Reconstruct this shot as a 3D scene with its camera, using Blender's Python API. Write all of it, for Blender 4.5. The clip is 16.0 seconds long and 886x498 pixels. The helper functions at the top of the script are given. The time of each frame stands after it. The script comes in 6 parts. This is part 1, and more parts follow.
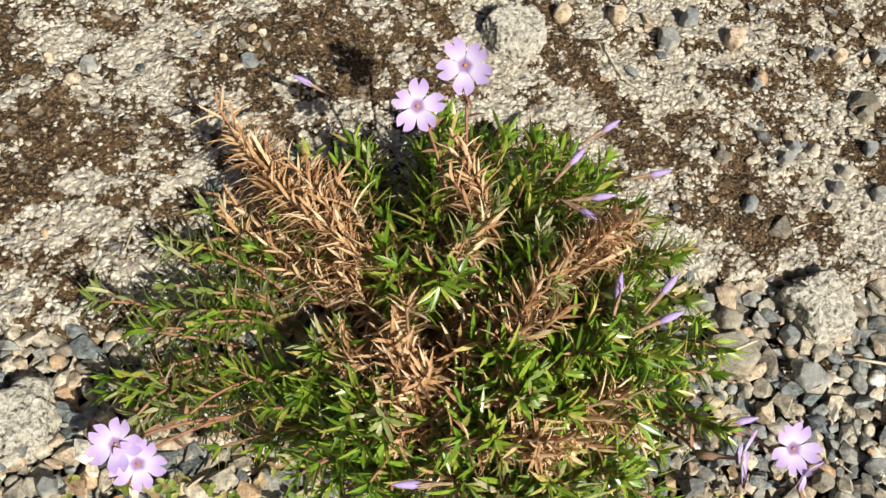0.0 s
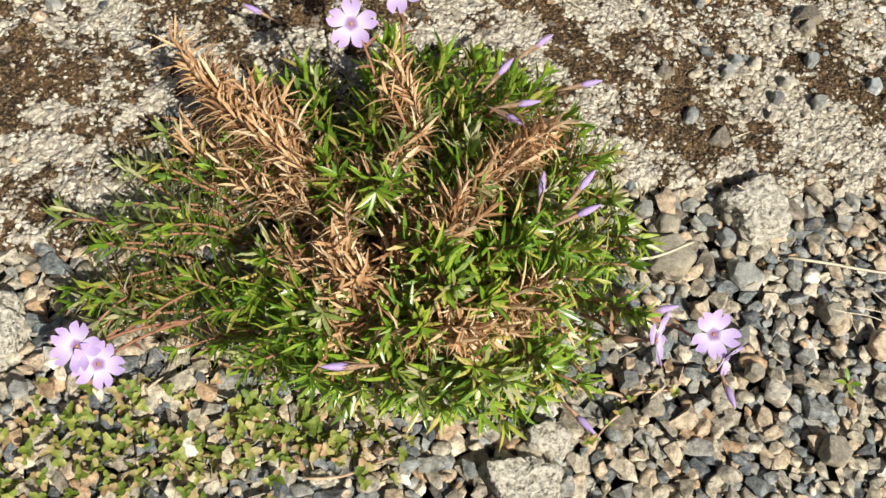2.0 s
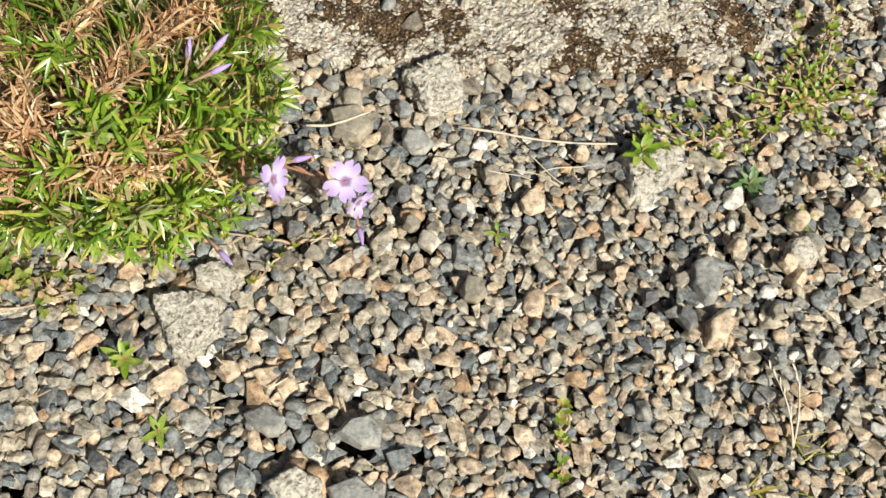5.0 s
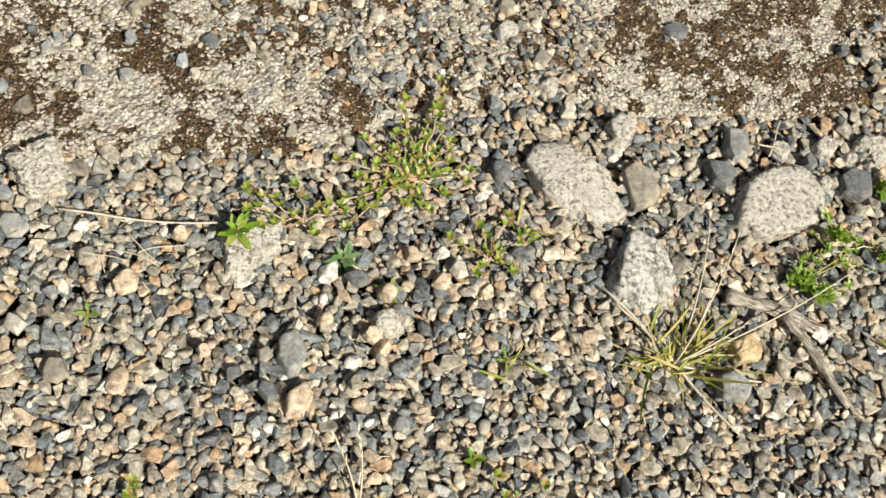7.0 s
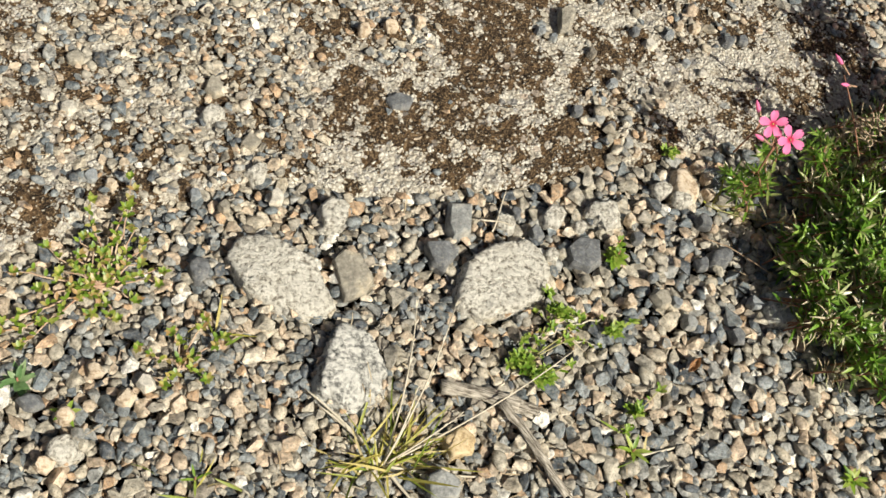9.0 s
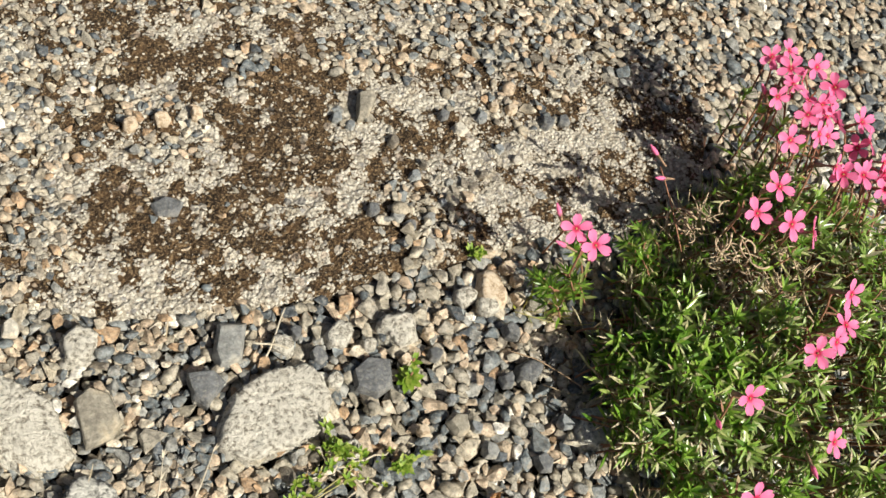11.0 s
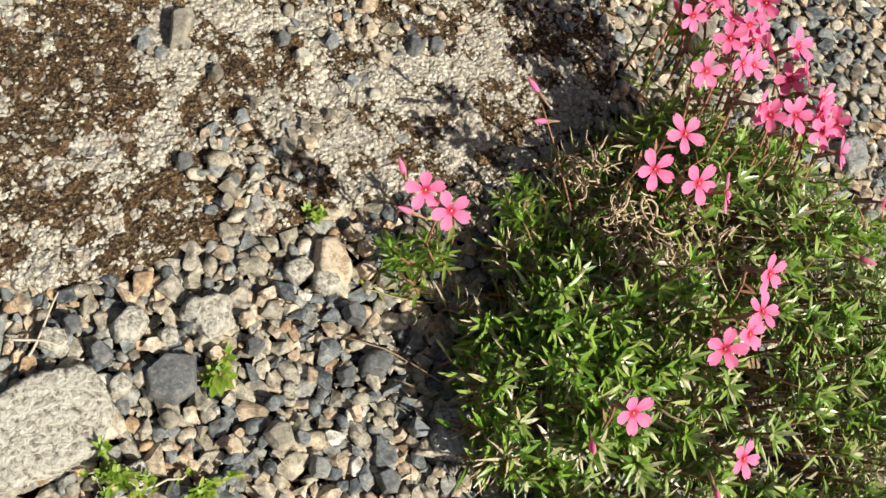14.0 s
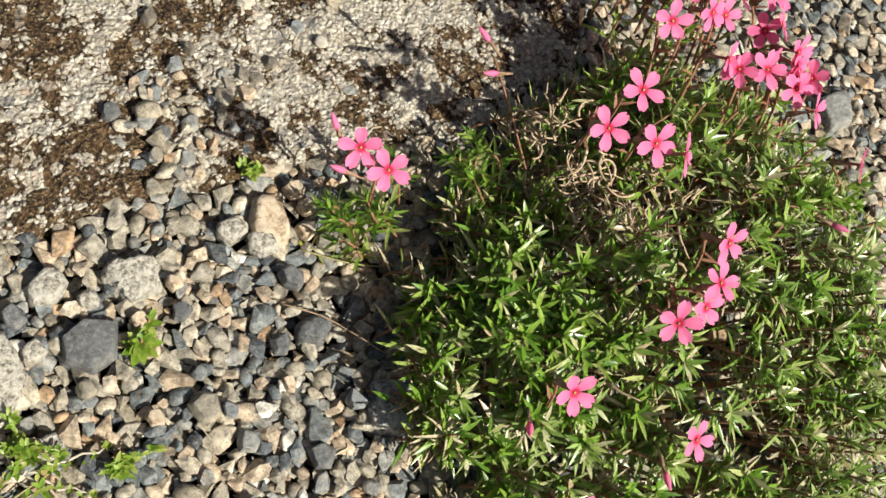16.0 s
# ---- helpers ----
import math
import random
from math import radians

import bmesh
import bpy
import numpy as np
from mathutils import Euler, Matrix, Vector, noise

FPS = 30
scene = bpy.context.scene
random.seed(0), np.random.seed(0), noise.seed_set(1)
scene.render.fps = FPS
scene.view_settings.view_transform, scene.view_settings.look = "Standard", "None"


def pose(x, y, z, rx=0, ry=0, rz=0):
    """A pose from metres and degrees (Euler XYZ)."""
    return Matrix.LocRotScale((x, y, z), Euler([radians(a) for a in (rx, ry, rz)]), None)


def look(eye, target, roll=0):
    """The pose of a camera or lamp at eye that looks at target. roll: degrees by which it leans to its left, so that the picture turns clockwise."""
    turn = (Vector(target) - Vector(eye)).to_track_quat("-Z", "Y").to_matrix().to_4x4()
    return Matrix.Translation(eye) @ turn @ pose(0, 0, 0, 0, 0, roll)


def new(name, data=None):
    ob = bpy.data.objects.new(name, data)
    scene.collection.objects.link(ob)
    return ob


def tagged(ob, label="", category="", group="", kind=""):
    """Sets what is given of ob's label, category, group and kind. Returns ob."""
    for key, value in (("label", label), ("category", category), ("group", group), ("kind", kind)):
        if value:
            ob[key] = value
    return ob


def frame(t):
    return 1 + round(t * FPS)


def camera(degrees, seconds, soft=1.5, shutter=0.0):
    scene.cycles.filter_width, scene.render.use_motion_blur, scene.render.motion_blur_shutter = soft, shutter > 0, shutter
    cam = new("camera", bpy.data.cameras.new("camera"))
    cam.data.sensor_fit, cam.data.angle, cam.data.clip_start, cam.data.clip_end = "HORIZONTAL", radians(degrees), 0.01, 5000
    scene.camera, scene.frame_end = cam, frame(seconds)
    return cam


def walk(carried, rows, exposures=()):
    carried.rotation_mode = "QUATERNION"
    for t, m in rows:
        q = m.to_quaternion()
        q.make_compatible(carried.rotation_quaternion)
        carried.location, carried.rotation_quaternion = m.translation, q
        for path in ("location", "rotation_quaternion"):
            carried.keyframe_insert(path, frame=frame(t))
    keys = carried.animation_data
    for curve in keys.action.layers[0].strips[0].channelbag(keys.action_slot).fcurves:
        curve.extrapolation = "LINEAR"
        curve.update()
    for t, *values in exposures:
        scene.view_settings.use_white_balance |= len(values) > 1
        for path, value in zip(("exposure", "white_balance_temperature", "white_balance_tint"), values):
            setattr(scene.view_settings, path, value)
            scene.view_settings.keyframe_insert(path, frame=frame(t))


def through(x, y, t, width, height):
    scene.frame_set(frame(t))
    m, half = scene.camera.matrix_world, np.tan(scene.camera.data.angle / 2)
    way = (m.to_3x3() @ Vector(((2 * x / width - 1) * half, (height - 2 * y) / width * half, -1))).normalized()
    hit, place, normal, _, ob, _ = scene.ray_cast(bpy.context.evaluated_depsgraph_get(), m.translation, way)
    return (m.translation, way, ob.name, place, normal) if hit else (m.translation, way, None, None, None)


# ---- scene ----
cam = camera(43.6, 16.0, soft=1.5)
METRES, EYE, TILT, LEAN, TURN = 0.8, 0.389, -59.35, -8.32, 0.0
ROWS = [
    (0.0, 0.0, 0.0, 0.0, -0.0, 0.0, 0.0),
    (0.5, 0.0076, -0.006, -0.0037, 0.37, -0.03, 0.27),
    (1.0, 0.0175, -0.0126, -0.0104, 0.8, -0.39, 0.79),
    (1.5, 0.0296, -0.02, -0.019, 1.28, -1.12, 1.52),
    (2.0, 0.0448, -0.0294, -0.0289, 1.71, -1.64, 1.82),
    (2.5, 0.0623, -0.0398, -0.0412, 1.97, -2.02, 1.63),
    (3.0, 0.0827, -0.0503, -0.054, 1.86, -2.35, 1.38),
    (3.5, 0.1083, -0.0619, -0.0648, 1.762, -2.7648, 1.3173),
    (4.0, 0.1392, -0.0746, -0.0736, 1.676, -3.2644, 1.442),
    (4.5, 0.1744, -0.088, -0.0793, 1.454, -3.7656, 1.668),
    (5.0, 0.2129, -0.1015, -0.081, 0.948, -4.1852, 1.9093),
    (5.5, 0.2537, -0.1148, -0.0776, 0.01, -4.44, 2.08),
    (6.0, 0.2969, -0.1278, -0.0691, -1.36, -4.53, 2.18),
    (6.5, 0.3406, -0.1372, -0.0579, -3.24, -4.16, 2.31),
    (7.0, 0.3862, -0.1415, -0.0485, -5.44, -3.57, 2.39),
    (7.5, 0.43, -0.1426, -0.0372, -6.9, -3.55, 2.72),
    (8.0, 0.4714, -0.1401, -0.023, -7.56, -3.77, 3.62),
    (8.5, 0.511, -0.133, -0.0089, -8.43, -3.96, 4.58),
    (9.0, 0.5463, -0.1226, 0.0067, -9.39, -4.1, 5.48),
    (9.5, 0.5799, -0.1106, 0.0218, -10.65, -4.15, 5.71),
    (10.0, 0.6134, -0.096, 0.0381, -12.11, -4.05, 5.55),
    (10.5, 0.6451, -0.0776, 0.0524, -12.8171, -4.0296, 5.8267),
    (11.0, 0.6749, -0.0555, 0.0647, -12.7712, -4.0888, 6.54),
    (11.5, 0.7023, -0.031, 0.0742, -12.3488, -4.3412, 7.34),
    (12.0, 0.7264, -0.0053, 0.0803, -11.9263, -4.9004, 7.8767),
    (12.5, 0.7465, 0.0202, 0.0823, -11.88, -5.88, 7.8),
    (13.0, 0.7627, 0.0455, 0.0801, -12.21, -7.28, 7.11),
    (13.5, 0.7784, 0.0658, 0.0793, -13.51, -8.92, 6.58),
    (14.0, 0.7957, 0.0785, 0.0784, -13.86, -9.42, 6.76),
    (14.5, 0.8114, 0.0884, 0.0776, -13.83, -10.09, 6.7),
    (15.0, 0.8236, 0.0974, 0.0772, -13.63, -10.96, 6.51),
    (15.5, 0.832, 0.1052, 0.077, -13.47, -11.8, 6.22),
    (16.0, 0.8389, 0.1102, 0.0769, -13.33, -12.26, 6.14),
]
walk(cam, [(t, pose(0, 0, EYE, TILT, LEAN, TURN) @ pose(METRES * x, METRES * y, METRES * z, 90 + pitch, roll, yaw)) for t, x, y, z, yaw, pitch, roll in ROWS], exposures=[(0.0, 0.19), (16.0, 0.19)])

# ---- daylight ----
SUN_AZ, SUN_EL = -50.0, 46.0            # degrees from +x, and above the ground
world = bpy.data.worlds.new("sky")
scene.world = world
world.use_nodes = True
sky = world.node_tree.nodes.new("ShaderNodeTexSky")
sky.sky_type = "NISHITA"
sky.sun_disc = False
sky.air_density = 0.8
sky.dust_density = 5.0
sky.ozone_density = 0.5
sky.sun_elevation = radians(SUN_EL)
sky.sun_rotation = radians(90 - SUN_AZ)
background = world.node_tree.nodes["Background"]
background.inputs["Strength"].default_value = 0.042
world.node_tree.links.new(sky.outputs["Color"], background.inputs["Color"])
sun_data = bpy.data.lights.new("sun", "SUN")
sun_data.energy = 5.4
sun_data.angle = radians(0.6)
sun_data.color = (1.0, 0.96, 0.845)
sun = new("sun", sun_data)
ce = math.cos(radians(SUN_EL))
to_sun = Vector((ce * math.cos(radians(SUN_AZ)), ce * math.sin(radians(SUN_AZ)), math.sin(radians(SUN_EL))))
sun.matrix_world = look(to_sun * 5, (0.4, 0.2, 0))


# ---- materials ----
class Mat:
    """A small builder of node materials."""

    def __init__(self, name, rough=0.8):
        self.m = bpy.data.materials.new(name)
        self.m.use_nodes = True
        self.t = self.m.node_tree
        self.b = self.t.nodes["Principled BSDF"]
        self.b.inputs["Roughness"].default_value = rough
        self.b.inputs["Specular IOR Level"].default_value = 0.35

    def node(self, kind, **values):
        n = self.t.nodes.new(kind)
        for key, value in values.items():
            n.inputs[key.replace("_", " ")].default_value = value
        return n

    def link(self, a, b):
        self.t.links.new(a, b)

    def noise(self, vec, scale, detail=4.0, rough=0.6):
        n = self.node("ShaderNodeTexNoise", Scale=scale, Detail=detail, Roughness=rough)
        if vec is not None:
            self.link(vec, n.inputs["Vector"])
        return n.outputs["Fac"]

    def ramp(self, fac, stops, hard=False):
        n = self.t.nodes.new("ShaderNodeValToRGB")
        r = n.color_ramp
        r.interpolation = "CONSTANT" if hard else "LINEAR"
        while len(r.elements) < len(stops):
            r.elements.new(0.5)
        for e, (p, c) in zip(r.elements, stops):
            e.position = p
            e.color = (c, c, c, 1) if isinstance(c, (int, float)) else (*c, 1)
        self.link(fac, n.inputs["Fac"])
        return n.outputs["Color"]

    def mix(self, fac, a, b, mode="MIX"):
        n = self.t.nodes.new("ShaderNodeMix")
        n.data_type = "RGBA"
        n.blend_type = mode
        for value, at in ((fac, 0), (a, 6), (b, 7)):
            if isinstance(value, (int, float)):
                n.inputs[at].default_value = value
            elif isinstance(value, tuple):
                n.inputs[at].default_value = (*value, 1)
            else:
                self.link(value, n.inputs[at])
        return n.outputs[2]

    def math(self, op, a, b=0.5):
        n = self.t.nodes.new("ShaderNodeMath")
        n.operation = op
        for value, at in ((a, 0), (b, 1)):
            if isinstance(value, (int, float)):
                n.inputs[at].default_value = value
            else:
                self.link(value, n.inputs[at])
        return n.outputs[0]

    def position(self):
        return self.t.nodes.new("ShaderNodeNewGeometry").outputs["Position"]

    def local(self):
        return self.t.nodes.new("ShaderNodeTexCoord").outputs["Object"]

    def random(self, island):
        if island:
            return self.t.nodes.new("ShaderNodeNewGeometry").outputs["Random Per Island"]
        return self.t.nodes.new("ShaderNodeObjectInfo").outputs["Random"]

    def shift(self, vec, rnd, by=3.0):
        """The coordinates, moved along by a random amount, so that no two pieces share a pattern."""
        n = self.t.nodes.new("ShaderNodeVectorMath")
        n.operation = "MULTIPLY_ADD"
        self.link(rnd, n.inputs[0])
        n.inputs[1].default_value = (by, by * 1.7, by * 2.3)
        self.link(vec, n.inputs[2])
        return n.outputs[0]

    def colour(self, c):
        if isinstance(c, tuple):
            self.b.inputs["Base Color"].default_value = (*c, 1)
        else:
            self.link(c, self.b.inputs["Base Color"])

    def bump(self, height, strength=0.5, distance=0.001):
        n = self.node("ShaderNodeBump", Strength=strength, Distance=distance)
        self.link(height, n.inputs["Height"])
        self.link(n.outputs["Normal"], self.b.inputs["Normal"])


PEBBLE_STOPS = [
    (0, (0.355, 0.320, 0.250)), (0.13, (0.265, 0.265, 0.245)), (0.22, (0.450, 0.360, 0.258)), (0.31, (0.130, 0.150, 0.158)),
    (0.42, (0.310, 0.282, 0.228)), (0.51, (0.470, 0.362, 0.255)), (0.59, (0.195, 0.212, 0.213)), (0.67, (0.550, 0.480, 0.370)),
    (0.74, (0.080, 0.092, 0.103)), (0.80, (0.395, 0.345, 0.260)), (0.87, (0.425, 0.285, 0.170)), (0.92, (0.230, 0.200, 0.158)), (0.97, (0.660, 0.630, 0.555)),
]


def pebble_material(name, island):
    """Mixed river gravel: a tone of its own for each stone, clouded and streaked inside, with a few flecks."""
    m = Mat(name, 0.5)
    rnd = m.random(island)
    vec = m.shift(m.position(), rnd)
    base = m.ramp(rnd, PEBBLE_STOPS, hard=True)
    clouds = m.ramp(m.noise(vec, 230, 4, 0.65), [(0.34, 0.40), (0.5, 1.0), (0.66, 1.65)])
    c = m.mix(1.0, base, clouds, "MULTIPLY")
    stain = m.ramp(m.noise(vec, 190, 3, 0.6), [(0.57, 0.0), (0.68, 0.4)])
    c = m.mix(stain, c, (0.40, 0.31, 0.20))
    pale = m.ramp(m.noise(vec, 620, 4, 0.75), [(0.50, 0.0), (0.66, 0.42)])
    c = m.mix(pale, c, (0.46, 0.43, 0.36))
    specks = m.ramp(m.noise(vec, 900, 3, 0.7), [(0.35, 0.45), (0.44, 1.0)])
    c = m.mix(1.0, c, specks, "MULTIPLY")
    m.colour(c)
    m.bump(m.noise(vec, 420, 5, 0.68), 0.8, 0.0010)
    return m.m


def rough_stone(name, light, mid, dark, grain=420.0, rough=0.92, depth=0.003):
    m = Mat(name, rough)
    vec = m.local()
    fine = m.noise(vec, grain, 5, 0.72)
    coarse = m.noise(vec, grain * 0.16, 4, 0.6)
    c = m.ramp(fine, [(0.37, dark), (0.455, mid), (0.53, light)])
    c = m.mix(m.ramp(coarse, [(0.35, 0.0), (0.7, 0.35)]), c, mid)
    m.colour(c)
    m.bump(fine, 1.0, depth)
    return m.m


def slate(name, colour):
    m = Mat(name, 0.42)
    vec = m.local()
    v = m.ramp(m.noise(vec, 110, 7, 0.8), [(0.34, 0.42), (0.5, 1.0), (0.66, 1.75)])
    c = m.mix(1.0, colour, v, "MULTIPLY")
    c = m.mix(m.ramp(m.noise(vec, 60, 4, 0.6), [(0.52, 0.0), (0.66, 0.35)]), c, m.mix(1.0, c, (1.35, 1.15, 0.85), "MULTIPLY"))
    c = m.mix(m.ramp(m.noise(vec, 620, 4, 0.75), [(0.50, 0.0), (0.68, 0.45)]), c, (0.48, 0.45, 0.38))
    m.colour(c)
    m.bump(m.noise(vec, 520, 5, 0.72), 1.0, 0.0014)
    return m.m


def slab_material():
    """Worn concrete: pale sand grains and grit bare in places, elsewhere bound in brown moss."""
    m = Mat("weathered_concrete", 0.93)
    pos = m.position()
    # mask of the moss, with some painted plant shade at its western end
    moss = m.t.nodes.new("ShaderNodeAttribute")
    moss.attribute_name = "moss"
    lump = m.t.nodes.new("ShaderNodeAttribute")
    lump.attribute_name = "lump"
    warp = m.t.nodes.new("ShaderNodeTexNoise")
    warp.inputs["Scale"].default_value = 300
    m.link(pos, warp.inputs["Vector"])
    bent = m.t.nodes.new("ShaderNodeVectorMath")
    bent.operation = "MULTIPLY_ADD"
    m.link(warp.outputs["Color"], bent.inputs[0])
    bent.inputs[1].default_value = (0.0028, 0.0028, 0.0028)
    m.link(pos, bent.inputs[2])
    vec = bent.outputs[0]

    def grains(scale):
        v = m.t.nodes.new("ShaderNodeTexVoronoi")
        v.inputs["Scale"].default_value = scale
        m.link(vec, v.inputs["Vector"])
        tone = m.t.nodes.new("ShaderNodeSeparateColor")
        m.link(v.outputs["Color"], tone.inputs[0])
        return v.outputs["Distance"], tone.outputs[0], tone.outputs[1]

    near, pick, shade = grains(430)
    near_b, pick_b, shade_b = grains(210)
    fine = m.noise(pos, 620, 3, 0.7)
    mid = m.noise(pos, 80, 5, 0.65)
    sand = m.ramp(shade, [(0.0, (0.40, 0.37, 0.30)), (0.35, (0.60, 0.56, 0.47)), (0.75, (0.76, 0.72, 0.62)), (0.93, (0.42, 0.40, 0.36)), (1.0, (0.30, 0.29, 0.28))])
    sand = m.mix(m.ramp(near, [(0.40, 0.0), (0.66, 0.55)]), sand, (0.24, 0.20, 0.15))
    # single stones of the aggregate, worn flush
    near_c, pick_c, shade_c = grains(125)
    stone_tone = m.ramp(shade_c, [(0.0, (0.20, 0.195, 0.185)), (0.4, (0.34, 0.30, 0.25)), (0.7, (0.44, 0.35, 0.27)), (1.0, (0.60, 0.56, 0.48))])
    is_stone = m.math("MULTIPLY", m.math("GREATER_THAN", pick_c, 0.80), m.ramp(near_c, [(0.30, 0.9), (0.36, 0.0)]))
    sand = m.mix(m.ramp(fine, [(0.36, 0.55), (0.48, 0.0)]), sand, (0.17, 0.135, 0.095))
    sand = m.mix(m.ramp(mid, [(0.45, 0.0), (0.70, 0.4)]), sand, m.mix(1.0, sand, (0.80, 0.70, 0.56), "MULTIPLY"))
    sand = m.mix(is_stone, sand, stone_tone)
    crust = m.ramp(shade_b, [(0.0, (0.019, 0.011, 0.005)), (0.6, (0.048, 0.028, 0.013)), (1.0, (0.094, 0.054, 0.024))])
    crust = m.mix(m.ramp(fine, [(0.49, 0.0), (0.62, 0.75)]), crust, (0.27, 0.185, 0.100))
    crust = m.mix(m.ramp(m.math("ADD", shade, m.math("MULTIPLY", near, -0.35)), [(0.74, 0.0), (0.80, 0.85)]), crust, (0.52, 0.46, 0.36))
    # moss takes hold grain by grain: the low ones first, the larger ones stand clear
    hold = m.math("ADD", moss.outputs["Fac"], m.math("MULTIPLY", m.math("SUBTRACT", pick, 0.5), 0.42))
    hold = m.math("ADD", hold, m.math("MULTIPLY", m.math("SUBTRACT", pick_b, 0.5), 0.22))
    hold = m.math("SUBTRACT", hold, m.math("MULTIPLY", m.math("SUBTRACT", lump.outputs["Fac"], 0.5), 0.55))
    hold = m.math("ADD", hold, m.math("MULTIPLY", m.math("SUBTRACT", near, 0.35), 0.5))
    cover = m.ramp(hold, [(0.46, 0.0), (0.54, 1.0)])
    m.colour(m.mix(m.math("MULTIPLY", is_stone, 0.6), m.mix(cover, sand, crust), stone_tone))
    relief = m.math("SUBTRACT", m.math("MULTIPLY", fine, 0.8), m.math("ADD", near, m.math("MULTIPLY", near_b, 0.4)))
    m.bump(relief, 0.9, 0.0022)
    return m.m


def soil_material(name="soil"):
    m = Mat(name, 0.95)
    pos = m.position()
    c = m.ramp(m.noise(pos, 300, 5, 0.7), [(0.3, (0.03, 0.025, 0.018)), (0.55, (0.085, 0.068, 0.050)), (0.75, (0.18, 0.15, 0.115))])
    grit = m.t.nodes.new("ShaderNodeTexVoronoi")
    grit.inputs["Scale"].default_value = 130
    m.link(pos, grit.inputs["Vector"])
    tone = m.t.nodes.new("ShaderNodeSeparateColor")
    m.link(grit.outputs["Color"], tone.inputs[0])
    chip_tone = m.ramp(tone.outputs[0], PEBBLE_STOPS, hard=True)
    c = m.mix(m.ramp(grit.outputs["Distance"], [(0.38, 0.9), (0.55, 0.0)]), c, chip_tone)
    m.colour(c)
    m.bump(m.math("SUBTRACT", m.noise(pos, 700, 5, 0.7), m.math("MULTIPLY", grit.outputs["Distance"], 2.0)), 1.0, 0.004)
    return m.m


def leaf_material(name, stops, rough=0.38, through=0.30, gloss=0.5):
    """A leaf whose tone differs from leaf to leaf, with some light passing through it."""
    m = Mat(name, rough)
    rnd = m.math("FRACT", m.math("ADD", m.random(True), m.random(False)))
    c = m.ramp(rnd, stops)
    v = m.ramp(m.noise(m.position(), 500, 3, 0.6), [(0.3, 0.75), (0.7, 1.2)])
    c = m.mix(1.0, c, v, "MULTIPLY")
    m.colour(c)
    tr = m.t.nodes.new("ShaderNodeBsdfTranslucent")
    m.link(c, tr.inputs["Color"])
    mixer = m.t.nodes.new("ShaderNodeMixShader")
    mixer.inputs[0].default_value = through
    out = m.t.nodes["Material Output"]
    m.link(m.b.outputs[0], mixer.inputs[1])
    m.link(tr.outputs[0], mixer.inputs[2])
    m.link(mixer.outputs[0], out.inputs["Surface"])
    m.b.inputs["Specular IOR Level"].default_value = gloss
    return m.m


def petal_material(name, outer, inner, eye):
    """A petal, paler or darker towards the flower's middle by its own length coordinate."""
    m = Mat(name, 0.6)
    along = m.t.nodes.new("ShaderNodeAttribute")
    along.attribute_name = "along"
    c = m.ramp(along.outputs["Fac"], [(0.0, eye), (0.16, eye), (0.30, inner), (0.75, outer), (1.0, outer)])
    v = m.ramp(m.noise(m.local(), 700, 3, 0.6), [(0.3, 0.88), (0.7, 1.08)])
    c = m.mix(1.0, c, v, "MULTIPLY")
    m.colour(c)
    tr = m.t.nodes.new("ShaderNodeBsdfTranslucent")
    m.link(c, tr.inputs["Color"])
    mixer = m.t.nodes.new("ShaderNodeMixShader")
    mixer.inputs[0].default_value = 0.3
    m.link(m.b.outputs[0], mixer.inputs[1])
    m.link(tr.outputs[0], mixer.inputs[2])
    m.link(mixer.outputs[0], m.t.nodes["Material Output"].inputs["Surface"])
    m.b.inputs["Specular IOR Level"].default_value = 0.2
    return m.m


def plain(name, a, b, scale=200.0, rough=0.7):
    m = Mat(name, rough)
    c = m.ramp(m.noise(m.local(), scale, 4, 0.65), [(0.3, a), (0.7, b)])
    m.colour(c)
    m.bump(m.noise(m.local(), scale * 3, 4, 0.7), 0.4, 0.0004)
    return m.m


GRAVEL = pebble_material("gravel", True)
PEBBLE = pebble_material("pebble", False)
CONCRETE = slab_material()
SOIL = soil_material()
FRAGMENT = rough_stone("concrete_fragment", (0.82, 0.78, 0.68), (0.58, 0.54, 0.45), (0.17, 0.145, 0.11), 330.0, 0.92, 0.004)
GRANITE = rough_stone("granite", (0.74, 0.72, 0.65), (0.42, 0.41, 0.37), (0.08, 0.08, 0.075), 210.0, 0.8, 0.0045)
OCHRE_STONE = rough_stone("ochre_stone", (0.62, 0.50, 0.31), (0.50, 0.37, 0.20), (0.28, 0.19, 0.10), 240.0, 0.7, 0.001)
TAN_STONE = rough_stone("tan_stone", (0.64, 0.54, 0.41), (0.50, 0.385, 0.26), (0.26, 0.18, 0.12), 240.0, 0.8, 0.0012)
SLATE_DARK = slate("dark_slate", (0.150, 0.157, 0.163))
SLATE_MID = slate("grey_slate", (0.31, 0.315, 0.30))
SLATE_WARM = slate("warm_grey_stone", (0.32, 0.29, 0.23))
SLATE_BROWN = slate("brown_grey_stone", (0.19, 0.165, 0.13))
PALE_BLUE = slate("pale_bluish_stone", (0.40, 0.44, 0.46))
LEAF = leaf_material("phlox_leaf", [(0.0, (0.080, 0.170, 0.016)), (0.35, (0.175, 0.320, 0.028)), (0.7, (0.30, 0.440, 0.045)), (0.88, (0.46, 0.48, 0.09)), (1.0, (0.62, 0.48, 0.18))], 0.33, 0.32, 1.0)
LEAF_GREY = leaf_material("phlox_leaf_faded", [(0.0, (0.13, 0.21, 0.040)), (0.4, (0.26, 0.34, 0.085)), (0.75, (0.40, 0.42, 0.19)), (1.0, (0.55, 0.49, 0.32))], 0.42, 0.30, 0.6)
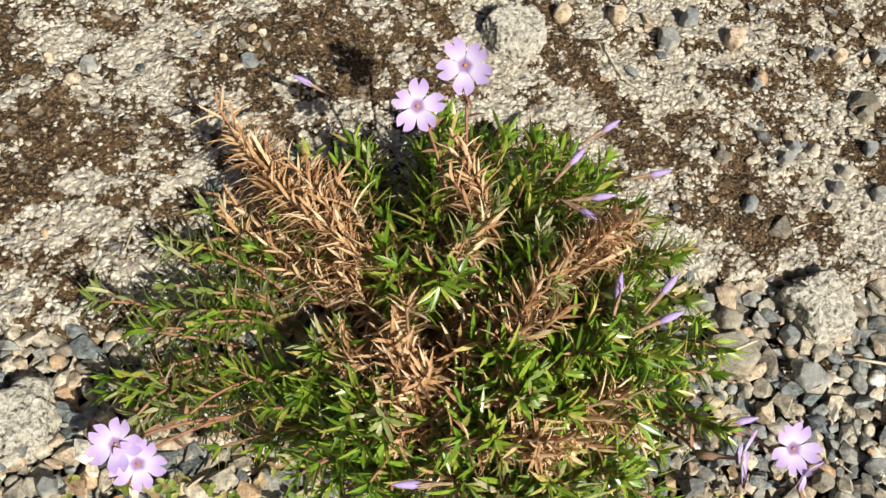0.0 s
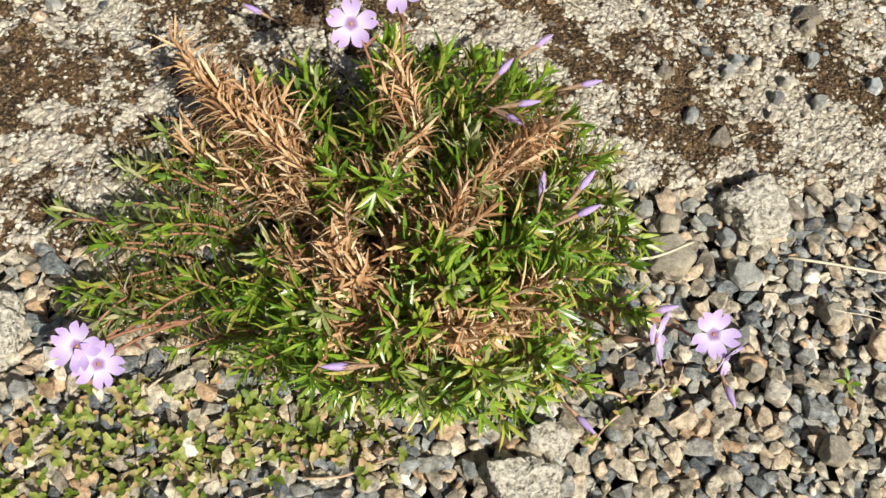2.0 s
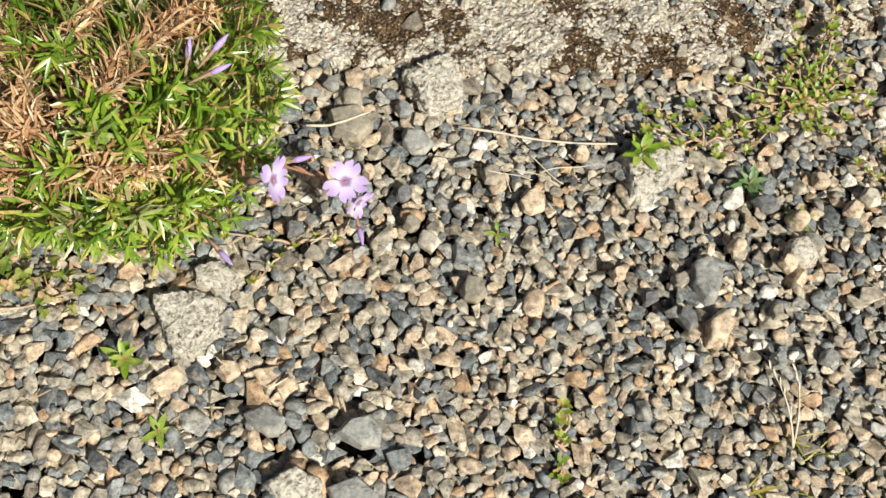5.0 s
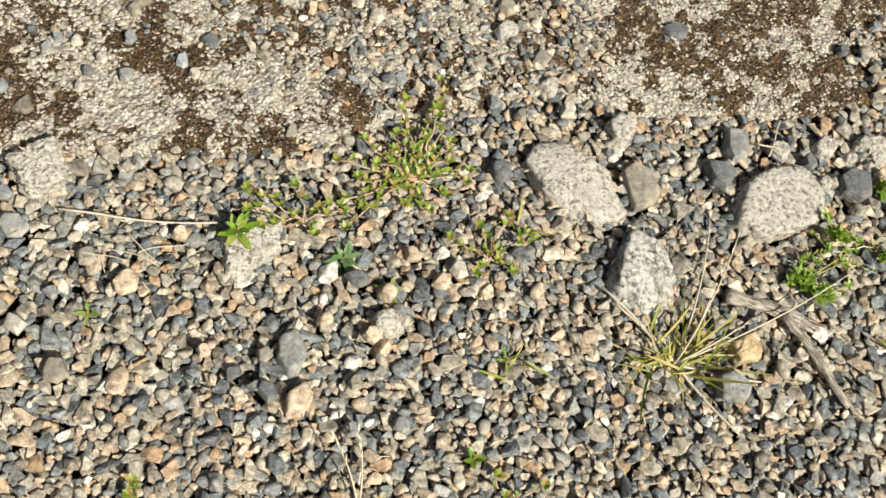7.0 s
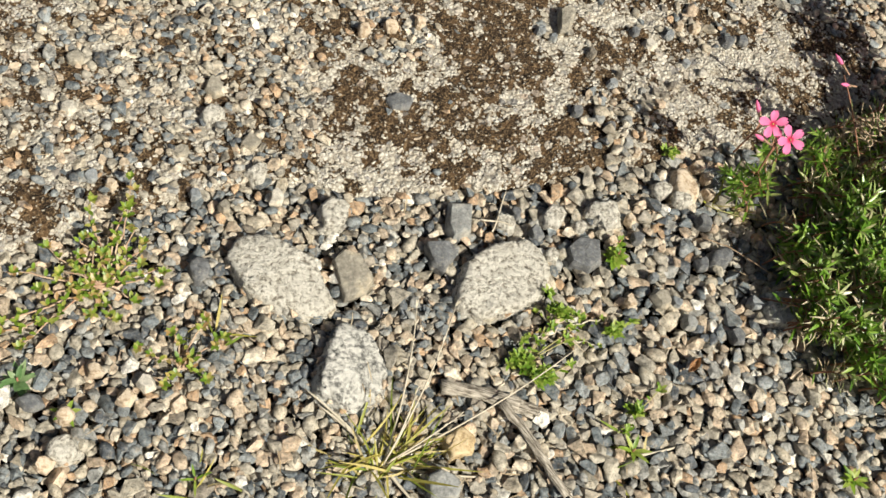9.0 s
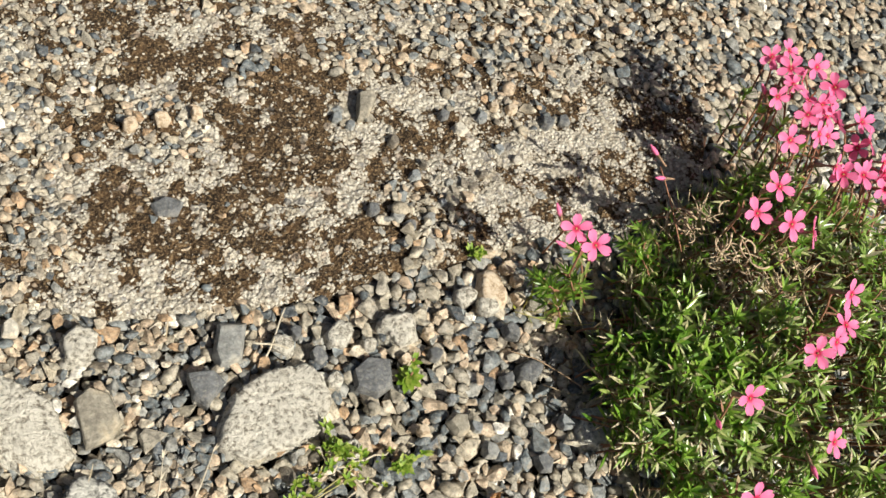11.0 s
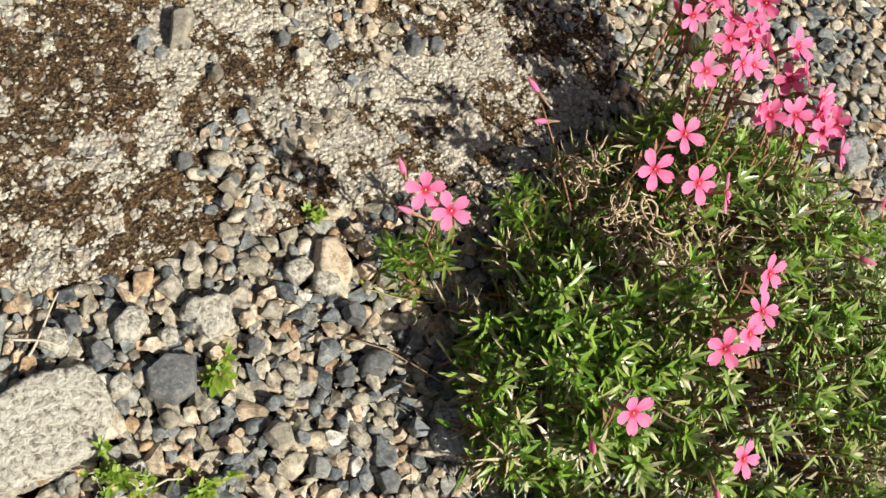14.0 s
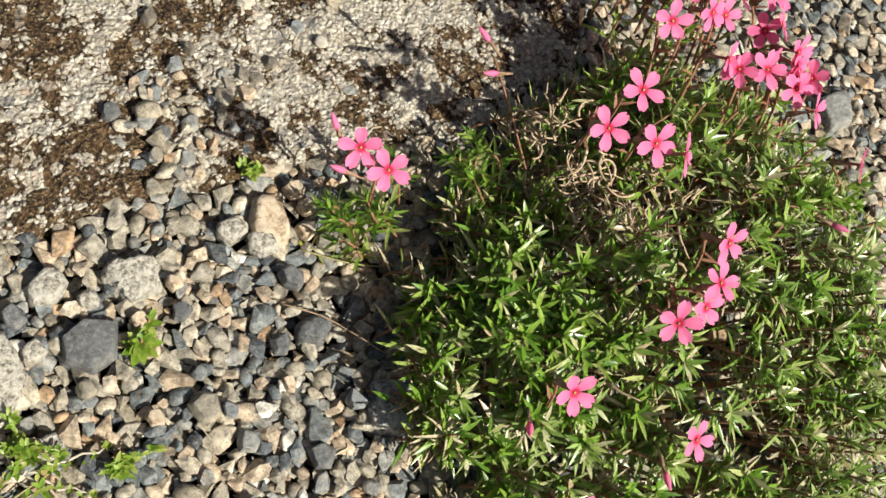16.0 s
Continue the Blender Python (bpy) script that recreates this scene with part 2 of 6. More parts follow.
LEAF_B = leaf_material("phlox_leaf_glossy", [(0.0, (0.090, 0.205, 0.022)), (0.4, (0.200, 0.375, 0.040)), (0.75, (0.32, 0.480, 0.075)), (0.9, (0.48, 0.54, 0.19)), (1.0, (0.60, 0.55, 0.33))], 0.33, 0.32, 1.0)
LEAF_SILVER = leaf_material("phlox_leaf_silvery", [(0.0, (0.115, 0.215, 0.035)), (0.4, (0.26, 0.390, 0.080)), (0.75, (0.42, 0.51, 0.19)), (0.9, (0.60, 0.58, 0.37)), (1.0, (0.58, 0.44, 0.28))], 0.33, 0.30, 1.0)
DRY = leaf_material("dry_leaf", [(0.0, (0.34, 0.175, 0.085)), (0.4, (0.57, 0.340, 0.170)), (0.75, (0.71, 0.50, 0.29)), (1.0, (0.80, 0.66, 0.45))], 0.62, 0.22)
STEM_RED = plain("reddish_stem", (0.22, 0.10, 0.06), (0.36, 0.19, 0.11), 300)
STEM_PALE = plain("pale_dead_stem", (0.36, 0.25, 0.15), (0.68, 0.55, 0.38), 300, 0.8)
STEM_DRY = plain("dry_stem", (0.22, 0.14, 0.08), (0.46, 0.34, 0.22), 300, 0.85)
LAVENDER = petal_material("lavender_petal", (0.56, 0.42, 0.77), (0.74, 0.67, 0.90), (0.36, 0.22, 0.44))
PINK = petal_material("pink_petal", (0.95, 0.25, 0.47), (0.92, 0.18, 0.39), (0.60, 0.03, 0.10))
EYE_YELLOW = plain("anther", (0.22, 0.10, 0.05), (0.60, 0.36, 0.12), 900)
CALYX = plain("calyx", (0.19, 0.14, 0.07), (0.44, 0.27, 0.19), 500)
CLOVER = leaf_material("clover_leaf", [(0.0, (0.10, 0.17, 0.020)), (0.35, (0.22, 0.28, 0.045)), (0.65, (0.38, 0.39, 0.10)), (0.82, (0.52, 0.43, 0.21)), (1.0, (0.46, 0.28, 0.15))], 0.55, 0.3)
WEED = leaf_material("weed_leaf", [(0.0, (0.12, 0.24, 0.02)), (0.5, (0.24, 0.37, 0.04)), (1.0, (0.42, 0.49, 0.11))], 0.45, 0.3)
WEED_BLUE = leaf_material("bluish_weed_leaf", [(0.0, (0.10, 0.20, 0.065)), (0.5, (0.20, 0.33, 0.13)), (1.0, (0.36, 0.46, 0.23))], 0.45, 0.3)
GRASS = leaf_material("grass_blade", [(0.0, (0.16, 0.25, 0.03)), (0.4, (0.36, 0.38, 0.06)), (0.75, (0.54, 0.46, 0.12)), (1.0, (0.68, 0.56, 0.30))], 0.5, 0.35)
STONECROP = leaf_material("stonecrop_leaf", [(0.0, (0.12, 0.22, 0.02)), (0.45, (0.24, 0.33, 0.04)), (0.75, (0.38, 0.38, 0.09)), (1.0, (0.42, 0.25, 0.11))], 0.4, 0.25)
RED_STEM = plain("red_creeping_stem", (0.30, 0.15, 0.09), (0.62, 0.50, 0.35), 160)
DEAD = leaf_material("dead_tangle", [(0.0, (0.40, 0.30, 0.18)), (0.5, (0.60, 0.50, 0.34)), (1.0, (0.74, 0.65, 0.48))], 0.7, 0.25)
STEM_GREEN = plain("green_stem", (0.22, 0.24, 0.07), (0.46, 0.38, 0.20), 400)
QUARTZ = slate("quartz", (0.56, 0.52, 0.44))
BLUE_GREY = slate("blue_grey_pebble", (0.255, 0.275, 0.285))
STRAW = plain("straw", (0.46, 0.40, 0.29), (0.66, 0.60, 0.48), 200, 0.7)
def twig_material():
    """Grey weathered wood with streaks along its length, which is the local x."""
    m = Mat("weathered_twig", 0.9)
    n = m.t.nodes.new("ShaderNodeVectorMath")
    n.operation = "MULTIPLY"
    n.inputs[1].default_value = (0.10, 1.0, 1.0)
    m.link(m.local(), n.inputs[0])
    streak = m.noise(n.outputs[0], 900, 4, 0.7)
    c = m.ramp(streak, [(0.38, (0.10, 0.082, 0.062)), (0.49, (0.34, 0.30, 0.24)), (0.62, (0.66, 0.60, 0.50))])
    c = m.mix(m.ramp(m.noise(m.local(), 260, 4, 0.6), [(0.52, 0.0), (0.72, 0.4)]), c, (0.30, 0.25, 0.19))
    m.colour(c)
    m.bump(streak, 1.0, 0.0015)
    return m.m


WOOD = twig_material()


# ---- building helpers ----
rng = np.random.default_rng(7)
rnd = random.Random(11)


def mesh_of(name, bm, material, smooth=True):
    me = bpy.data.meshes.new(name)
    bm.normal_update()
    bm.to_mesh(me)
    bm.free()
    me.materials.append(material)
    if smooth:
        me.polygons.foreach_set("use_smooth", [True] * len(me.polygons))
    return me


def part(name, bm, material, parent, label="", smooth=True):
    ob = new(name, mesh_of(name, bm, material, smooth))
    ob.parent = parent
    if label:
        tagged(ob, label)
    return ob


def raw_mesh(name, verts, tris, material, smooth=True):
    """A mesh from arrays of places and triangles."""
    me = bpy.data.meshes.new(name)
    n, k = len(verts), len(tris)
    me.vertices.add(n)
    me.vertices.foreach_set("co", np.asarray(verts, np.float32).ravel())
    me.loops.add(3 * k)
    me.loops.foreach_set("vertex_index", np.asarray(tris, np.int32).ravel())
    me.polygons.add(k)
    me.polygons.foreach_set("loop_start", np.arange(0, 3 * k, 3, dtype=np.int32))
    me.polygons.foreach_set("use_smooth", np.full(k, smooth))
    me.update(calc_edges=True)
    me.materials.append(material)
    return me


def empty(name, x=0.0, y=0.0, z=0.0, turn=0.0):
    ob = new(name)
    ob.empty_display_size = 0.02
    ob.matrix_basis = pose(x, y, z, 0, 0, turn)
    return ob


def tube(bm, pts, r0, r1, sides=5):
    """A tapered tube along a line of points."""
    rings = []
    for i, p in enumerate(pts):
        p = Vector(p)
        d = (Vector(pts[min(i + 1, len(pts) - 1)]) - Vector(pts[max(i - 1, 0)])).normalized()
        a = d.cross(Vector((0.3, 0.2, 1))) if abs(d.z) < 0.95 else d.cross(Vector((1, 0, 0)))
        a.normalize()
        b = d.cross(a)
        r = r0 + (r1 - r0) * i / max(1, len(pts) - 1)
        rings.append([bm.verts.new(p + (a * math.cos(k * math.tau / sides) + b * math.sin(k * math.tau / sides)) * r) for k in range(sides)])
    for q, s in zip(rings, rings[1:]):
        for k in range(sides):
            bm.faces.new((q[k], q[(k + 1) % sides], s[(k + 1) % sides], s[k]))
    bm.faces.new(rings[0][::-1])
    bm.faces.new(rings[-1])


def blade(bm, base, way, up, length, width, curl=0.15, fold=0.25, steps=4, blunt=0.0, broad=False):
    """A narrow leaf with a folded midrib: from base along way, bending by curl towards -up."""
    way, base = Vector(way).normalized(), Vector(base)
    side = way.cross(Vector(up))
    if side.length < 1e-4:
        side = way.cross(Vector((1, 0.3, 0.2)))
    side.normalize()
    nrm = side.cross(way)
    rows = []
    for i in range(steps + 1):
        f = i / steps
        w = width * 0.5 * (min(1.0, 0.45 + 1.6 * f) * (1 - f ** 3.2) if f < 1 else blunt)
        if broad and f < 1:
            w = width * 0.5 * math.sin(math.pi * (0.10 + 0.90 * f)) ** 0.8
        c = base + way * (length * f) - nrm * (curl * length * f * f)
        rows.append((bm.verts.new(c + side * w + nrm * w * fold), bm.verts.new(c), bm.verts.new(c - side * w + nrm * w * fold)))
    for a, b in zip(rows, rows[1:]):
        bm.faces.new((a[0], a[1], b[1], b[0]))
        bm.faces.new((a[1], a[2], b[2], b[1]))

# ---- the ground: slab, gravel and what lies in it ----
X0, X1, Y0, Y1, CELL = -0.30, 1.28, -0.06, 0.60, 0.001
NX, NY = int(round((X1 - X0) / CELL)), int(round((Y1 - Y0) / CELL))


def value_noise(x, y, size, seed):
    """Smooth noise between 0 and 1 with features of that size."""
    table = np.random.default_rng(seed).random((128, 128))
    u, v = np.asarray(x) / size + 37.3, np.asarray(y) / size + 21.7
    i, j = np.floor(u).astype(int), np.floor(v).astype(int)
    fu, fv = u - i, v - j
    fu, fv = fu * fu * (3 - 2 * fu), fv * fv * (3 - 2 * fv)
    at = lambda a, b: table[a % 128, b % 128]
    return (at(i, j) * (1 - fu) + at(i + 1, j) * fu) * (1 - fv) + (at(i, j + 1) * (1 - fu) + at(i + 1, j + 1) * fu) * fv


def fractal(x, y, size, seed, octaves=4):
    total, amp, norm = 0.0, 1.0, 0.0
    for k in range(octaves):
        total = total + amp * value_noise(x, y, size / 2 ** k, seed + k)
        norm += amp
        amp *= 0.55
    return total / norm


EDGE_X = [-0.30, -0.109, -0.08, 0.0, 0.10, 0.157, 0.205, 0.237, 0.28, 0.32, 0.367, 0.42, 0.47, 0.528, 0.575, 0.62, 0.684, 0.702, 0.745, 0.80, 0.86, 0.93, 0.96, 1.00]
EDGE_Y = [0.175, 0.182, 0.184, 0.205, 0.222, 0.228, 0.229, 0.227, 0.230, 0.233, 0.241, 0.262, 0.275, 0.277, 0.264, 0.269, 0.270, 0.286, 0.286, 0.296, 0.300, 0.335, 0.42, 0.70]


def slab_inside(x, y):
    """Distance behind the slab's broken front edge, in metres."""
    wob = (fractal(x, y, 0.022, 40, 3) - 0.5) * 0.018
    return y - np.interp(x, EDGE_X, EDGE_Y) + wob


def slab_height(x, y):
    d = slab_inside(x, y)
    f = np.clip((d + 0.003) / 0.009, 0, 1)
    f = f * f * (3 - 2 * f)
    top = 0.0005 + 0.0045 * (fractal(x, y, 0.09, 50, 2) - 0.5) + 0.0030 * (fractal(x, y, 0.012, 60, 2) - 0.5)
    return -0.022 + (0.022 + top) * f


# crusts of dark moss on the slab, three with plant shade painted in: place, radii, strength; pale bare cement below
# zero
MOSS_SHADE_WEST = [
    (-0.131, 0.319, 0.012, 0.012, 0.5), (-0.106, 0.281, 0.011, 0.020, 0.6), (-0.117, 0.247, 0.015, 0.021, 0.8), (-0.097, 0.215, 0.013, 0.008, 0.7),
    # this row's last three: moss and the lavender plant's cast shade, painted as one
    (-0.068, 0.260, 0.014, 0.030, 0.6), (-0.103, 0.336, 0.027, 0.010, 0.4), (-0.036, 0.328, 0.024, 0.028, 1.0), (-0.001, 0.342, 0.028, 0.020, 0.9), (0.020, 0.315, 0.020, 0.014, 0.7),
    (0.056, 0.364, 0.022, 0.014, 0.5), (0.115, 0.340, 0.025, 0.017, 0.5), (0.167, 0.319, 0.025, 0.017, 0.4), (0.196, 0.290, 0.022, 0.019, 0.6),
    (0.198, 0.258, 0.027, 0.018, 1.2), (0.252, 0.386, 0.028, 0.019, 0.4), (-0.075, 0.277, 0.007, 0.017, 0.5), (0.259, 0.303, 0.028, 0.016, 0.5),
]
MOSS_EAST = [
    (0.653, 0.341, 0.014, 0.012, 0.5), (0.606, 0.287, 0.013, 0.008, 0.5), (0.614, 0.313, 0.016, 0.010, 0.6), (0.657, 0.396, 0.016, 0.015, 0.6), (0.687, 0.368, 0.020, 0.017, 0.7),
    (0.715, 0.357, 0.012, 0.013, 0.5), (0.695, 0.309, 0.023, 0.013, 0.6), (0.644, 0.301, 0.009, 0.007, 0.5), (0.731, 0.337, 0.013, 0.013, 0.5), (0.684, 0.296, 0.016, 0.009, 0.5),
    (0.391, 0.265, 0.023, 0.015, 0.4), (0.590, 0.310, 0.039, 0.026, 0.4), (0.673, 0.316, 0.043, 0.034, 0.55), (0.649, 0.374, 0.041, 0.033, 0.4),
    (0.596, 0.437, 0.037, 0.028, 0.6), (0.686, 0.445, 0.019, 0.019, 0.4), (0.577, 0.322, 0.023, 0.018, 0.5), (0.608, 0.289, 0.015, 0.012, 0.7),
    (0.631, 0.292, 0.008, 0.021, 0.6), (0.741, 0.364, 0.025, 0.021, 0.3), (0.713, 0.283, 0.026, 0.012, 0.5),
]
BARE = [
    (-0.094, 0.239, 0.024, 0.013, -0.8), (-0.053, 0.226, 0.026, 0.015, -0.6), (-0.065, 0.324, 0.027, 0.016, -0.5), (-0.080, 0.294, 0.014, 0.018, -0.4),
    (0.088, 0.357, 0.014, 0.011, -0.5), (0.249, 0.283, 0.017, 0.019, -0.5), (0.154, 0.250, 0.020, 0.016, -0.6), (0.287, 0.266, 0.044, 0.019, -0.7),
    (0.350, 0.274, 0.023, 0.015, -0.4), (0.557, 0.279, 0.029, 0.017, -0.5), (0.577, 0.287, 0.022, 0.020, -0.4), (0.672, 0.412, 0.009, 0.022, -0.4),
    (0.660, 0.343, 0.017, 0.013, -0.3), (0.646, 0.279, 0.016, 0.015, -0.6), (0.775, 0.322, 0.022, 0.020, -0.6), (0.661, 0.334, 0.012, 0.010, -0.6), (0.668, 0.323, 0.013, 0.008, -0.5), (0.742, 0.397, 0.012, 0.010, -0.5), (0.770, 0.358, 0.012, 0.012, -0.4), (0.889, 0.361, 0.029, 0.023, -0.5), (0.838, 0.352, 0.036, 0.034, -0.40), (0.870, 0.405, 0.030, 0.030, -0.35),
]


def moss_shade_cover(x, y):
    m = 0.36 + 0.7 * (fractal(x, y, 0.030, 70, 3) - 0.5) + 1.75 * (fractal(x, y, 0.0105, 75, 3) - 0.5)
    for cx, cy, rx, ry, w in MOSS_SHADE_WEST + MOSS_EAST + BARE:
        q = ((x - cx) / rx) ** 2 + ((y - cy) / ry) ** 2
        m = m + 0.42 * w * np.exp(-q ** 1.2)
    return m + 0.07 * np.clip((x - 0.5) / 0.1, 0, 1)


def build_slab():
    step = 0.0013
    xs, ys = np.arange(-0.24, 1.02, step), np.arange(0.165, 0.56, step)
    gx, gy = np.meshgrid(xs, ys)
    gx = gx + (rng.random(gx.shape) - 0.5) * step * 0.5
    gy = gy + (rng.random(gy.shape) - 0.5) * step * 0.5
    moss = moss_shade_cover(gx, gy)
    lump = 0.72 * fractal(gx, gy, 0.0040, 80, 2) + 0.28 * rng.random(gx.shape)
    gz = slab_height(gx, gy) + 0.0009 * np.clip(moss - 0.35, 0, 0.6) + (lump - 0.5) * 0.0034
    ny, nx = gx.shape
    k = np.arange(nx * ny).reshape(ny, nx)
    a, b, c, d = k[:-1, :-1].ravel(), k[:-1, 1:].ravel(), k[1:, 1:].ravel(), k[1:, :-1].ravel()
    tris = np.concatenate([np.stack([a, b, c], 1), np.stack([a, c, d], 1)])
    keep = (gz.ravel()[tris] > -0.0215).any(axis=1)
    me = raw_mesh("concrete_slab", np.stack([gx, gy, gz], -1).reshape(-1, 3), tris[keep], CONCRETE)
    me.attributes.new("moss", "FLOAT", "POINT").data.foreach_set("value", moss.ravel().astype(np.float32))
    me.attributes.new("lump", "FLOAT", "POINT").data.foreach_set("value", lump.ravel().astype(np.float32))
    return tagged(new("concrete_slab", me), "weathered broken concrete slab with brown moss crusts", "concrete slab", kind="structure")


build_slab()

bm = bmesh.new()
bmesh.ops.create_grid(bm, x_segments=40, y_segments=40, size=60)
bmesh.ops.translate(bm, verts=bm.verts, vec=(0.5, 0.2, -0.024))
tagged(new("ground", mesh_of("ground", bm, SOIL)), "brown gritty soil under the gravel", "ground", kind="structure")

# the height of whatever lies uppermost, cell by cell
cells_x, cells_y = np.meshgrid(X0 + (np.arange(NX) + 0.5) * CELL, Y0 + (np.arange(NY) + 0.5) * CELL)
INSIDE = slab_inside(cells_x, cells_y)
SLAB_Z = slab_height(cells_x, cells_y)
HEIGHT = np.where(INSIDE > 0.001, SLAB_Z, -0.010)
BLOCKED = np.zeros_like(HEIGHT, bool)


def ground_z(x, y, spread=0.004):
    i, j, r = int((y - Y0) / CELL), int((x - X0) / CELL), max(1, int(spread / CELL))
    win = HEIGHT[max(0, i - r):i + r + 1, max(0, j - r):j + r + 1]
    return float(np.percentile(win, 60)) if win.size else 0.0


def stone(name, x, y, cuts, top, material, label, category="stone", bottom=0.009, seed=1, rugged=0.10, subdiv=5, soft=30.0, tilt=(0, 0), grit=0.00016, slope=(0, 20)):
    """A broken stone: a ball cut by upright planes (compass angle, millimetres), a top and a bottom, with a rugged skin."""
    if subdiv == 5 and sum(d for _, d in cuts) / len(cuts) < 12:
        subdiv = 4
    bm = bmesh.new()
    bmesh.ops.create_icosphere(bm, subdivisions=subdiv, radius=1.0)
    r = random.Random(seed)
    planes = []
    for ang, dist in cuts:
        lean = radians(r.uniform(*slope))
        planes.append((Vector((math.cos(radians(ang)) * math.cos(lean), math.sin(radians(ang)) * math.cos(lean), math.sin(lean))), dist / 1000 * math.cos(lean)))
    half = (top + bottom) / 2
    tip = 0.10 if soft >= 18 else 0.22
    planes.append((Vector((r.uniform(-tip, tip), r.uniform(-tip, tip), 1)).normalized(), half))
    planes.append((Vector((r.uniform(-tip, tip), r.uniform(-tip, tip), 1)).normalized(), half * 1.02))
    planes.append((Vector((0, 0, -1)), half))
    if soft >= 30:
        # broken shoulders between the top and the sides
        for k in range(4):
            ang, dist = cuts[r.randrange(len(cuts))]
            ang, rise = radians(ang + r.uniform(-30, 30)), radians(r.uniform(38, 66))
            n = Vector((math.cos(ang) * math.cos(rise), math.sin(ang) * math.cos(rise), math.sin(rise)))
            planes.append((n, (dist / 1000 * math.cos(rise) + half * math.sin(rise)) * r.uniform(0.86, 0.98)))
    size = sum(d for _, d in cuts) / len(cuts) / 1000
    off = Vector((seed * 3.1, seed * 1.7, seed * 0.9))
    for v in bm.verts:
        u = v.co.normalized()
        inv = 0.0
        for n, d in planes:
            s = u.dot(n) / d * size
            if s > 0:
                inv += s ** soft
        rad = size * inv ** (-1 / soft)
        p = u * rad
        q = p / size
        bump = noise.noise(q * 1.6 + off) * 0.7 + noise.noise(q * 4.5 + off) * 0.4 + noise.noise(q * 11 + off) * 0.26 + noise.noise(q * 23 + off) * 0.16
        g = grit * min(1.0, (rad / size) ** 1.4)
        v.co = p + u * (bump * rugged * min(size, rad)) + Vector((r.gauss(0, g), r.gauss(0, g), r.gauss(0, g)))
    ob = new(name, mesh_of(name, bm, material))
    ob.matrix_basis = pose(x, y, half - bottom, tilt[0], tilt[1], 0)
    inside = np.ones_like(BLOCKED)
    for ang, dist in cuts:
        inside &= (cells_x - x) * math.cos(radians(ang)) + (cells_y - y) * math.sin(radians(ang)) < dist / 1000 - 0.0012
    BLOCKED[inside] = True
    HEIGHT[inside] = np.maximum(HEIGHT[inside], top - 0.001)
    return tagged(ob, label, category, group=name.replace("_", " ") + "s in the gravel")


stone("concrete_fragment", 0.218, 0.218, [(-149, 13.0), (-71, 15.0), (-6, 13.5), (28, 12.2), (118, 13.2)], 0.0090, FRAGMENT, "angular pale concrete fragment by the slab edge", seed=1, grit=0.00042)
stone("concrete_fragment", 0.324, 0.177, [(-169, 16.6), (-75, 14.5), (-46, 12.1), (-7, 13.3), (70, 18.2), (129, 14.5)], 0.0062, FRAGMENT, "rounded pale concrete fragment under a green seedling", seed=2, grit=0.00042)
stone("concrete_fragment", 0.503, 0.222, [(-155, 20.7), (-119, 18.8), (-66, 33.0), (17, 21.9), (53, 18.0), (90, 23.0), (144, 29.0)], 0.0068, FRAGMENT, "long pale concrete fragment lying in the gravel", seed=3, rugged=0.08, grit=0.00042)
stone("concrete_fragment", 0.629, 0.212, [(-126, 31.0), (-75, 20.2), (-27, 26.0), (19, 29.5), (97, 21.0), (121, 19.9), (157, 23.7)], 0.0082, FRAGMENT, "large blocky pale concrete fragment with a flat top", seed=4, rugged=0.07, soft=18, grit=0.00042)
stone("granite_stone", 0.535, 0.166, [(-178, 19.5), (-123, 22.9), (-63, 23.0), (-22, 20.0), (23, 18.5), (66, 24.0), (135, 18.0), (155, 16.0)], 0.0078, GRANITE, "grey and white mottled rough granite stone", seed=5, rugged=0.13, soft=14.0, grit=0.0004, slope=(4, 22))
stone("tan_stone", 0.761, 0.269, [(-177, 8.2), (-90, 11.3), (-48, 11.3), (3, 8.5), (98, 13.9), (165, 8.3)], 0.0058, TAN_STONE, "tan sandstone lump at the slab edge", seed=10, rugged=0.07)
stone("concrete_fragment", 0.702, 0.251, [(-139, 8.6), (-64, 10.2), (-2, 10.9), (92, 8.3), (150, 11.4)], 0.007, FRAGMENT, "small pale concrete fragment in the gravel", seed=11, grit=0.00042)
stone("flat_stone", 0.342, 0.116, [(-149, 7.5), (-90, 11.2), (-22, 7.4), (29, 8.7), (114, 11.0), (173, 6.9)], 0.0046, SLATE_MID, "smooth oval grey stone with a pale rim", seed=12, rugged=0.05, soft=26)
stone("concrete_fragment", 0.108, 0.088, [(-155, 10.5), (-98, 14.3), (-44, 12.5), (-15, 12.9), (70, 14.3), (102, 14.5)], 0.0082, FRAGMENT, "heart-shaped pale concrete fragment beside the plant", seed=13, rugged=0.07, grit=0.00042)
stone("concrete_fragment", 0.119, 0.110, [(-173, 9.2), (-95, 5.6), (-34, 7.8), (54, 7.7), (108, 6.2)], 0.008, FRAGMENT, "small pale concrete fragment beside the plant", seed=14, grit=0.00042)
stone("concrete_fragment", 0.090, 0.352, [(-160, 13.4), (-97, 14.4), (-41, 12.8), (17, 14.5), (98, 13.9), (143, 12.7)], 0.010, FRAGMENT, "pale concrete lump lying on the slab", seed=15, bottom=0.003, grit=0.00042)
stone("concrete_fragment", -0.096, 0.147, [(-169, 14), (-106, 14.5), (-51, 11.0), (2, 11.5), (63, 12.0), (99, 13.5)], 0.0082, FRAGMENT, "grey concrete fragment below the slab edge", seed=16, grit=0.00042)
stone("concrete_fragment", 0.128, 0.221, [(-165, 10.1), (-78, 9.3), (-32, 7.3), (49, 11.4), (116, 8.3)], 0.006, FRAGMENT, "low pale concrete fragment at the slab edge", seed=18, grit=0.00042)
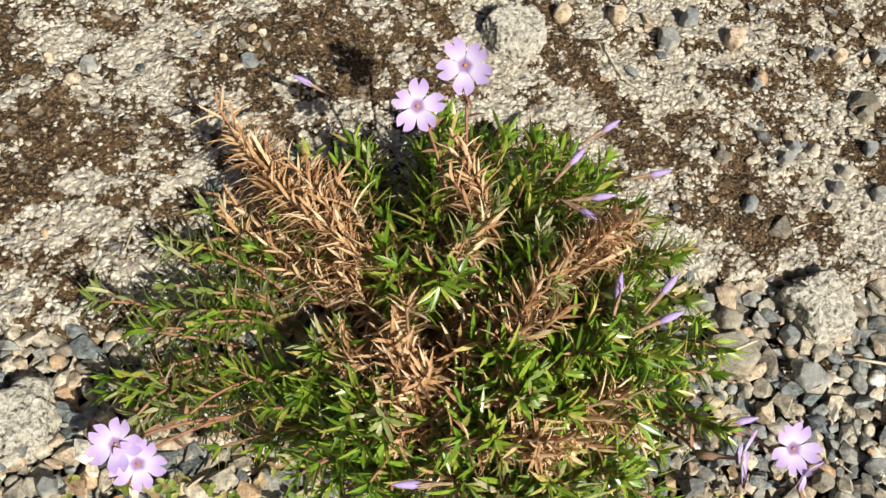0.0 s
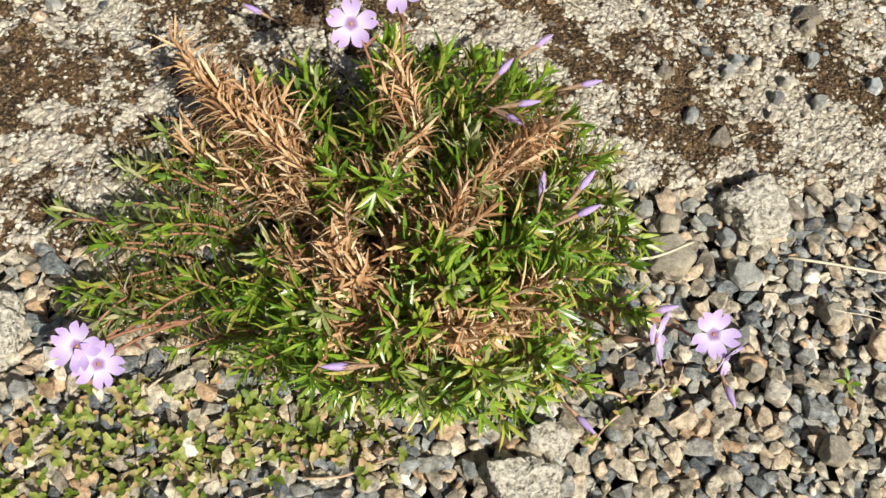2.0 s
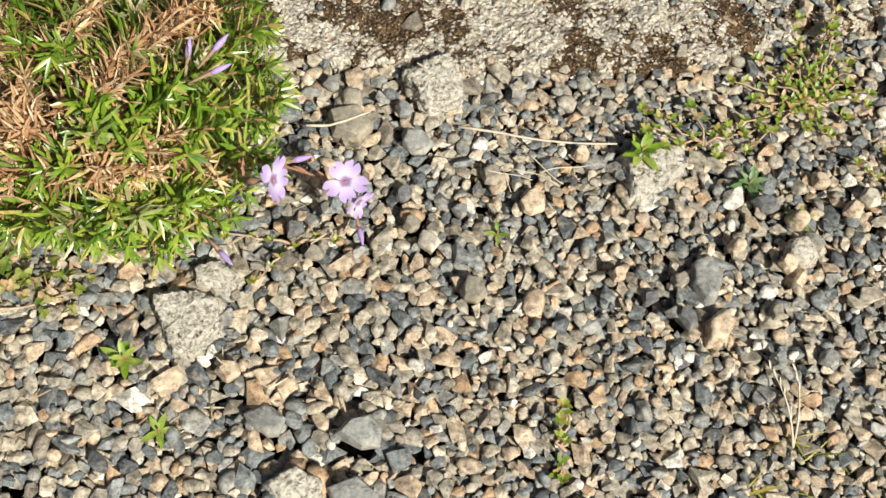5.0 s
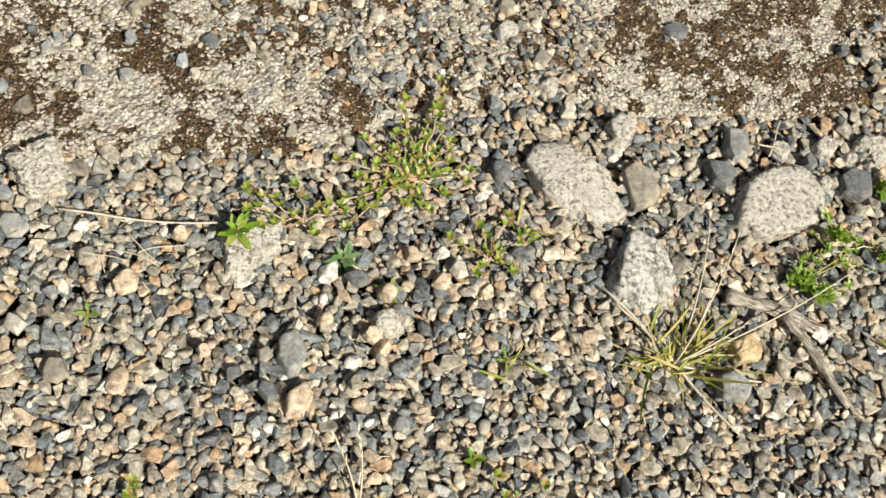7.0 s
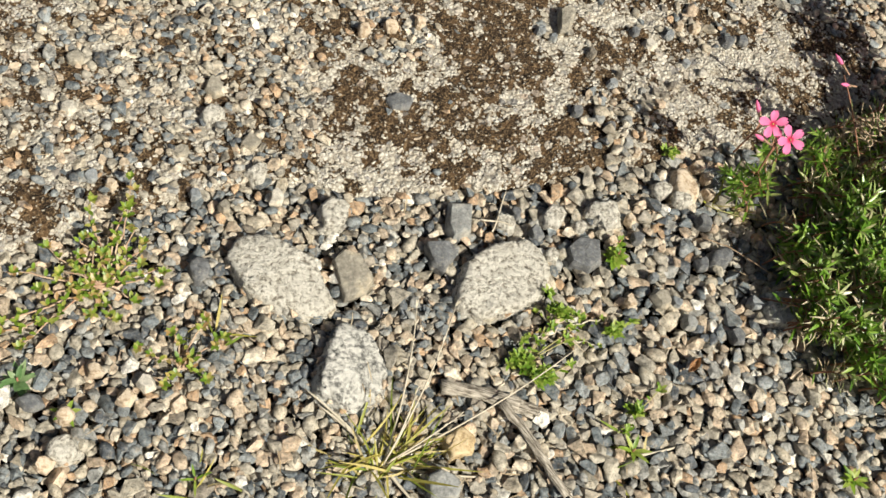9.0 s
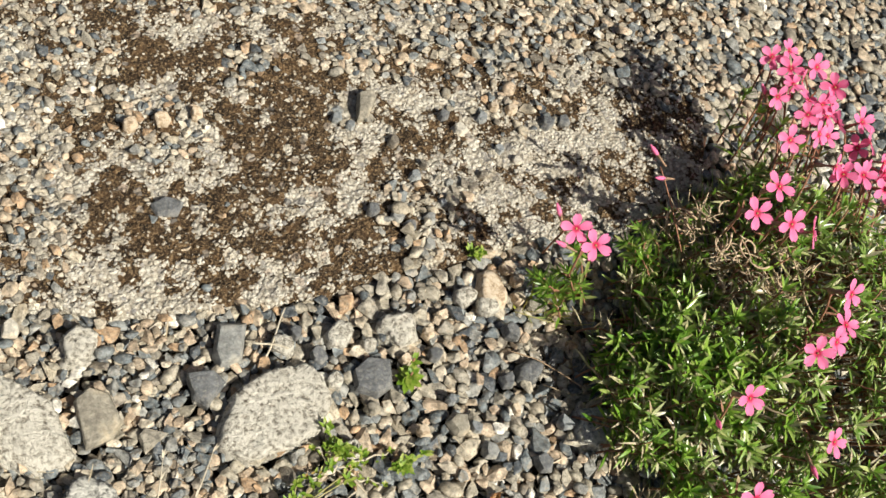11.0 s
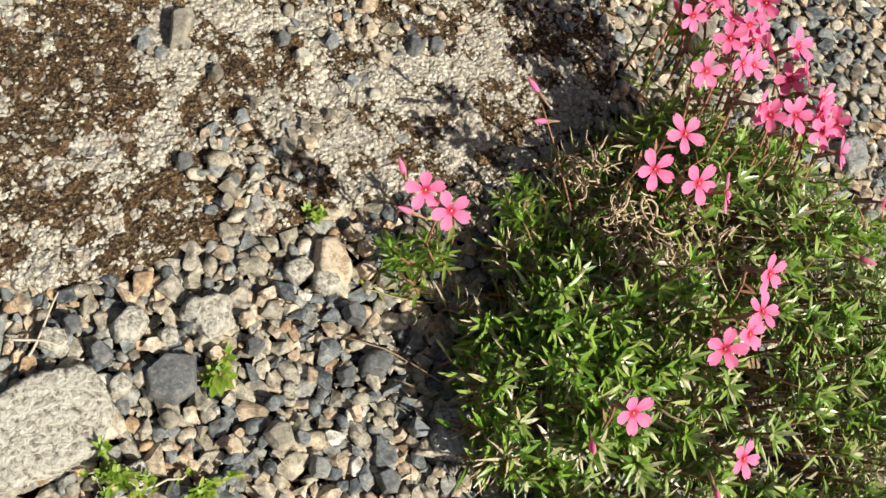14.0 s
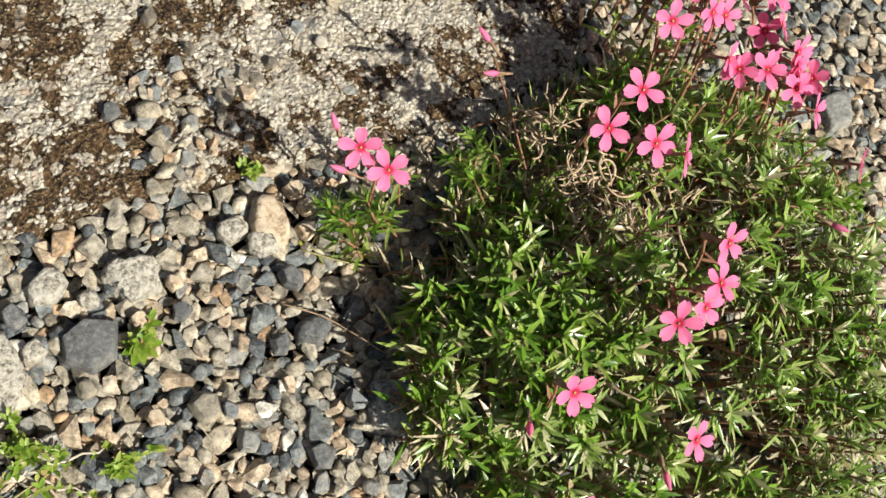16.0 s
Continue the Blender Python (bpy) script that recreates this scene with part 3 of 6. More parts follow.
stone("concrete_fragment", 0.157, 0.018, [(-135, 9.1), (-90, 6.2), (-19, 10.8), (66, 7.4), (118, 7.8)], 0.006, FRAGMENT, "rough pale concrete fragment lying in the gravel", seed=19, grit=0.00042)
stone("round_pebble", 0.462, 0.227, [(-162, 6.0), (-74, 7.1), (-9, 6.0), (62, 6.6), (128, 6.6)], 0.0062, SLATE_DARK, "smooth dark blue-grey pebble", "pebble", seed=21, rugged=0.03, soft=5)
stone("concrete_fragment", 0.537, 0.257, [(-172, 9.0), (-84, 9.8), (-18, 7.9), (67, 10.6), (130, 7.6)], 0.008, FRAGMENT, "small angular pale concrete fragment", seed=22, grit=0.00042)
stone("grey_stone", 0.802, 0.182, [(-118, 12.7), (-70, 11.2), (-26, 12.0), (54, 11.5), (95, 13.1), (170, 11.6)], 0.0075, GRANITE, "grey angular stone beside the pink plant", seed=25, rugged=0.06)
stone("round_pebble", 0.773, 0.220, [(-103, 6.5), (-41, 6.0), (28, 8.0), (106, 6.0), (177, 8.0)], 0.0066, SLATE_DARK, "smooth dark oval pebble", "pebble", seed=26, rugged=0.03, soft=5)
stone("flat_stone", 1.071, 0.302, [(-177, 10.5), (-72, 9.8), (-10, 9.7), (105, 10.0)], 0.007, SLATE_MID, "flat light grey stone behind the pink plant", seed=27, rugged=0.05)
stone("round_pebble", 0.391, 0.133, [(-119, 7.0), (-56, 7.3), (25, 7.9), (105, 7.2), (177, 7.5)], 0.0058, FRAGMENT, "pale cream rounded pebble in the gravel", "pebble", seed=29, rugged=0.05, soft=7)
stone("tan_stone", 0.345, 0.093, [(-91, 8.0), (-35, 5.5), (31, 7.4), (127, 6.0), (179, 6.0)], 0.0062, TAN_STONE, "cream and tan pebble in the gravel", "pebble", seed=30, rugged=0.06)
stone("round_pebble", 0.575, 0.097, [(-176, 9.1), (-96, 7.6), (-27, 9.1), (48, 7.6), (107, 8.1)], 0.008, SLATE_MID, "light grey rounded stone by the grass tuft", seed=31, rugged=0.05, soft=8)
stone("tan_stone", 0.588, 0.119, [(-166, 8.6), (-88, 7.7), (-19, 7.5), (44, 8.3), (119, 7.3)], 0.0052, OCHRE_STONE, "yellowish stone behind grass blades", seed=32, rugged=0.06, soft=30)
stone("round_pebble", 0.194, 0.267, [(-93, 4.0), (-38, 3.0), (29, 4.0), (129, 3.2), (177, 3.2)], 0.006, BLUE_GREY, "small dark blue-grey pebble on the slab", "pebble", seed=33, bottom=0.002, rugged=0.03, soft=5, subdiv=3)



def chip(name, x, y, cuts, top, material, label, category, bottom, q):
    """A small split stone with flat faces: the hull of a few corners round its girth, top and foot."""
    bm = bmesh.new()
    half = (top + bottom) / 2
    slant = Vector((q.uniform(-0.22, 0.22), q.uniform(-0.22, 0.22), 0))
    n = len(cuts)
    for ang, dist in cuts:
        a = radians(ang + 180 / n + q.uniform(-8, 8))
        d = Vector((math.cos(a), math.sin(a), 0)) * dist / 1000 * 1.1
        bm.verts.new(d * q.uniform(0.94, 1.06) + Vector((0, 0, half * q.uniform(-0.3, 0.25))))
        e = d * q.uniform(0.55, 0.9)
        bm.verts.new(e + Vector((0, 0, half * q.uniform(0.82, 1.0) + e.dot(slant))))
        bm.verts.new(d * q.uniform(0.6, 0.85) - Vector((0, 0, half)))
    bmesh.ops.convex_hull(bm, input=bm.verts)
    bmesh.ops.delete(bm, geom=[v for v in bm.verts if not v.link_faces], context="VERTS")
    bmesh.ops.dissolve_limit(bm, angle_limit=radians(9), verts=bm.verts[:], edges=bm.edges[:])
    bmesh.ops.bevel(bm, geom=bm.edges[:], offset=0.0005, segments=2, affect="EDGES", profile=0.6, clamp_overlap=True)
    bmesh.ops.triangulate(bm, faces=bm.faces[:])
    ob = new(name, mesh_of(name, bm, material, False))
    ob.matrix_basis = pose(x, y, half - bottom)
    inside = np.ones_like(BLOCKED)
    for ang, dist in cuts:
        inside &= (cells_x - x) * math.cos(radians(ang)) + (cells_y - y) * math.sin(radians(ang)) < dist / 1000 - 0.0006
    BLOCKED[inside] = True
    HEIGHT[inside] = np.maximum(HEIGHT[inside], top - 0.001)
    return tagged(ob, label, category, group=name.replace("_", " ") + "s in the gravel")


def block(name, x, y, cuts, top, material, label, category="stone", bottom=0.007, seed=1, shoulder=0.84):
    """A split stone with flat faces: its outline where the upright cuts (compass angle, millimetres) meet, broken shoulders, a tilted top."""
    q = random.Random(seed)
    half = (top + bottom) / 2
    cuts = sorted((a % 360, d) for a, d in cuts)
    corners = []
    for (a, d), (b, e) in zip(cuts, cuts[1:] + cuts[:1]):
        a, b = radians(a), radians(b)
        det = math.sin(b - a)
        p = Vector(((d * math.sin(b) - e * math.sin(a)) / det, (e * math.cos(a) - d * math.cos(b)) / det, 0)) / 1000
        most = 1.35 * max(d, e) / 1000
        corners.append(p if p.length < most else p.normalized() * most)
    slant = Vector((q.uniform(-0.14, 0.14), q.uniform(-0.14, 0.14), 0))
    bm = bmesh.new()
    for p in corners:
        bm.verts.new(p * 0.97 + Vector((0, 0, half * q.uniform(-0.1, 0.35))))
        e = p * q.uniform(shoulder - 0.14, shoulder + 0.08)
        bm.verts.new(e + Vector((0, 0, half * q.uniform(0.86, 1.0) + e.dot(slant))))
        bm.verts.new(p * 0.86 - Vector((0, 0, half)))
    ridge = Vector((q.uniform(-1, 1), q.uniform(-1, 1), 0)) * corners[0].length * 0.25
    bm.verts.new(ridge + Vector((0, 0, half * 1.10)))
    bmesh.ops.convex_hull(bm, input=bm.verts)
    bmesh.ops.delete(bm, geom=[v for v in bm.verts if not v.link_faces], context="VERTS")
    bmesh.ops.dissolve_limit(bm, angle_limit=radians(5), verts=bm.verts[:], edges=bm.edges[:])
    bmesh.ops.bevel(bm, geom=bm.edges[:], offset=0.0006, segments=2, affect="EDGES", profile=0.6, clamp_overlap=True)
    bmesh.ops.triangulate(bm, faces=bm.faces[:])
    ob = new(name, mesh_of(name, bm, material, False))
    ob.matrix_basis = pose(x, y, half - bottom)
    inside = np.ones_like(BLOCKED)
    for ang, dist in cuts:
        inside &= (cells_x - x) * math.cos(radians(ang)) + (cells_y - y) * math.sin(radians(ang)) < dist / 1000 - 0.0010
    BLOCKED[inside] = True
    HEIGHT[inside] = np.maximum(HEIGHT[inside], top - 0.001)
    return tagged(ob, label, category, group=name.replace("_", " ") + "s in the gravel")


def lump(name, x, y, r, flat, material, label, seed, category="pebble", long=1.0, turn=0.0, bottom=0.003):
    """A smaller stone of about radius r, longer along the compass angle turn."""
    q = random.Random(seed)
    cuts = []
    n = q.choice((5, 6, 6, 7))
    for k in range(n):
        a = 360 / n * k + q.uniform(-15, 15) + seed * 37
        f = 1 + (long - 1) * abs(math.cos(radians(a - turn)))
        cuts.append((a, r * 880 * f * q.uniform(0.82, 1.12)))
    if material not in (FRAGMENT, GRANITE) and "round" not in label:
        return chip(name, x, y, cuts, flat, material, label, category, bottom, q)
    return stone(name, x, y, cuts, flat, material, label, category, bottom, seed, 0.10, 3, 7.0 if "round" in label else 45.0, grit=0.00010)


block("flat_stone", 0.544, 0.220, [(-171, 10.0), (-71, 14.5), (-35, 12.7), (17, 9.4), (69, 13.0), (133, 14.0)], 0.0058, SLATE_WARM, "smooth flat warm-grey stone in the gravel", seed=6)
block("slate_stone", 0.610, 0.250, [(-165, 9.8), (-69, 10.9), (-14, 8.6), (88, 14.0), (164, 7.4)], 0.0056, SLATE_MID, "flat grey slate piece with sharp edges", seed=7)
block("slate_stone", 0.596, 0.229, [(-165, 8.4), (-126, 9.2), (-40, 7.8), (45, 9.6), (90, 8.0)], 0.0062, SLATE_DARK, "dark angular slate piece in the gravel", seed=8)
block("slate_stone", 0.683, 0.225, [(-180, 11.1), (-118, 11.1), (-62, 10.9), (-13, 11.3), (87, 11.2), (126, 10.0)], 0.0066, SLATE_DARK, "dark blue-grey slate piece with a faceted top", seed=9)
block("flat_stone", 0.176, 0.193, [(-166, 9.9), (-107, 8.2), (-38, 10.1), (30, 9.1), (104, 9.6)], 0.006, SLATE_WARM, "flat pale grey stone in the gravel", seed=17)
block("slate_stone", 0.180, 0.014, [(-157, 9.1), (-90, 8.1), (-32, 8.7), (53, 7.2), (111, 7.1)], 0.007, SLATE_MID, "rounded grey slate stone in the gravel", seed=20)
block("flat_stone", 0.711, 0.398, [(-79, 10.0), (-31, 4.3), (2, 7.3), (106, 8.8), (169, 5.9)], 0.009, SLATE_WARM, "pale stone lying on the mossy slab", bottom=0.002, seed=23)
block("slate_stone", 0.588, 0.334, [(-162, 8.3), (-88, 6.0), (-30, 7.4), (71, 6.0), (109, 6.0)], 0.004, SLATE_DARK, "thin dark slate flake on the slab", bottom=0.002, seed=24)
block("flat_stone", 1.0, 0.385, [(-150, 8), (-72, 14), (-22, 9), (70, 14), (164, 8)], 0.007, SLATE_WARM, "long pale grey stone behind the pink flowers", seed=28)
lump("slate_stone", 0.206, 0.255, 0.0042, 0.0042, SLATE_BROWN, "flat brownish stone flake on the slab", 201, "stone", 1.9, 10)
lump("slate_stone", 0.262, 0.332, 0.0048, 0.0050, SLATE_BROWN, "long brown-grey stone flake on the slab", 202, "stone", 2.0, 8)
lump("round_pebble", 0.166, 0.357, 0.0062, 0.0085, SLATE_MID, "light grey angular pebble on the slab", 203)
lump("round_pebble", 0.200, 0.363, 0.0055, 0.0075, TAN_STONE, "tan pebble on the slab", 204)
lump("round_pebble", 0.142, 0.370, 0.0050, 0.0070, TAN_STONE, "small tan pebble on the slab", 205)
lump("round_pebble", 0.178, 0.373, 0.0055, 0.0075, BLUE_GREY, "blue-grey pebble on the slab", 206)
lump("round_pebble", 0.114, 0.368, 0.0055, 0.0070, TAN_STONE, "ochre pebble beside a concrete lump", 207)
lump("round_pebble", -0.030, 0.320, 0.0048, 0.0065, BLUE_GREY, "blue-grey pebble on mossy concrete", 208)
lump("round_pebble", -0.097, 0.311, 0.0050, 0.0055, SLATE_MID, "grey pebble on mossy concrete", 209)
lump("round_pebble", 0.506, 0.268, 0.0048, 0.0080, QUARTZ, "white quartz pebble in the gravel", 210)
lump("round_pebble", 0.475, 0.323, 0.0075, 0.0090, FRAGMENT, "pale rough pebble among gravel", 211)
lump("round_pebble", 0.573, 0.388, 0.0052, 0.0075, TAN_STONE, "pale tan pebble on the slab", 212)
lump("round_pebble", 0.591, 0.391, 0.0054, 0.0075, TAN_STONE, "orange-tan pebble on the slab", 213)
lump("round_pebble", 0.610, 0.394, 0.0044, 0.0065, TAN_STONE, "tan pebble on the slab", 214)
lump("round_pebble", 0.767, 0.380, 0.0046, 0.0062, QUARTZ, "whitish pebble on the slab", 215, "pebble", 1.4, 100)
lump("concrete_fragment", 0.669, 0.251, 0.0066, 0.0060, FRAGMENT, "pale elongated stone at the slab edge", 216, "stone", 1.5, 35)
lump("concrete_fragment", 0.745, 0.268, 0.0060, 0.0055, FRAGMENT, "pale stone wedged at the slab edge", 217, "stone", 1.3, 20)
lump("tan_stone", 0.774, 0.283, 0.0052, 0.0065, TAN_STONE, "small orange stone at the slab edge", 218)
lump("round_pebble", 0.767, 0.243, 0.0065, 0.0080, SLATE_DARK, "dark pebble in the gravel", 219)
lump("round_pebble", 0.393, 0.150, 0.0050, 0.0070, TAN_STONE, "round ochre pebble in the gravel", 220)
lump("round_pebble", 0.232, 0.107, 0.0075, 0.0070, SLATE_WARM, "flat buff pebble in the gravel", 221)
lump("slate_stone", 0.330, 0.097, 0.0062, 0.0065, SLATE_DARK, "grey-brown angular stone in the gravel", 222, "stone", 1.3, 60)
lump("round_pebble", 0.288, 0.182, 0.0045, 0.0060, TAN_STONE, "reddish-brown pebble in the gravel", 223)
lump("round_pebble", 0.127, 0.066, 0.0062, 0.0070, TAN_STONE, "orange-tan pebble in the gravel", 224)
lump("slate_stone", 0.183, 0.041, 0.0070, 0.0070, SLATE_MID, "long grey stone in the gravel", 225, "stone", 1.6, -30)
lump("slate_stone", 0.143, 0.046, 0.0060, 0.0060, SLATE_MID, "long grey stone chip in the gravel", 226, "stone", 1.6, -60)
lump("round_pebble", 0.724, 0.193, 0.0075, 0.0075, SLATE_WARM, "buff angular pebble in the gravel", 227)
lump("round_pebble", 0.656, 0.187, 0.0062, 0.0070, TAN_STONE, "tan pebble below the blocky fragment", 228)
lump("slate_stone", 0.345, 0.245, 0.0032, 0.0048, SLATE_WARM, "long buff stone chip at the slab edge", 229, "stone", 1.7, 40)

lump("grey_pebble", 0.692, 0.390, 0.0038, 0.0056, BLUE_GREY, "blue-grey angular pebble on the weathered slab", 300, "pebble", 1.2, -39)
lump("grey_pebble", 0.699, 0.385, 0.0031, 0.0052, BLUE_GREY, "dark blue-grey pebble on the weathered slab", 301, "pebble", 1.1, -2)
lump("grey_pebble", 0.732, 0.348, 0.0036, 0.0055, BLUE_GREY, "blue-grey pebble on the weathered slab", 302, "pebble", 1.2, -3)
lump("grey_pebble", 0.745, 0.328, 0.0033, 0.0053, PALE_BLUE, "pale bluish pebble on the weathered slab", 303, "pebble", 1, -4)
lump("grey_pebble", 0.715, 0.321, 0.0049, 0.0062, SLATE_MID, "flat grey slate pebble on the weathered slab", 304, "pebble", 1.2, -16)
lump("slate_stone", 0.722, 0.315, 0.0043, 0.0059, SLATE_DARK, "dark grey slate pebble on the weathered slab", 305, "pebble", 1.2, -16)
lump("slate_stone", 0.702, 0.326, 0.0040, 0.0057, SLATE_DARK, "dark slate pebble on the weathered slab", 306, "pebble", 1.2, -4)
lump("grey_pebble", 0.718, 0.304, 0.0039, 0.0056, SLATE_WARM, "pale grey pebble on the weathered slab", 307, "pebble", 1.1, -5)
lump("grey_pebble", 0.731, 0.302, 0.0038, 0.0056, SLATE_MID, "flat light grey pebble on the weathered slab", 308, "pebble", 1.2, -28)
lump("tan_stone", 0.743, 0.305, 0.0031, 0.0052, TAN_STONE, "small tan pebble on the weathered slab", 309, "pebble", 1, -5)
lump("tan_stone", 0.735, 0.295, 0.0035, 0.0054, TAN_STONE, "orange-tan pebble on the weathered slab", 310, "pebble", 1.2, 6)
lump("grey_pebble", 0.715, 0.290, 0.0040, 0.0057, SLATE_WARM, "pale angular stone chip on the weathered slab", 311, "stone", 1.1, -70)
lump("round_pebble", 0.800, 0.356, 0.0034, 0.0054, QUARTZ, "cream rounded pebble on the weathered slab", 312, "pebble", 1.1, -3)
lump("grey_pebble", 0.790, 0.365, 0.0034, 0.0054, BLUE_GREY, "blue-grey pebble chip on the weathered slab", 313, "pebble", 1.3, -3)
lump("grey_pebble", 0.784, 0.388, 0.0039, 0.0057, BLUE_GREY, "blue-grey pebble on the weathered slab", 314, "pebble", 1.2, -39)
lump("slate_stone", 0.827, 0.383, 0.0050, 0.0063, SLATE_DARK, "dark slate pebble on the weathered slab", 315, "pebble", 1.1, -2)
lump("slate_stone", 0.839, 0.385, 0.0050, 0.0062, SLATE_DARK, "dark blue slate pebble on the weathered slab", 316, "pebble", 1, -2)
lump("tan_stone", 0.805, 0.394, 0.0046, 0.0060, TAN_STONE, "cream tan pebble on the weathered slab", 317, "pebble", 1.1, -73)
lump("tan_stone", 0.794, 0.397, 0.0028, 0.0050, TAN_STONE, "long tan pebble on the weathered slab", 318, "pebble", 1.7, 63)
lump("slate_stone", 0.759, 0.390, 0.0037, 0.0055, SLATE_DARK, "dark slate chip on the weathered slab", 319, "stone", 1.3, -2)
lump("slate_stone", 0.724, 0.373, 0.0038, 0.0045, SLATE_BROWN, "brown-grey stone flake on the weathered slab", 320, "stone", 1.5, 20)
lump("slate_stone", 0.739, 0.356, 0.0027, 0.0045, SLATE_BROWN, "thin brown-grey flake on the weathered slab", 321, "stone", 1.5, -72)
lump("slate_stone", 0.766, 0.339, 0.0039, 0.0045, SLATE_BROWN, "grey stone flake on the weathered slab", 322, "stone", 1.1, 37)
lump("grey_pebble", 0.735, 0.319, 0.0041, 0.0058, SLATE_MID, "grey slate pebble on the weathered slab", 323, "pebble", 1.2, -4)
lump("slate_stone", 0.775, 0.347, 0.0030, 0.0045, SLATE_BROWN, "dark flat flake on the weathered slab", 324, "stone", 1.3, -3)
lump("tan_stone", 0.703, 0.233, 0.0040, 0.0057, TAN_STONE, "orange-tan angular pebble in the gravel bed", 325, "pebble", 1.2, 73)
lump("slate_stone", 0.719, 0.234, 0.0051, 0.0060, SLATE_DARK, "dark grey slate pebble in the gravel bed", 326, "pebble", 1.1, -8)
lump("tan_stone", 0.718, 0.247, 0.0037, 0.0056, TAN_STONE, "orange-brown pebble in the gravel bed", 327, "pebble", 1.3, 63)
lump("grey_pebble", 0.723, 0.208, 0.0034, 0.0055, BLUE_GREY, "small blue-grey pebble in the gravel bed", 328, "pebble", 1.1, -70)
lump("grey_pebble", 0.733, 0.191, 0.0038, 0.0056, BLUE_GREY, "dark blue pebble in the gravel bed", 329, "pebble", 1.2, -70)
lump("slate_stone", 0.758, 0.215, 0.0053, 0.0061, SLATE_DARK, "dark slate stone in the gravel bed", 330, "stone", 1.1, 51)
lump("round_pebble", 0.680, 0.208, 0.0038, 0.0056, SLATE_WARM, "buff rounded pebble in the gravel bed", 331, "pebble", 1.2, 64)
lump("tan_stone", 0.758, 0.198, 0.0031, 0.0054, TAN_STONE, "orange and white pebble in the gravel bed", 332, "pebble", 1.4, 69)
lump("grey_pebble", 0.738, 0.177, 0.0047, 0.0059, SLATE_MID, "smooth grey stone in the gravel bed", 333, "stone", 1.3, 60)
lump("concrete_fragment", 0.794, 0.180, 0.0059, 0.0063, FRAGMENT, "pale grey stone beside the pink plant", 334, "stone", 1.3, 57)
lump("tan_stone", 0.704, 0.192, 0.0041, 0.0057, TAN_STONE, "orange-tan pebble in the gravel bed", 335, "pebble", 1.1, -9)
lump("slate_stone", 0.766, 0.167, 0.0059, 0.0063, SLATE_DARK, "dark slate stone beside the pink plant", 336, "stone", 1.3, -60)
lump("concrete_fragment", 0.664, 0.187, 0.0056, 0.0062, FRAGMENT, "buff concrete fragment in the gravel bed", 337, "stone", 1.1, -68)
lump("concrete_fragment", 0.662, 0.225, 0.0045, 0.0059, FRAGMENT, "pale concrete chip in the gravel bed", 338, "stone", 1.2, 65)
lump("slate_stone", 0.656, 0.240, 0.0052, 0.0061, SLATE_DARK, "dark slate piece in the gravel bed", 339, "stone", 1.1, -40)
lump("concrete_fragment", 0.684, 0.244, 0.0043, 0.0058, FRAGMENT, "small pale concrete chip in the gravel bed", 340, "stone", 1, -7)
lump("grey_pebble", 0.784, 0.187, 0.0039, 0.0057, BLUE_GREY, "long dark blue pebble in the gravel bed", 341, "pebble", 1.5, -82)
lump("grey_pebble", 0.207, 0.336, 0.0030, 0.0051, BLUE_GREY, "dark blue pebble on the weathered slab", 342, "pebble", 1.2, 67)
lump("round_pebble", 0.180, 0.324, 0.0029, 0.0051, QUARTZ, "white quartz pebble on the weathered slab", 343, "pebble", 1.2, -70)
lump("grey_pebble", 0.241, 0.359, 0.0033, 0.0053, BLUE_GREY, "small blue-grey pebble on the weathered slab", 344, "pebble", 1.1, 6)
lump("tan_stone", 0.254, 0.359, 0.0035, 0.0054, TAN_STONE, "cream and tan pebble on the weathered slab", 345, "pebble", 1.2, -74)
lump("grey_pebble", 0.275, 0.362, 0.0041, 0.0057, BLUE_GREY, "blue-grey pebble on the weathered slab", 346, "pebble", 1.1, 64)
lump("round_pebble", 0.230, 0.300, 0.0034, 0.0054, QUARTZ, "white rounded pebble on the weathered slab", 347, "pebble", 1, 5)
lump("grey_pebble", 0.220, 0.300, 0.0029, 0.0051, BLUE_GREY, "dark blue pebble on the weathered slab", 348, "pebble", 1.1, 5)
lump("grey_pebble", 0.215, 0.293, 0.0034, 0.0054, SLATE_MID, "olive-grey pebble on the weathered slab", 349, "pebble", 1.3, 5)
lump("round_pebble", 0.244, 0.289, 0.0032, 0.0053, QUARTZ, "cream pebble on the weathered slab", 350, "pebble", 1.2, -48)
lump("slate_stone", 0.237, 0.280, 0.0032, 0.0053, SLATE_DARK, "dark grey pebble on the weathered slab", 351, "pebble", 1.2, -34)
lump("grey_pebble", 0.257, 0.278, 0.0045, 0.0060, SLATE_MID, "grey angular pebble on the weathered slab", 352, "pebble", 1.2, 25)
lump("round_pebble", 0.233, 0.269, 0.0028, 0.0050, QUARTZ, "small white pebble on the weathered slab", 353, "pebble", 1.1, 5)
lump("grey_pebble", 0.258, 0.303, 0.0031, 0.0052, BLUE_GREY, "dark blue pebble chip on the weathered slab", 354, "pebble", 1.4, 5)
lump("slate_stone", 0.184, 0.291, 0.0036, 0.0045, SLATE_BROWN, "grey-brown flake on the weathered slab", 355, "stone", 1.3, 5)
lump("grey_pebble", 0.260, 0.323, 0.0044, 0.0059, SLATE_WARM, "grey stone chip on the weathered slab", 356, "stone", 1.2, -62)
lump("round_pebble", 0.176, 0.208, 0.0054, 0.0061, SLATE_WARM, "grey-buff rounded stone in the gravel bed", 357, "stone", 1.1, 4)
lump("grey_pebble", 0.167, 0.216, 0.0043, 0.0058, SLATE_MID, "grey three-cornered stone in the gravel bed", 358, "stone", 1.2, -32)
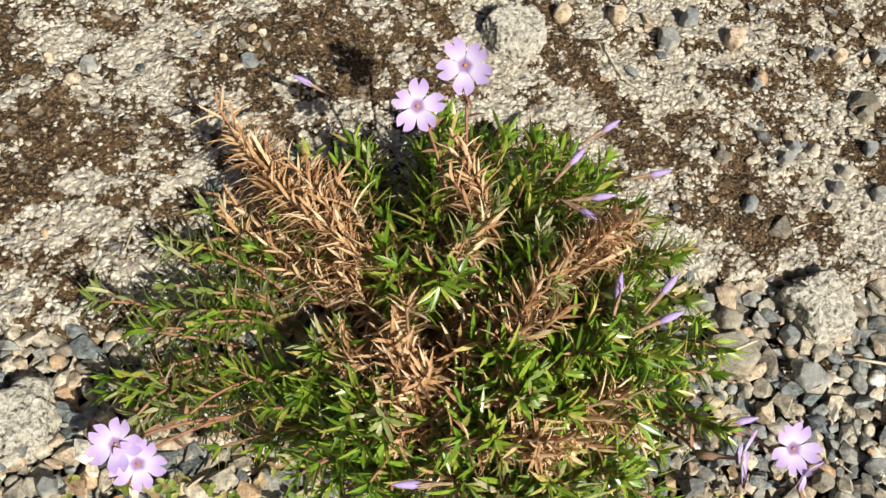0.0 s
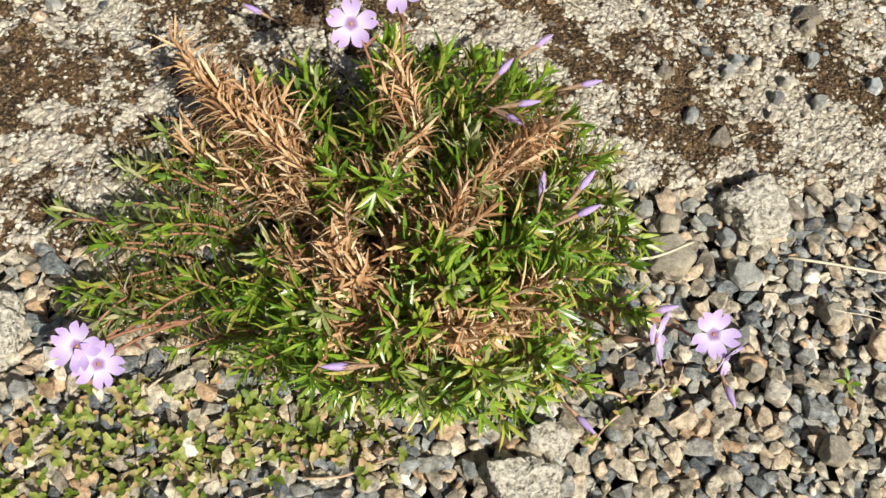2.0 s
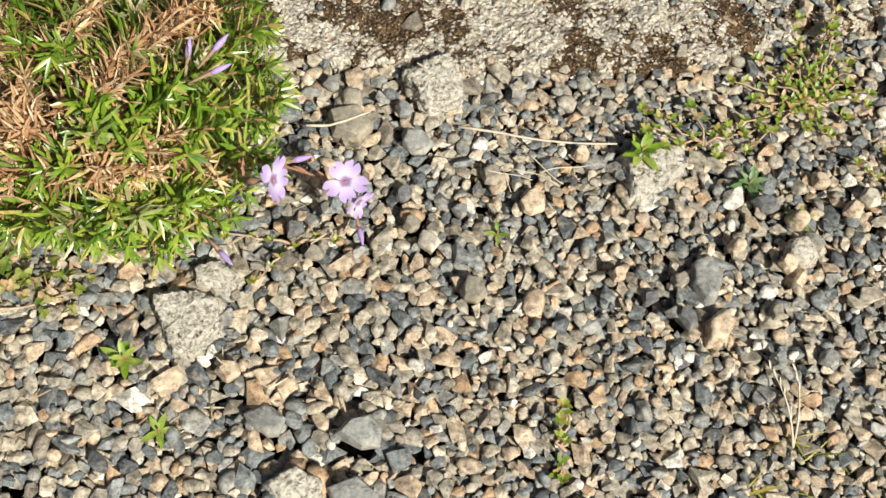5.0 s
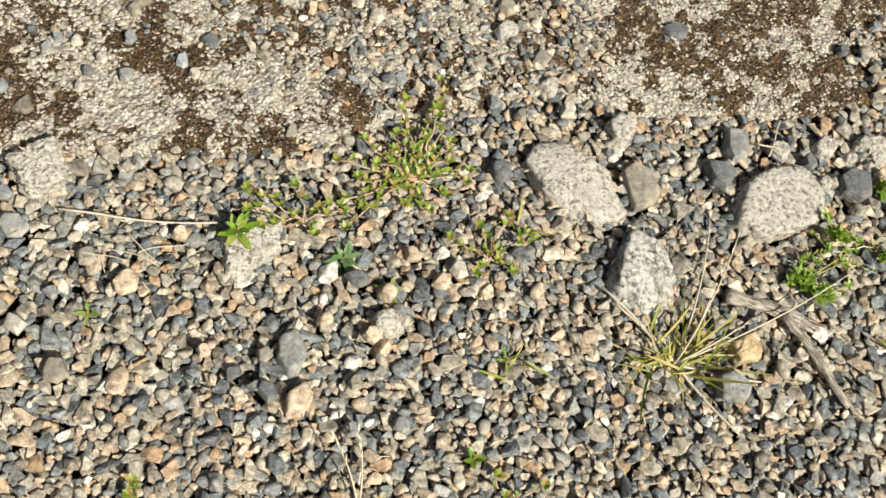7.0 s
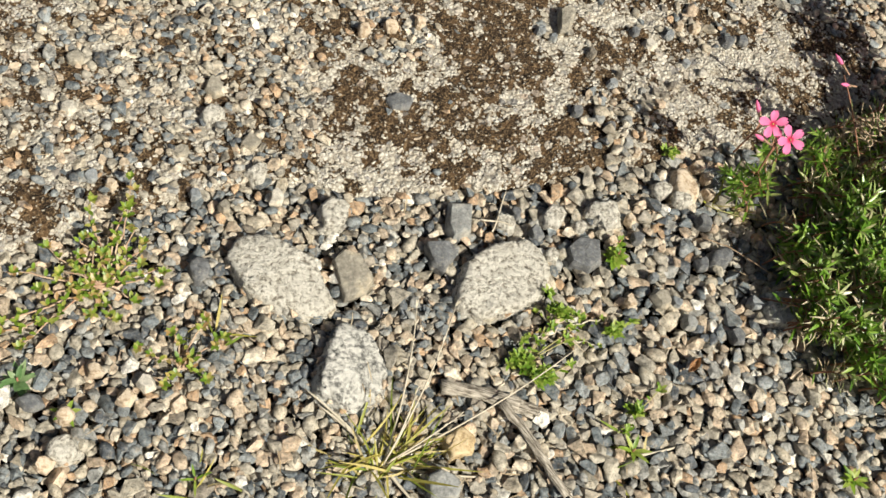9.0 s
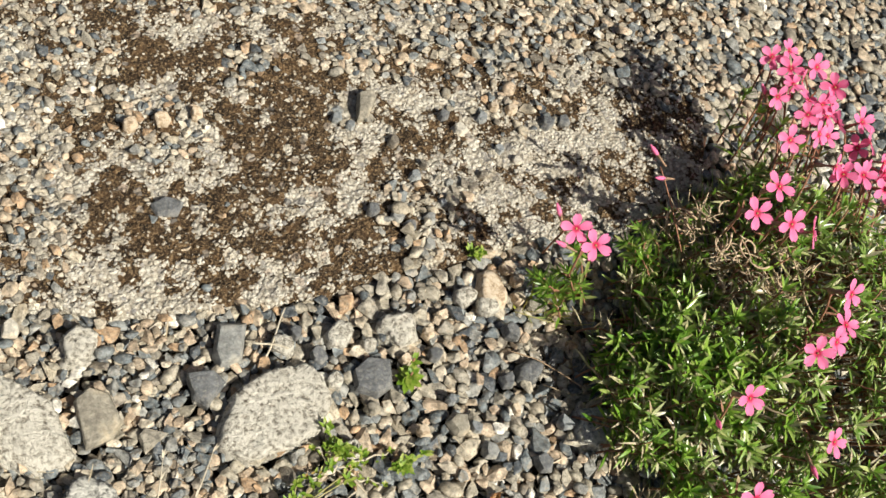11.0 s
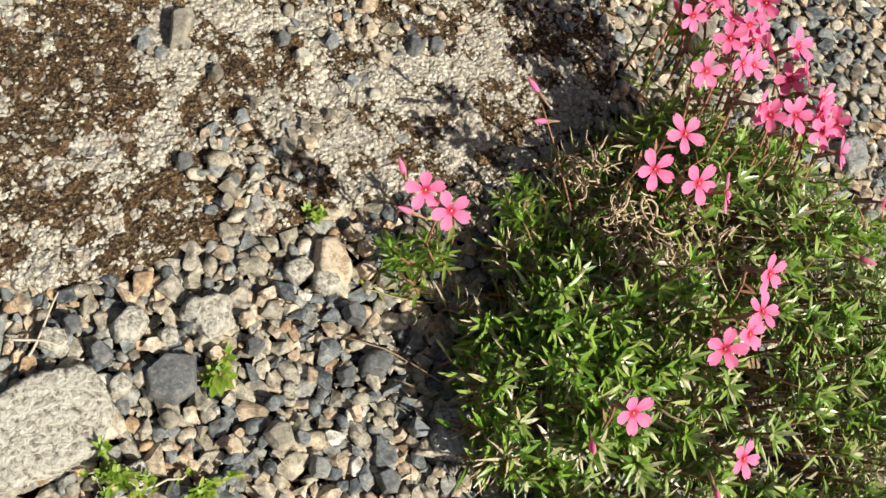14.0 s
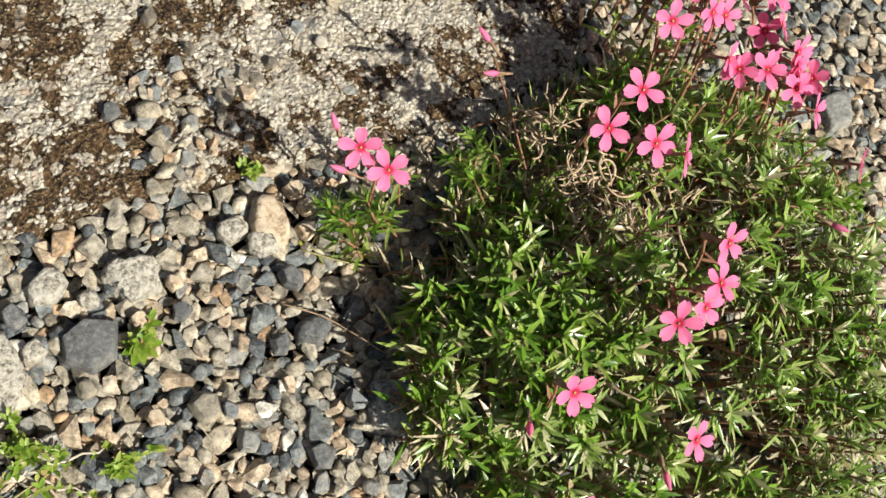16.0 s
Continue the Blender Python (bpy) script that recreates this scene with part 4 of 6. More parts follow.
lump("slate_stone", 0.148, 0.119, 0.0044, 0.0045, SLATE_BROWN, "dark flat stone in the gravel bed", 359, "stone", 1.6, 2)
lump("grey_pebble", 0.205, 0.140, 0.0040, 0.0057, SLATE_WARM, "grey angular stone in the gravel bed", 360, "stone", 1.2, 54)
lump("grey_pebble", 0.161, 0.124, 0.0037, 0.0056, SLATE_WARM, "buff flat stone in the gravel bed", 361, "stone", 1.3, -54)
lump("grey_pebble", 0.202, 0.203, 0.0039, 0.0057, BLUE_GREY, "blue-grey slate chip in the gravel bed", 362, "stone", 1.3, -57)
lump("tan_stone", 0.185, 0.167, 0.0033, 0.0055, TAN_STONE, "flat buff pebble in the gravel bed", 363, "pebble", 1.4, 39)
lump("grey_pebble", 0.228, 0.148, 0.0032, 0.0055, SLATE_MID, "long grey pebble in the gravel bed", 364, "pebble", 1.5, 3)
lump("slate_stone", 0.152, 0.136, 0.0043, 0.0058, SLATE_DARK, "dark slate pebble in the gravel bed", 365, "pebble", 1.3, -8)
lump("tan_stone", -0.114, 0.312, 0.0025, 0.0049, TAN_STONE, "ochre pebble on the weathered slab", 366, "pebble", 1.2, -50)
lump("tan_stone", -0.041, 0.321, 0.0021, 0.0047, TAN_STONE, "small ochre pebble on the weathered slab", 367, "pebble", 1.1, 80)
lump("concrete_fragment", -0.093, 0.158, 0.0069, 0.0066, FRAGMENT, "pale concrete fragment below the slab edge", 368, "stone", 1.2, -8)
lump("slate_stone", -0.095, 0.139, 0.0045, 0.0059, SLATE_DARK, "dark slate stone in the gravel bed", 369, "stone", 1.2, -54)
lump("grey_pebble", -0.082, 0.124, 0.0042, 0.0058, SLATE_MID, "grey angular stone in the gravel bed", 370, "stone", 1.1, 37)
lump("grey_pebble", 0.342, 0.341, 0.0061, 0.0068, SLATE_MID, "grey and white pebble on the weathered slab", 371, "pebble", 1.2, 75)
lump("round_pebble", 0.332, 0.355, 0.0043, 0.0059, QUARTZ, "cream pebble on the weathered slab", 372, "pebble", 1.2, 76)
lump("tan_stone", 0.359, 0.332, 0.0045, 0.0060, TAN_STONE, "orange pebble on the weathered slab", 373, "pebble", 1.1, 3)
lump("round_pebble", 0.386, 0.339, 0.0045, 0.0060, QUARTZ, "white rounded pebble on the weathered slab", 374, "pebble", 1, 3)
lump("round_pebble", 0.397, 0.330, 0.0052, 0.0064, QUARTZ, "large cream pebble on the weathered slab", 375, "pebble", 1.1, 3)
lump("grey_pebble", 0.478, 0.343, 0.0068, 0.0073, SLATE_WARM, "olive-grey angular stone on the weathered slab", 376, "stone", 1.2, 36)
lump("round_pebble", 0.461, 0.347, 0.0054, 0.0065, FRAGMENT, "pale rounded stone on the weathered slab", 377, "stone", 1.1, 3)
lump("grey_pebble", 0.286, 0.289, 0.0041, 0.0058, PALE_BLUE, "pale bluish-white pebble on the weathered slab", 378, "pebble", 1.3, -4)
lump("slate_stone", 0.301, 0.304, 0.0038, 0.0056, SLATE_DARK, "dark slate chip on the weathered slab", 379, "stone", 1.6, -55)
lump("round_pebble", 0.293, 0.281, 0.0033, 0.0053, QUARTZ, "cream pebble on the weathered slab", 380, "pebble", 1.2, -45)
lump("grey_pebble", 0.408, 0.285, 0.0044, 0.0058, BLUE_GREY, "dark blue-grey pebble at the slab edge", 381, "pebble", 1, 2)
lump("tan_stone", 0.418, 0.280, 0.0044, 0.0058, TAN_STONE, "tan pebble at the slab edge", 382, "pebble", 1.2, 13)
lump("round_pebble", 0.423, 0.265, 0.0027, 0.0053, SLATE_WARM, "oval buff pebble at the slab edge", 383, "pebble", 1.8, -76)
lump("grey_pebble", 0.455, 0.300, 0.0035, 0.0054, SLATE_WARM, "long pale pebble on the weathered slab", 384, "pebble", 1.7, 2)
lump("concrete_fragment", 0.497, 0.285, 0.0061, 0.0069, FRAGMENT, "small pale stone on the weathered slab", 385, "stone", 1.1, 60)
lump("round_pebble", 0.401, 0.364, 0.0056, 0.0066, SLATE_WARM, "buff rounded pebble on the weathered slab", 386, "pebble", 1.1, 4)
lump("grey_pebble", 0.343, 0.362, 0.0057, 0.0066, BLUE_GREY, "blue-grey stone on the weathered slab", 387, "stone", 1.1, 4)
lump("grey_pebble", 0.462, 0.272, 0.0045, 0.0059, BLUE_GREY, "blue-grey pebble in the gravel bed", 388, "pebble", 1, 1)
lump("grey_pebble", 0.477, 0.264, 0.0040, 0.0057, SLATE_WARM, "grey-buff pebble in the gravel bed", 389, "pebble", 1.3, 60)
lump("grey_pebble", 0.495, 0.305, 0.0053, 0.0064, SLATE_WARM, "flat olive-grey stone on the weathered slab", 390, "stone", 1.5, 2)
lump("round_pebble", 0.360, 0.135, 0.0041, 0.0057, TAN_STONE, "round orange-brown pebble in the gravel bed", 391, "pebble", 1, -2)
lump("tan_stone", 0.383, 0.126, 0.0044, 0.0058, TAN_STONE, "orange and cream pebble in the gravel bed", 392, "pebble", 1.2, -24)
lump("slate_stone", 0.377, 0.158, 0.0056, 0.0062, SLATE_DARK, "dark slate stone beside a seedling", 393, "stone", 1.3, -54)
lump("grey_pebble", 0.395, 0.079, 0.0048, 0.0059, SLATE_MID, "light grey pebble in the gravel bed", 394, "pebble", 1.1, 28)
lump("tan_stone", 0.300, 0.118, 0.0038, 0.0056, TAN_STONE, "orange-tan pebble in the gravel bed", 395, "pebble", 1, -2)
lump("grey_pebble", 0.329, 0.115, 0.0045, 0.0058, SLATE_WARM, "grey-green pebble in the gravel bed", 396, "pebble", 1.2, -24)
lump("grey_pebble", 0.373, 0.101, 0.0037, 0.0056, SLATE_WARM, "grey-buff pebble in the gravel bed", 397, "pebble", 1.4, 70)
lump("slate_stone", 0.314, 0.106, 0.0030, 0.0054, SLATE_DARK, "dark flat pebble in the gravel bed", 398, "pebble", 1.6, -3)
lump("round_pebble", 0.431, 0.164, 0.0052, 0.0061, QUARTZ, "cream white stone in the gravel bed", 399, "stone", 1.3, 68)
lump("tan_stone", 0.421, 0.156, 0.0048, 0.0059, TAN_STONE, "buff tan stone in the gravel bed", 400, "stone", 1.3, 15)
lump("tan_stone", 0.407, 0.172, 0.0043, 0.0058, TAN_STONE, "reddish pebble in the gravel bed", 401, "pebble", 1.2, -55)
lump("grey_pebble", 0.370, 0.077, 0.0041, 0.0057, SLATE_MID, "grey pebble in the gravel bed", 402, "pebble", 1.1, -3)

lump("concrete_fragment", 0.638, 0.247, 0.0048, 0.0058, FRAGMENT, "small pale concrete fragment below the slab edge", 412, "stone", 1.6, -30)
lump("concrete_fragment", 0.757, 0.260, 0.0048, 0.0060, FRAGMENT, "small pale concrete fragment below a tan stone", 417, "stone", 1.7, 5)
lump("tan_stone", 0.779, 0.275, 0.0046, 0.0060, TAN_STONE, "pale tan stone by the pink plant", 418, "stone", 1.2, 10)
lump("tan_stone", 0.776, 0.264, 0.0036, 0.0058, TAN_STONE, "brownish pebble by the pink plant", 419, "pebble", 1.6, 95)
lump("grey_pebble", 0.785, 0.258, 0.0048, 0.0058, SLATE_WARM, "streaked olive-grey pebble by the pink plant", 421, "pebble", 1.3, -40)
lump("grey_pebble", 0.646, 0.254, 0.0042, 0.0058, SLATE_DARK, "dark pebble at the slab edge", 422, "pebble", 1.2, 0)
lump("tan_stone", 0.262, 0.154, 0.0070, 0.0056, TAN_STONE, "flat cream stone in the gravel bed", 425, "stone", 1.2, 50)
lump("slate_stone", 0.207, 0.184, 0.0066, 0.0054, SLATE_MID, "pale grey flat stone in the gravel bed", 426, "stone", 1.3, -50)
lump("slate_stone", 0.243, 0.168, 0.0056, 0.0054, SLATE_WARM, "buff flat stone in the gravel bed", 427, "stone", 1.2, 10)
lump("slate_stone", 0.202, 0.156, 0.0044, 0.0054, SLATE_DARK, "dark blue-grey angular pebble by the lavender flowers", 428, "pebble", 1.1, 0)
lump("tan_stone", 0.213, 0.132, 0.0050, 0.0054, QUARTZ, "cream oval pebble in the gravel bed", 429, "pebble", 1.4, -60)

# ---- gravel: shapes, then a bed of them dropped one on another ----
def pebble_shapes():
    shapes = []
    for k in range(44):
        r = random.Random(100 + k)
        bm = bmesh.new()
        if k % 7 == 0:
            bmesh.ops.create_icosphere(bm, subdivisions=2, radius=0.5)
            off = Vector((k, k * 2.3, 1))
            for v in bm.verts:
                v.co *= 1 + 0.30 * noise.noise(v.co * 2.2 + off) + 0.08 * noise.noise(v.co * 6 + off)
        else:
            for _ in range(r.randint(8, 14)):
                v = Vector((r.gauss(0, 1), r.gauss(0, 1), r.gauss(0, 1))).normalized() * r.uniform(0.44, 0.58)
                bm.verts.new(v)
            hull = bmesh.ops.convex_hull(bm, input=bm.verts)
            loose = [v for v in bm.verts if not v.link_faces]
            bmesh.ops.delete(bm, geom=loose, context="VERTS")
            if k % 2 == 1:
                bmesh.ops.bevel(bm, geom=list(bm.edges), offset=0.042, segments=1, affect="EDGES", profile=0.5, clamp_overlap=True)
        bmesh.ops.triangulate(bm, faces=bm.faces[:])
        bm.verts.index_update()
        vs = np.array([v.co[:] for v in bm.verts])
        fs = np.array([[v.index for v in f.verts] for f in bm.faces])
        bm.free()
        vs -= (vs.max(0) + vs.min(0)) / 2
        vs /= (vs.max(0) - vs.min(0))
        shapes.append((vs, fs, k % 7 == 0))
    return shapes


SHAPES = pebble_shapes()
SCATTER_WEST = [
    (0.158, 0.363, 0.035, 0.021, 0.16), (0.225, 0.299, 0.037, 0.019, 0.16), (0.238, 0.373, 0.043, 0.023, 0.2), (0.207, 0.344, 0.060, 0.021, 0.1),
    (-0.041, 0.327, 0.030, 0.016, 0.12), (-0.100, 0.313, 0.024, 0.018, 0.08), (0.253, 0.332, 0.018, 0.021, 0.12), (0.377, 0.275, 0.050, 0.015, 0.35),
    (0.290, 0.33, 0.05, 0.03, 0.25), (0.34, 0.31, 0.03, 0.02, 0.5),
]
SCATTER_EAST = [
    (0.450, 0.336, 0.085, 0.075, 1.0), (0.379, 0.300, 0.020, 0.020, 0.6), (0.465, 0.395, 0.06, 0.05, 1.0), (0.565, 0.391, 0.048, 0.018, 0.6),
    (0.746, 0.327, 0.020, 0.020, 0.4), (0.590, 0.385, 0.024, 0.020, 0.8), (0.642, 0.432, 0.018, 0.015, 0.8), (0.725, 0.314, 0.018, 0.029, 0.9),
    (0.742, 0.439, 0.067, 0.020, 0.6), (0.818, 0.450, 0.058, 0.030, 0.9), (0.810, 0.397, 0.042, 0.020, 0.4), (1.002, 0.445, 0.132, 0.050, 1.0),
    (0.702, 0.392, 0.012, 0.011, 0.3), (0.943, 0.415, 0.047, 0.026, 0.7), (0.80, 0.52, 0.35, 0.05, 0.9), (0.52, 0.43, 0.05, 0.04, 0.7),
]


def strewn(x, y):
    d = 0.012
    for cx, cy, rx, ry, w in SCATTER_WEST + SCATTER_EAST:
        q = ((x - cx) / rx) ** 2 + ((y - cy) / ry) ** 2
        d = max(d, w * min(1.0, max(0.0, 1.6 - q)))
    return d


PLACED = []                             # x, y, z, length, width, height, turn, tilt, tilt, shape


def drop(x, y, size, limit):
    """Let a pebble come to rest at x, y; False where it would stand too high or on a stone."""
    a, b, c = size * rnd.uniform(1.0, 1.45), size * rnd.uniform(0.76, 1.02), size * rnd.uniform(0.38, 0.66)
    r = max(2, int(round((a + b) / 4 / CELL)))
    i, j = int((y - Y0) / CELL), int((x - X0) / CELL)
    if i < r or j < r or i >= NY - r or j >= NX - r or BLOCKED[i, j]:
        return False
    win = HEIGHT[i - r:i + r + 1, j - r:j + r + 1]
    oy, ox = np.mgrid[-r:r + 1, -r:r + 1]
    q = (ox * ox + oy * oy) / (r + 0.4) ** 2
    disc = q < 1
    z = float(win[disc].mean()) + c * 0.36
    if z + c * 0.5 > limit:
        return False
    cap = z + c * 0.5 * np.sqrt(np.clip(1 - q, 0, 1))
    win[disc] = np.maximum(win[disc], cap[disc])
    gy, gx = float(win[-1].mean() - win[0].mean()) / (2 * r * CELL), float(win[:, -1].mean() - win[:, 0].mean()) / (2 * r * CELL)
    PLACED.append((x, y, z, a, b, c, rnd.uniform(0, math.tau), max(-0.5, min(0.5, gy)) + rnd.gauss(0, 0.12), -max(-0.5, min(0.5, gx)) + rnd.gauss(0, 0.14), rnd.randrange(len(SHAPES))))
    return True


def pebble_size(x=0.4):
    """The gravel is coarser at both ends of the bed than in its middle."""
    coarse = 1 + 0.14 * max(0.0, min(1.0, (0.27 - x) / 0.08)) + 0.20 * max(0.0, min(1.0, (x - 0.58) / 0.08))
    return coarse * max(0.0026, min(0.0105, rnd.lognormvariate(math.log(0.0053), 0.25)))


FREE = np.argwhere((INSIDE < 0.003) & ~BLOCKED & (cells_x > -0.22) & (cells_x < 1.20) & (cells_y < 0.50))
misses = 0
while len(PLACED) < 34000 and misses < 900:
    best = None
    for _ in range(5):
        i, j = FREE[rnd.randrange(len(FREE))]
        h = HEIGHT[i, j]
        if best is None or h < best[0]:
            best = (h, i, j)
    _, i, j = best
    x, y = X0 + (j + rnd.random()) * CELL, Y0 + (i + rnd.random()) * CELL
    limit = 0.0030 + 0.0025 * (value_noise(x, y, 0.05, 90) - 0.5)
    misses = 0 if drop(x, y, pebble_size(x), limit) else misses + 1
for _ in range(1500):
    i, j = min((FREE[rnd.randrange(len(FREE))] for _ in range(4)), key=lambda c: HEIGHT[c[0], c[1]])
    if HEIGHT[i, j] < -0.002:
        drop(X0 + (j + rnd.random()) * CELL, Y0 + (i + rnd.random()) * CELL, rnd.uniform(0.0028, 0.0042), 0.001)
for _ in range(22000):
    x, y = rnd.uniform(-0.22, 1.05), rnd.uniform(0.19, 0.52)
    d = strewn(x, y)
    i, j = int((y - Y0) / CELL), int((x - X0) / CELL)
    if INSIDE[i, j] > 0.003 and rnd.random() < d:
        bare = HEIGHT[i, j] - SLAB_Z[i, j] < 0.0015
        if bare or (d > 0.7 and rnd.random() < 0.35):
            drop(x, y, pebble_size(x) * (0.85 if d > 0.3 else rnd.uniform(0.45, 0.9)), SLAB_Z[i, j] + 0.011)

# ---- the plants ----
def bezier(p0, p1, p2, n):
    return [p0 * (1 - f) ** 2 + p1 * 2 * f * (1 - f) + p2 * f * f for f in (k / (n - 1) for k in range(n))]


def shoot(plant, base, tip, material, stem_material, r, length=0.012, width=0.0021, first=0.03, gap=0.0045, dry=False, lift=0.6, star=False, old=0.0):
    """One shoot: a stem that rises from base to tip, with pairs of narrow leaves and a tuft at its end."""
    origin = plant.matrix_basis.translation
    base, tip = Vector(base) - origin, Vector(tip) - origin
    mid = base.lerp(tip, 0.45) + Vector((r.gauss(0, 0.004), r.gauss(0, 0.004), (tip.z - base.z) * lift * 0.5 + 0.004))
    pts = bezier(base, mid, tip, 9)
    bm = bmesh.new()
    tube(bm, pts, 0.0007, 0.0005)
    stem = part("stem", bm, stem_material, plant)
    bm = bmesh.new()
    total = sum((b - a).length for a, b in zip(pts, pts[1:]))
    first = max(0.08, 1 - first / total)
    n = max(3, int(total * (1 - first) / gap))
    spin = r.uniform(0, math.tau)
    for k in range(n + 1):
        f = first + (1 - first) * k / n
        s = f * 8
        i = min(7, int(s))
        p = pts[i].lerp(pts[i + 1], s - i)
        d = (pts[i + 1] - pts[i]).normalized()
        a = d.orthogonal().normalized()
        b = d.cross(a)
        spin += math.pi / 2 + r.gauss(0, 0.25)
        open_angle = radians((74 - 34 * (k / n) ** 2) if not dry else r.uniform(25, 75))
        if star:
            open_angle = radians(86 - 30 * k / n)
        pair = 2 if k < n else 7
        if dry:
            pair = 3
        for q in range(pair):
            t = spin + q * math.tau / pair + r.gauss(0, 0.15)
            side = a * math.cos(t) + b * math.sin(t)
            oa = open_angle + r.gauss(0, 0.15)
            if k == n:
                oa = radians(r.uniform(18, 72))
            way = d * math.cos(oa) + side * math.sin(oa)
            size = length * r.uniform(0.7, 1.15) * (0.75 if k >= n - 1 else 1)
            curl = r.uniform(-0.05, 0.22) if not dry else r.uniform(-0.3, 0.6)
            blade(bm, p, way, d, size, width * r.uniform(0.8, 1.15), curl, 0.3 if not dry else 0.6)
            if r.random() < 0.35 and not dry:
                way2 = (way + d * 0.5 + Vector((r.gauss(0, 0.4), r.gauss(0, 0.4), 0.1))).normalized()
                blade(bm, p, way2, d, size * 0.6, width * 0.7, curl, 0.3)
    part("foliage", bm, material, stem)
    if r.random() < old:
        # withered needles still hanging below the living ones
        bm = bmesh.new()
        for k in range(r.randint(7, 13)):
            s = r.uniform(0.30, 0.80) * 8
            i = min(7, int(s))
            p = pts[i].lerp(pts[i + 1], s - i)
            d = (pts[i + 1] - pts[i]).normalized()
            t = r.uniform(0, math.tau)
            side = d.orthogonal().normalized() * math.cos(t) + d.cross(d.orthogonal().normalized()) * math.sin(t)
            blade(bm, p, d * 0.5 + side, d, length * r.uniform(0.6, 1.0), width * 0.6, r.uniform(-0.3, 0.7), 0.6)
        part("withered_leaves", bm, DRY if material is LEAF else DEAD, stem, "dry brown needles")
    return stem


def petal_mesh(name, material, notch, broad, seed):
    """One petal of length 1 along +x from the flower's eye, with a notched, slightly waved end."""
    bm = bmesh.new()
    layer = bm.verts.layers.float.new("along")
    r = random.Random(seed)
    wave = r.uniform(-0.06, 0.10)
    rows = []
    nu, nv = 7, 6
    for i in range(nu + 1):
        f = i / nu
        w = broad * (0.16 + 0.84 * math.sin(min(1.0, f * 1.18) * math.pi * 0.5) ** 1.3) * (1 - 0.5 * max(0.0, (f - 0.66) / 0.34) ** 2)
        row = []
        for j in range(nv + 1):
            s = j / nv * 2 - 1
            x = f * (1 - notch * f ** 3 * math.exp(-(s / 0.34) ** 2)) - 0.07 * f * s ** 2
            z = 0.05 * math.sin(f * 2.2) + wave * f * f + 0.05 * s * s * f - 0.04 * math.exp(-(s / 0.2) ** 2) * f
            v = bm.verts.new((x, s * w, z))
            v[layer] = f
            row.append(v)
        rows.append(row)
    for a, b in zip(rows, rows[1:]):
        for j in range(nv):
            bm.faces.new((a[j], b[j], b[j + 1], a[j + 1]))
    return mesh_of(name, bm, material)


PETALS = {
    "lavender": [petal_mesh("petal", LAVENDER, 0.32, 0.37, k) for k in range(3)],
    "pink": [petal_mesh("petal", PINK, 0.12, 0.30, 10 + k) for k in range(3)],
}


def flower(plant, where, facing, radius, kind, r, stalk_from=None):
    """An open flower: tube and calyx, five petals, an eye, and the stalk that carries it."""
    origin = plant.matrix_basis.translation
    c = Vector(where) - origin
    n = Vector(facing).normalized()
    foot = c - n * radius * 1.3 + Vector((0, 0, -0.002))
    bm = bmesh.new()
    tube(bm, [foot, foot.lerp(c, 0.35), foot.lerp(c, 0.55), c - n * 0.0004], radius * 0.13, radius * 0.09, 7)
    for v in bm.verts:
        f = (v.co - foot).dot(n) / (c - foot).length
        axis = foot.lerp(c, f)
        v.co = axis + (v.co - axis) * (1.25 if f < 0.5 else 0.8)
    tube_ob = part("flower", bm, CALYX, plant, kind + " five-petalled flower")
    rot = n.to_track_quat("Z", "Y").to_matrix().to_4x4()
    turn = r.uniform(0, 72)
    for k in range(5):
        p = new("petal", PETALS[kind][r.randrange(3)])
        p.parent = tube_ob
        p.matrix_basis = Matrix.Translation(c) @ rot @ pose(0, 0, 0, 0, r.uniform(-16, 6), turn + k * 72 + r.uniform(-5, 5)) @ Matrix.Diagonal((radius * r.uniform(0.93, 1.05), radius, radius, 1))
    bm = bmesh.new()
    bmesh.ops.create_icosphere(bm, subdivisions=1, radius=radius * 0.075, matrix=Matrix.Translation(c + n * radius * 0.05) @ rot @ Matrix.Diagonal((1, 1, 0.6, 1)))
    part("eye", bm, EYE_YELLOW, tube_ob)
    if stalk_from is not None:
        s = Vector(stalk_from) - origin
        bm = bmesh.new()
        tube(bm, bezier(s, s.lerp(foot, 0.5) + Vector((0, 0, 0.25 * (foot - s).length)), foot, 7), 0.0007, 0.0006)
        for k in range(4):
            f = 0.25 + 0.2 * k
            p = s.lerp(foot, f) + Vector((0, 0, 0.5 * f * (1 - f) * (foot - s).length))
            blade(bm, p, Vector((r.gauss(0, 1), r.gauss(0, 1), 0.9)), Vector((0, 0, 1)), 0.008, 0.0016)
        part("flower_stalk", bm, STEM_RED, plant)
    return tube_ob


